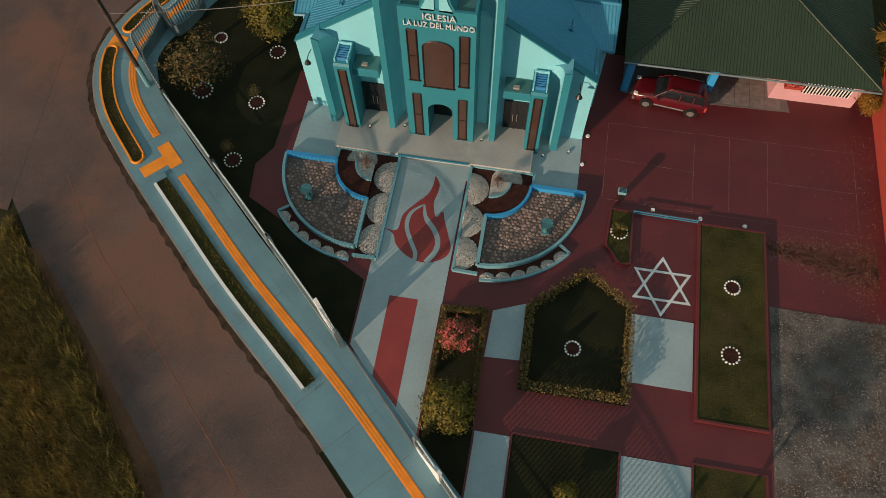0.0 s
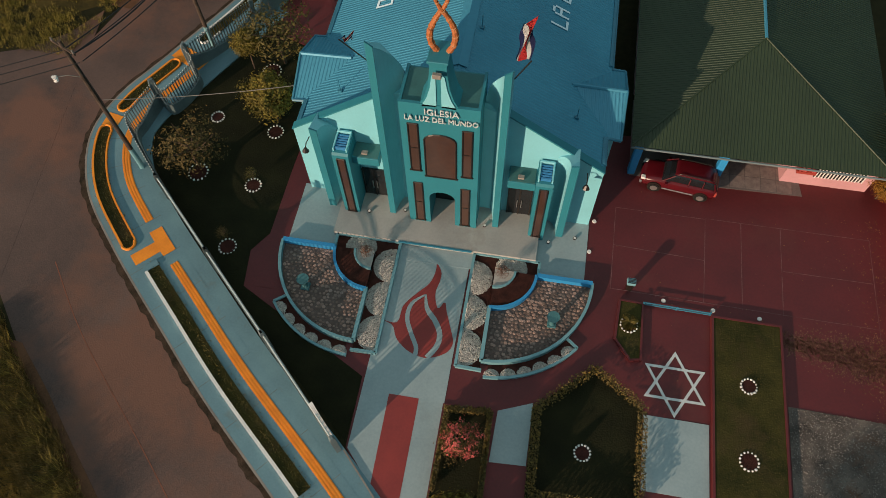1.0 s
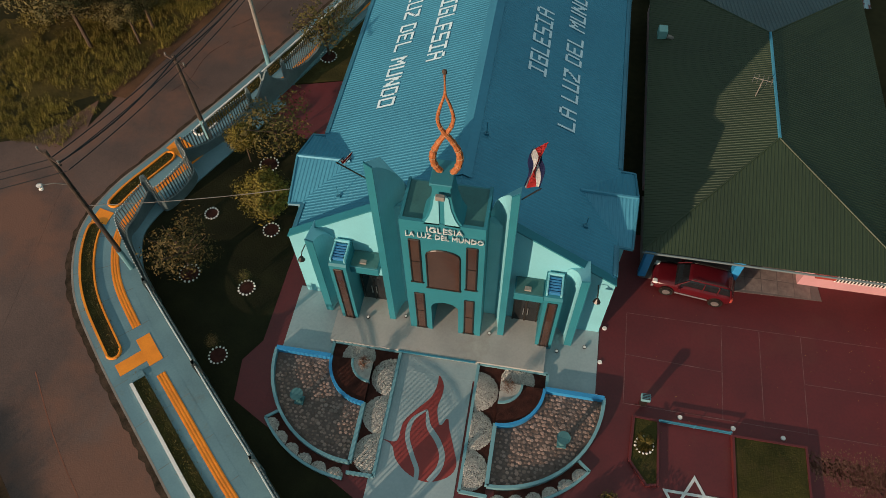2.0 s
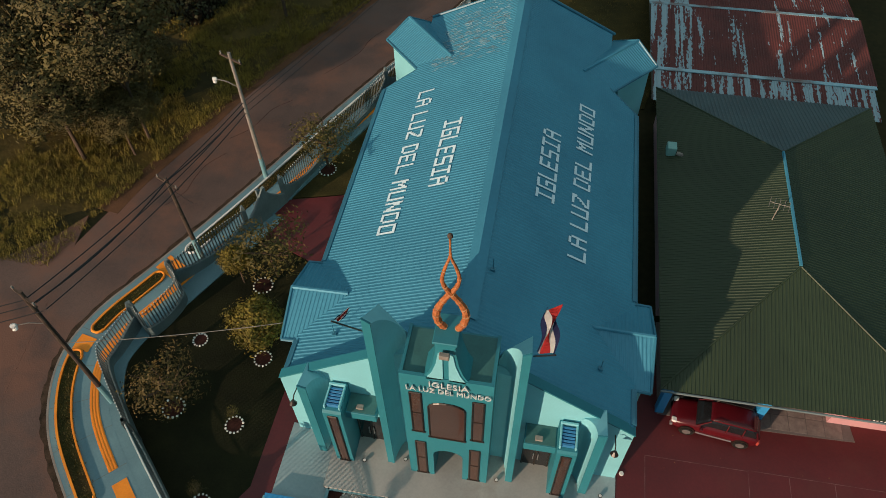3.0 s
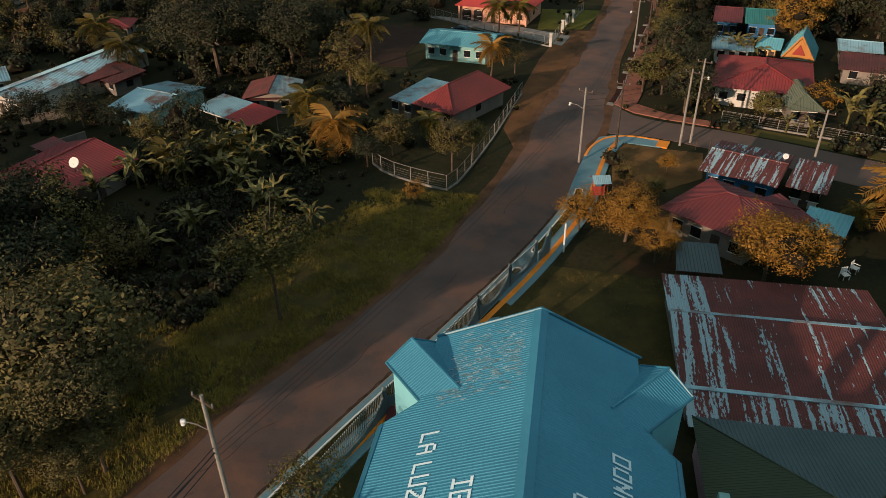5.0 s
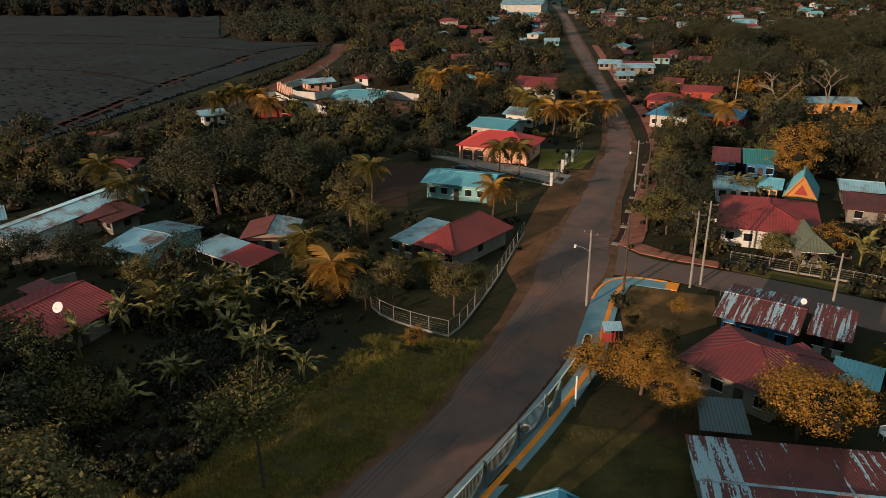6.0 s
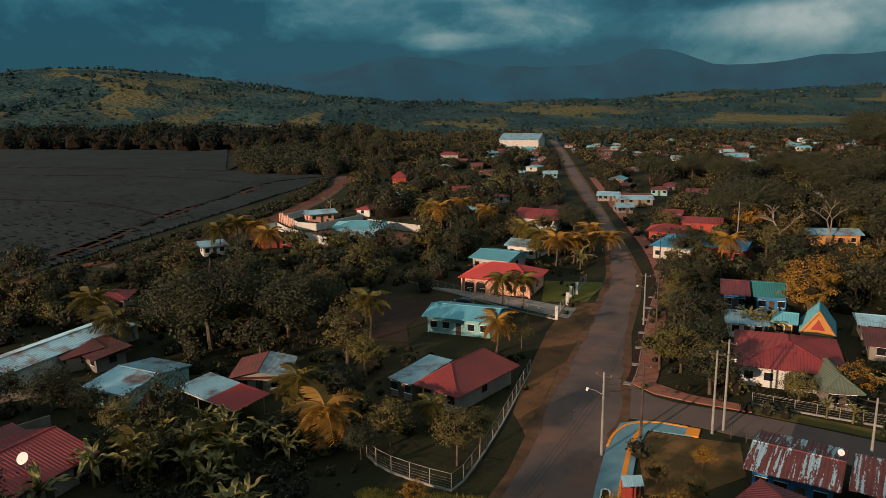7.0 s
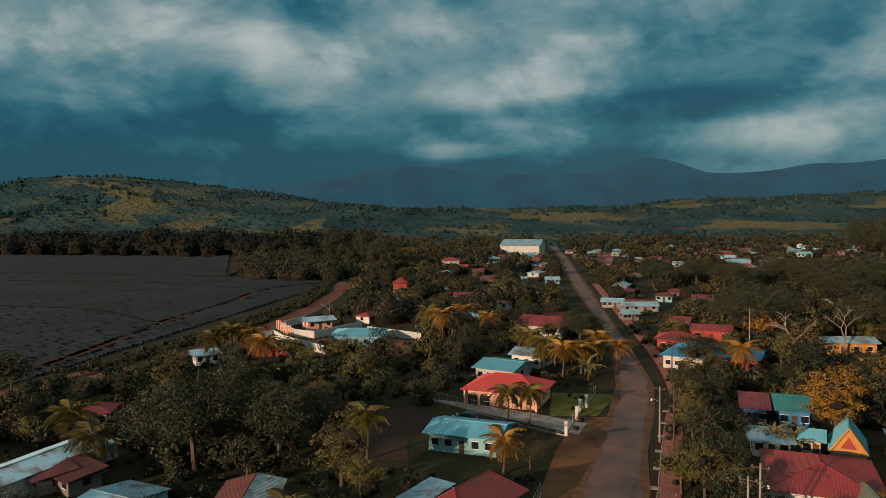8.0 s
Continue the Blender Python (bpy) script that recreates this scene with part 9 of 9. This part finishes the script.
woods("woods", 150, plain_near, (4.5, 9.0), leaf_dark, 24, "great dark trees behind the village", 300, 0.055, 2)
woods("woods", 90, plain_near, (3.5, 7.0), leaf_olive, 25, "great olive trees behind the village", 300, 0.055, 2)
woods("woods", 420, plain_near, (1.2, 3.2), leaf_olive, 5, "sunlit trees behind the village", 90, 0.09)
woods("woods", 170, field_corner, (3.5, 9.0), leaf_dark, 26, "dark woods at the corner of the field", 150, 0.075)
woods("thicket", 420, field_strip, (0.5, 1.6), leaf_dark, 27, "rough growth between field and dirt road", 30, 0.2)
woods("woods", 1300, plain, (2.0, 6.5), leaf_dark, 8, "woods and gardens across the plain", 34, 0.16)
woods("woods", 1900, plain, (1.8, 4.8), leaf_olive, 9, "sunlit trees across the plain", 30, 0.16)
woods("woods", 8500, far_hills, (2.6, 6.5), leaf_hill_haze, 6, "woods on the far hills", 5, 0.34, 1, leaf_hill_haze)
woods("woods", 4000, far_hills, (2.2, 5), leaf_hill_sunlit, 7, "sunlit woods on the far hills", 5, 0.34, 1, leaf_hill_sunlit)

# Rough grass on the verge across the road.
edge = np.array([(p.x, p.y) for p in ra[:60]])
edge_step = edge[1:] - edge[:-1]
edge_long = (edge_step ** 2).sum(1)


def beyond(x, y):
    """Whether a place lies on the far side of the road's left edge, within 13 m."""
    d = np.array((x, y)) - edge[:-1]
    t = np.clip((d * edge_step).sum(1) / edge_long, 0, 1)
    off = d - edge_step * t[:, None]
    gap = (off ** 2).sum(1)
    k = int(gap.argmin())
    left = edge_step[k, 0] * off[k, 1] - edge_step[k, 1] * off[k, 0]
    return left > 0 and 0.16 < gap[k] < 169 and not (x < -29 and 6 < y < 33.6 - max(0.0, -38 - x) * 0.34)


def tufts(name, area, count, material, seed, label, inside, high=0.7, patchy=True):
    """Tufts of grass blades that lean outwards."""
    q = random.Random(seed)
    vs, fs = [], []
    made = 0
    x0, x1, y0, y1 = area
    while made < count:
        x, y = q.uniform(x0, x1), q.uniform(y0, y1)
        if patchy and noise.noise(Vector((x * 0.35, y * 0.35, seed))) < q.uniform(-0.5, 0.15) or not inside(x, y):
            continue
        made += 1
        h, z = high * q.uniform(0.4, 1.0), gz(y)
        for _ in range(13):
            a, l = q.uniform(0, 6.283), h * q.uniform(0.5, 1.1)
            px, py = x + q.uniform(-0.22, 0.22), y + q.uniform(-0.22, 0.22)
            c, t = math.cos(a), math.sin(a)
            n = len(vs)
            vs += [(px - t * 0.016, py + c * 0.016, z), (px + t * 0.016, py - c * 0.016, z), (px + c * l * 0.5, py + t * l * 0.5, z + l * 0.85)]
            fs.append((n, n + 1, n + 2))
    me = bpy.data.meshes.new(name)
    me.from_pydata(vs, [], fs)
    me.materials.append(material)
    return tagged(link_mesh(name, me), label, "grass", kind="stuff")


wild = mat("wild_blade", (0.30, 0.235, 0.046), (0.12, 0.10, 0.024), 0.8, 0.3, 3, 0.0, island=0.45)
tufts("wild_grass", (-48, -10, 34, 90), 10500, wild, 31, "tall rough grass across the road", beyond, 0.6)
tufts("wild_grass", (-40, -12, -9, 15), 11000, mat("dry_blade", (0.25, 0.165, 0.036), (0.085, 0.065, 0.018), 0.8, 0.3, 3, 0.0, island=0.45), 32, "tall dry grass beside the road bend", beyond, 0.85, False)
rear = mat("rear_blade", (0.17, 0.12, 0.03), (0.07, 0.06, 0.018), 0.8, 0.3, 3, 0.0, island=0.45)
tufts("wild_grass", (-14, 7, 56, 76), 1500, rear, 33, "rough grass behind the church", lambda x, y: x > -12 + (y - 58) * 0.42, 0.35)
tufts("wild_grass", (-40, -10, -9, 15), 3200, mat("green_blade", (0.13, 0.10, 0.026), (0.05, 0.045, 0.015), 0.8, 0.3, 3, 0.0, island=0.45), 34, "tall dark grass at the road edge", lambda x, y: beyond(x, y) and not beyond(x + 1.7, y + 1.5), 1.0, False)
tufts("tall_weeds", (-36, -8, -9, 14), 170, wild, 36, "tall thin weeds at the road edge", lambda x, y: beyond(x, y) and not beyond(x + 0.9, y + 0.9), 2.1, False)
r = random.Random(6)
for k in range(10):
    t = r.random()
    x, y = -19.5 - 14 * t + r.uniform(-9, -4.5), 1.0 + 12 * t + r.uniform(-8, -4.5)
    e = r.uniform(0.4, 0.8)
    tree(x, y, e, e * 0.7, FINE[0], "wild bush in the dry grass beside the road", e * 0.8, "roadside bushes", "bush")
tree(8.2, -0.6, 2.3, 3.9, FINE[1], "leafy tree beside the yard", 0.9, "garden trees")


mast = thing("white_post", pose(-3.4, 79.6, gz(79.6)), "plain white painted post by the pavement", "post")
part("post", tube([(0, 0, 0), (0, 0, 3.2)], 0.09, 8), white_paint, mast)

# Tall trees that stand out of the belt behind the field.
r = random.Random(19)
for k in range(34):
    t = r.random()
    x, y = (-560 + 380 * t, 612 + r.uniform(0, 40)) if k % 2 else (-215 + 110 * t + r.uniform(-12, 12), 628 - 190 * t + r.uniform(-14, 14))
    e = r.uniform(5, 10)
    tree(x, y, e, e * r.uniform(1.0, 1.8), FARTREES[r.choice((0, 4, 4))], "tall dark tree at the edge of the field", e * r.uniform(0.8, 1.2), "trees behind the field")

# Out-of-view trees added beside the road's bend, whose long shadows lie across the gardens.
r = random.Random(15)
for x, y in ((-66, 46), (-70, 52), (-62, 44), (-80, 52), (-84, 62), (-90, 70)):
    e = r.uniform(5.5, 7.5)
    tree(x, y, e, e * 1.15, FARTREES[0], "unseen tall leafy tree added for its shadow", e * 0.9)
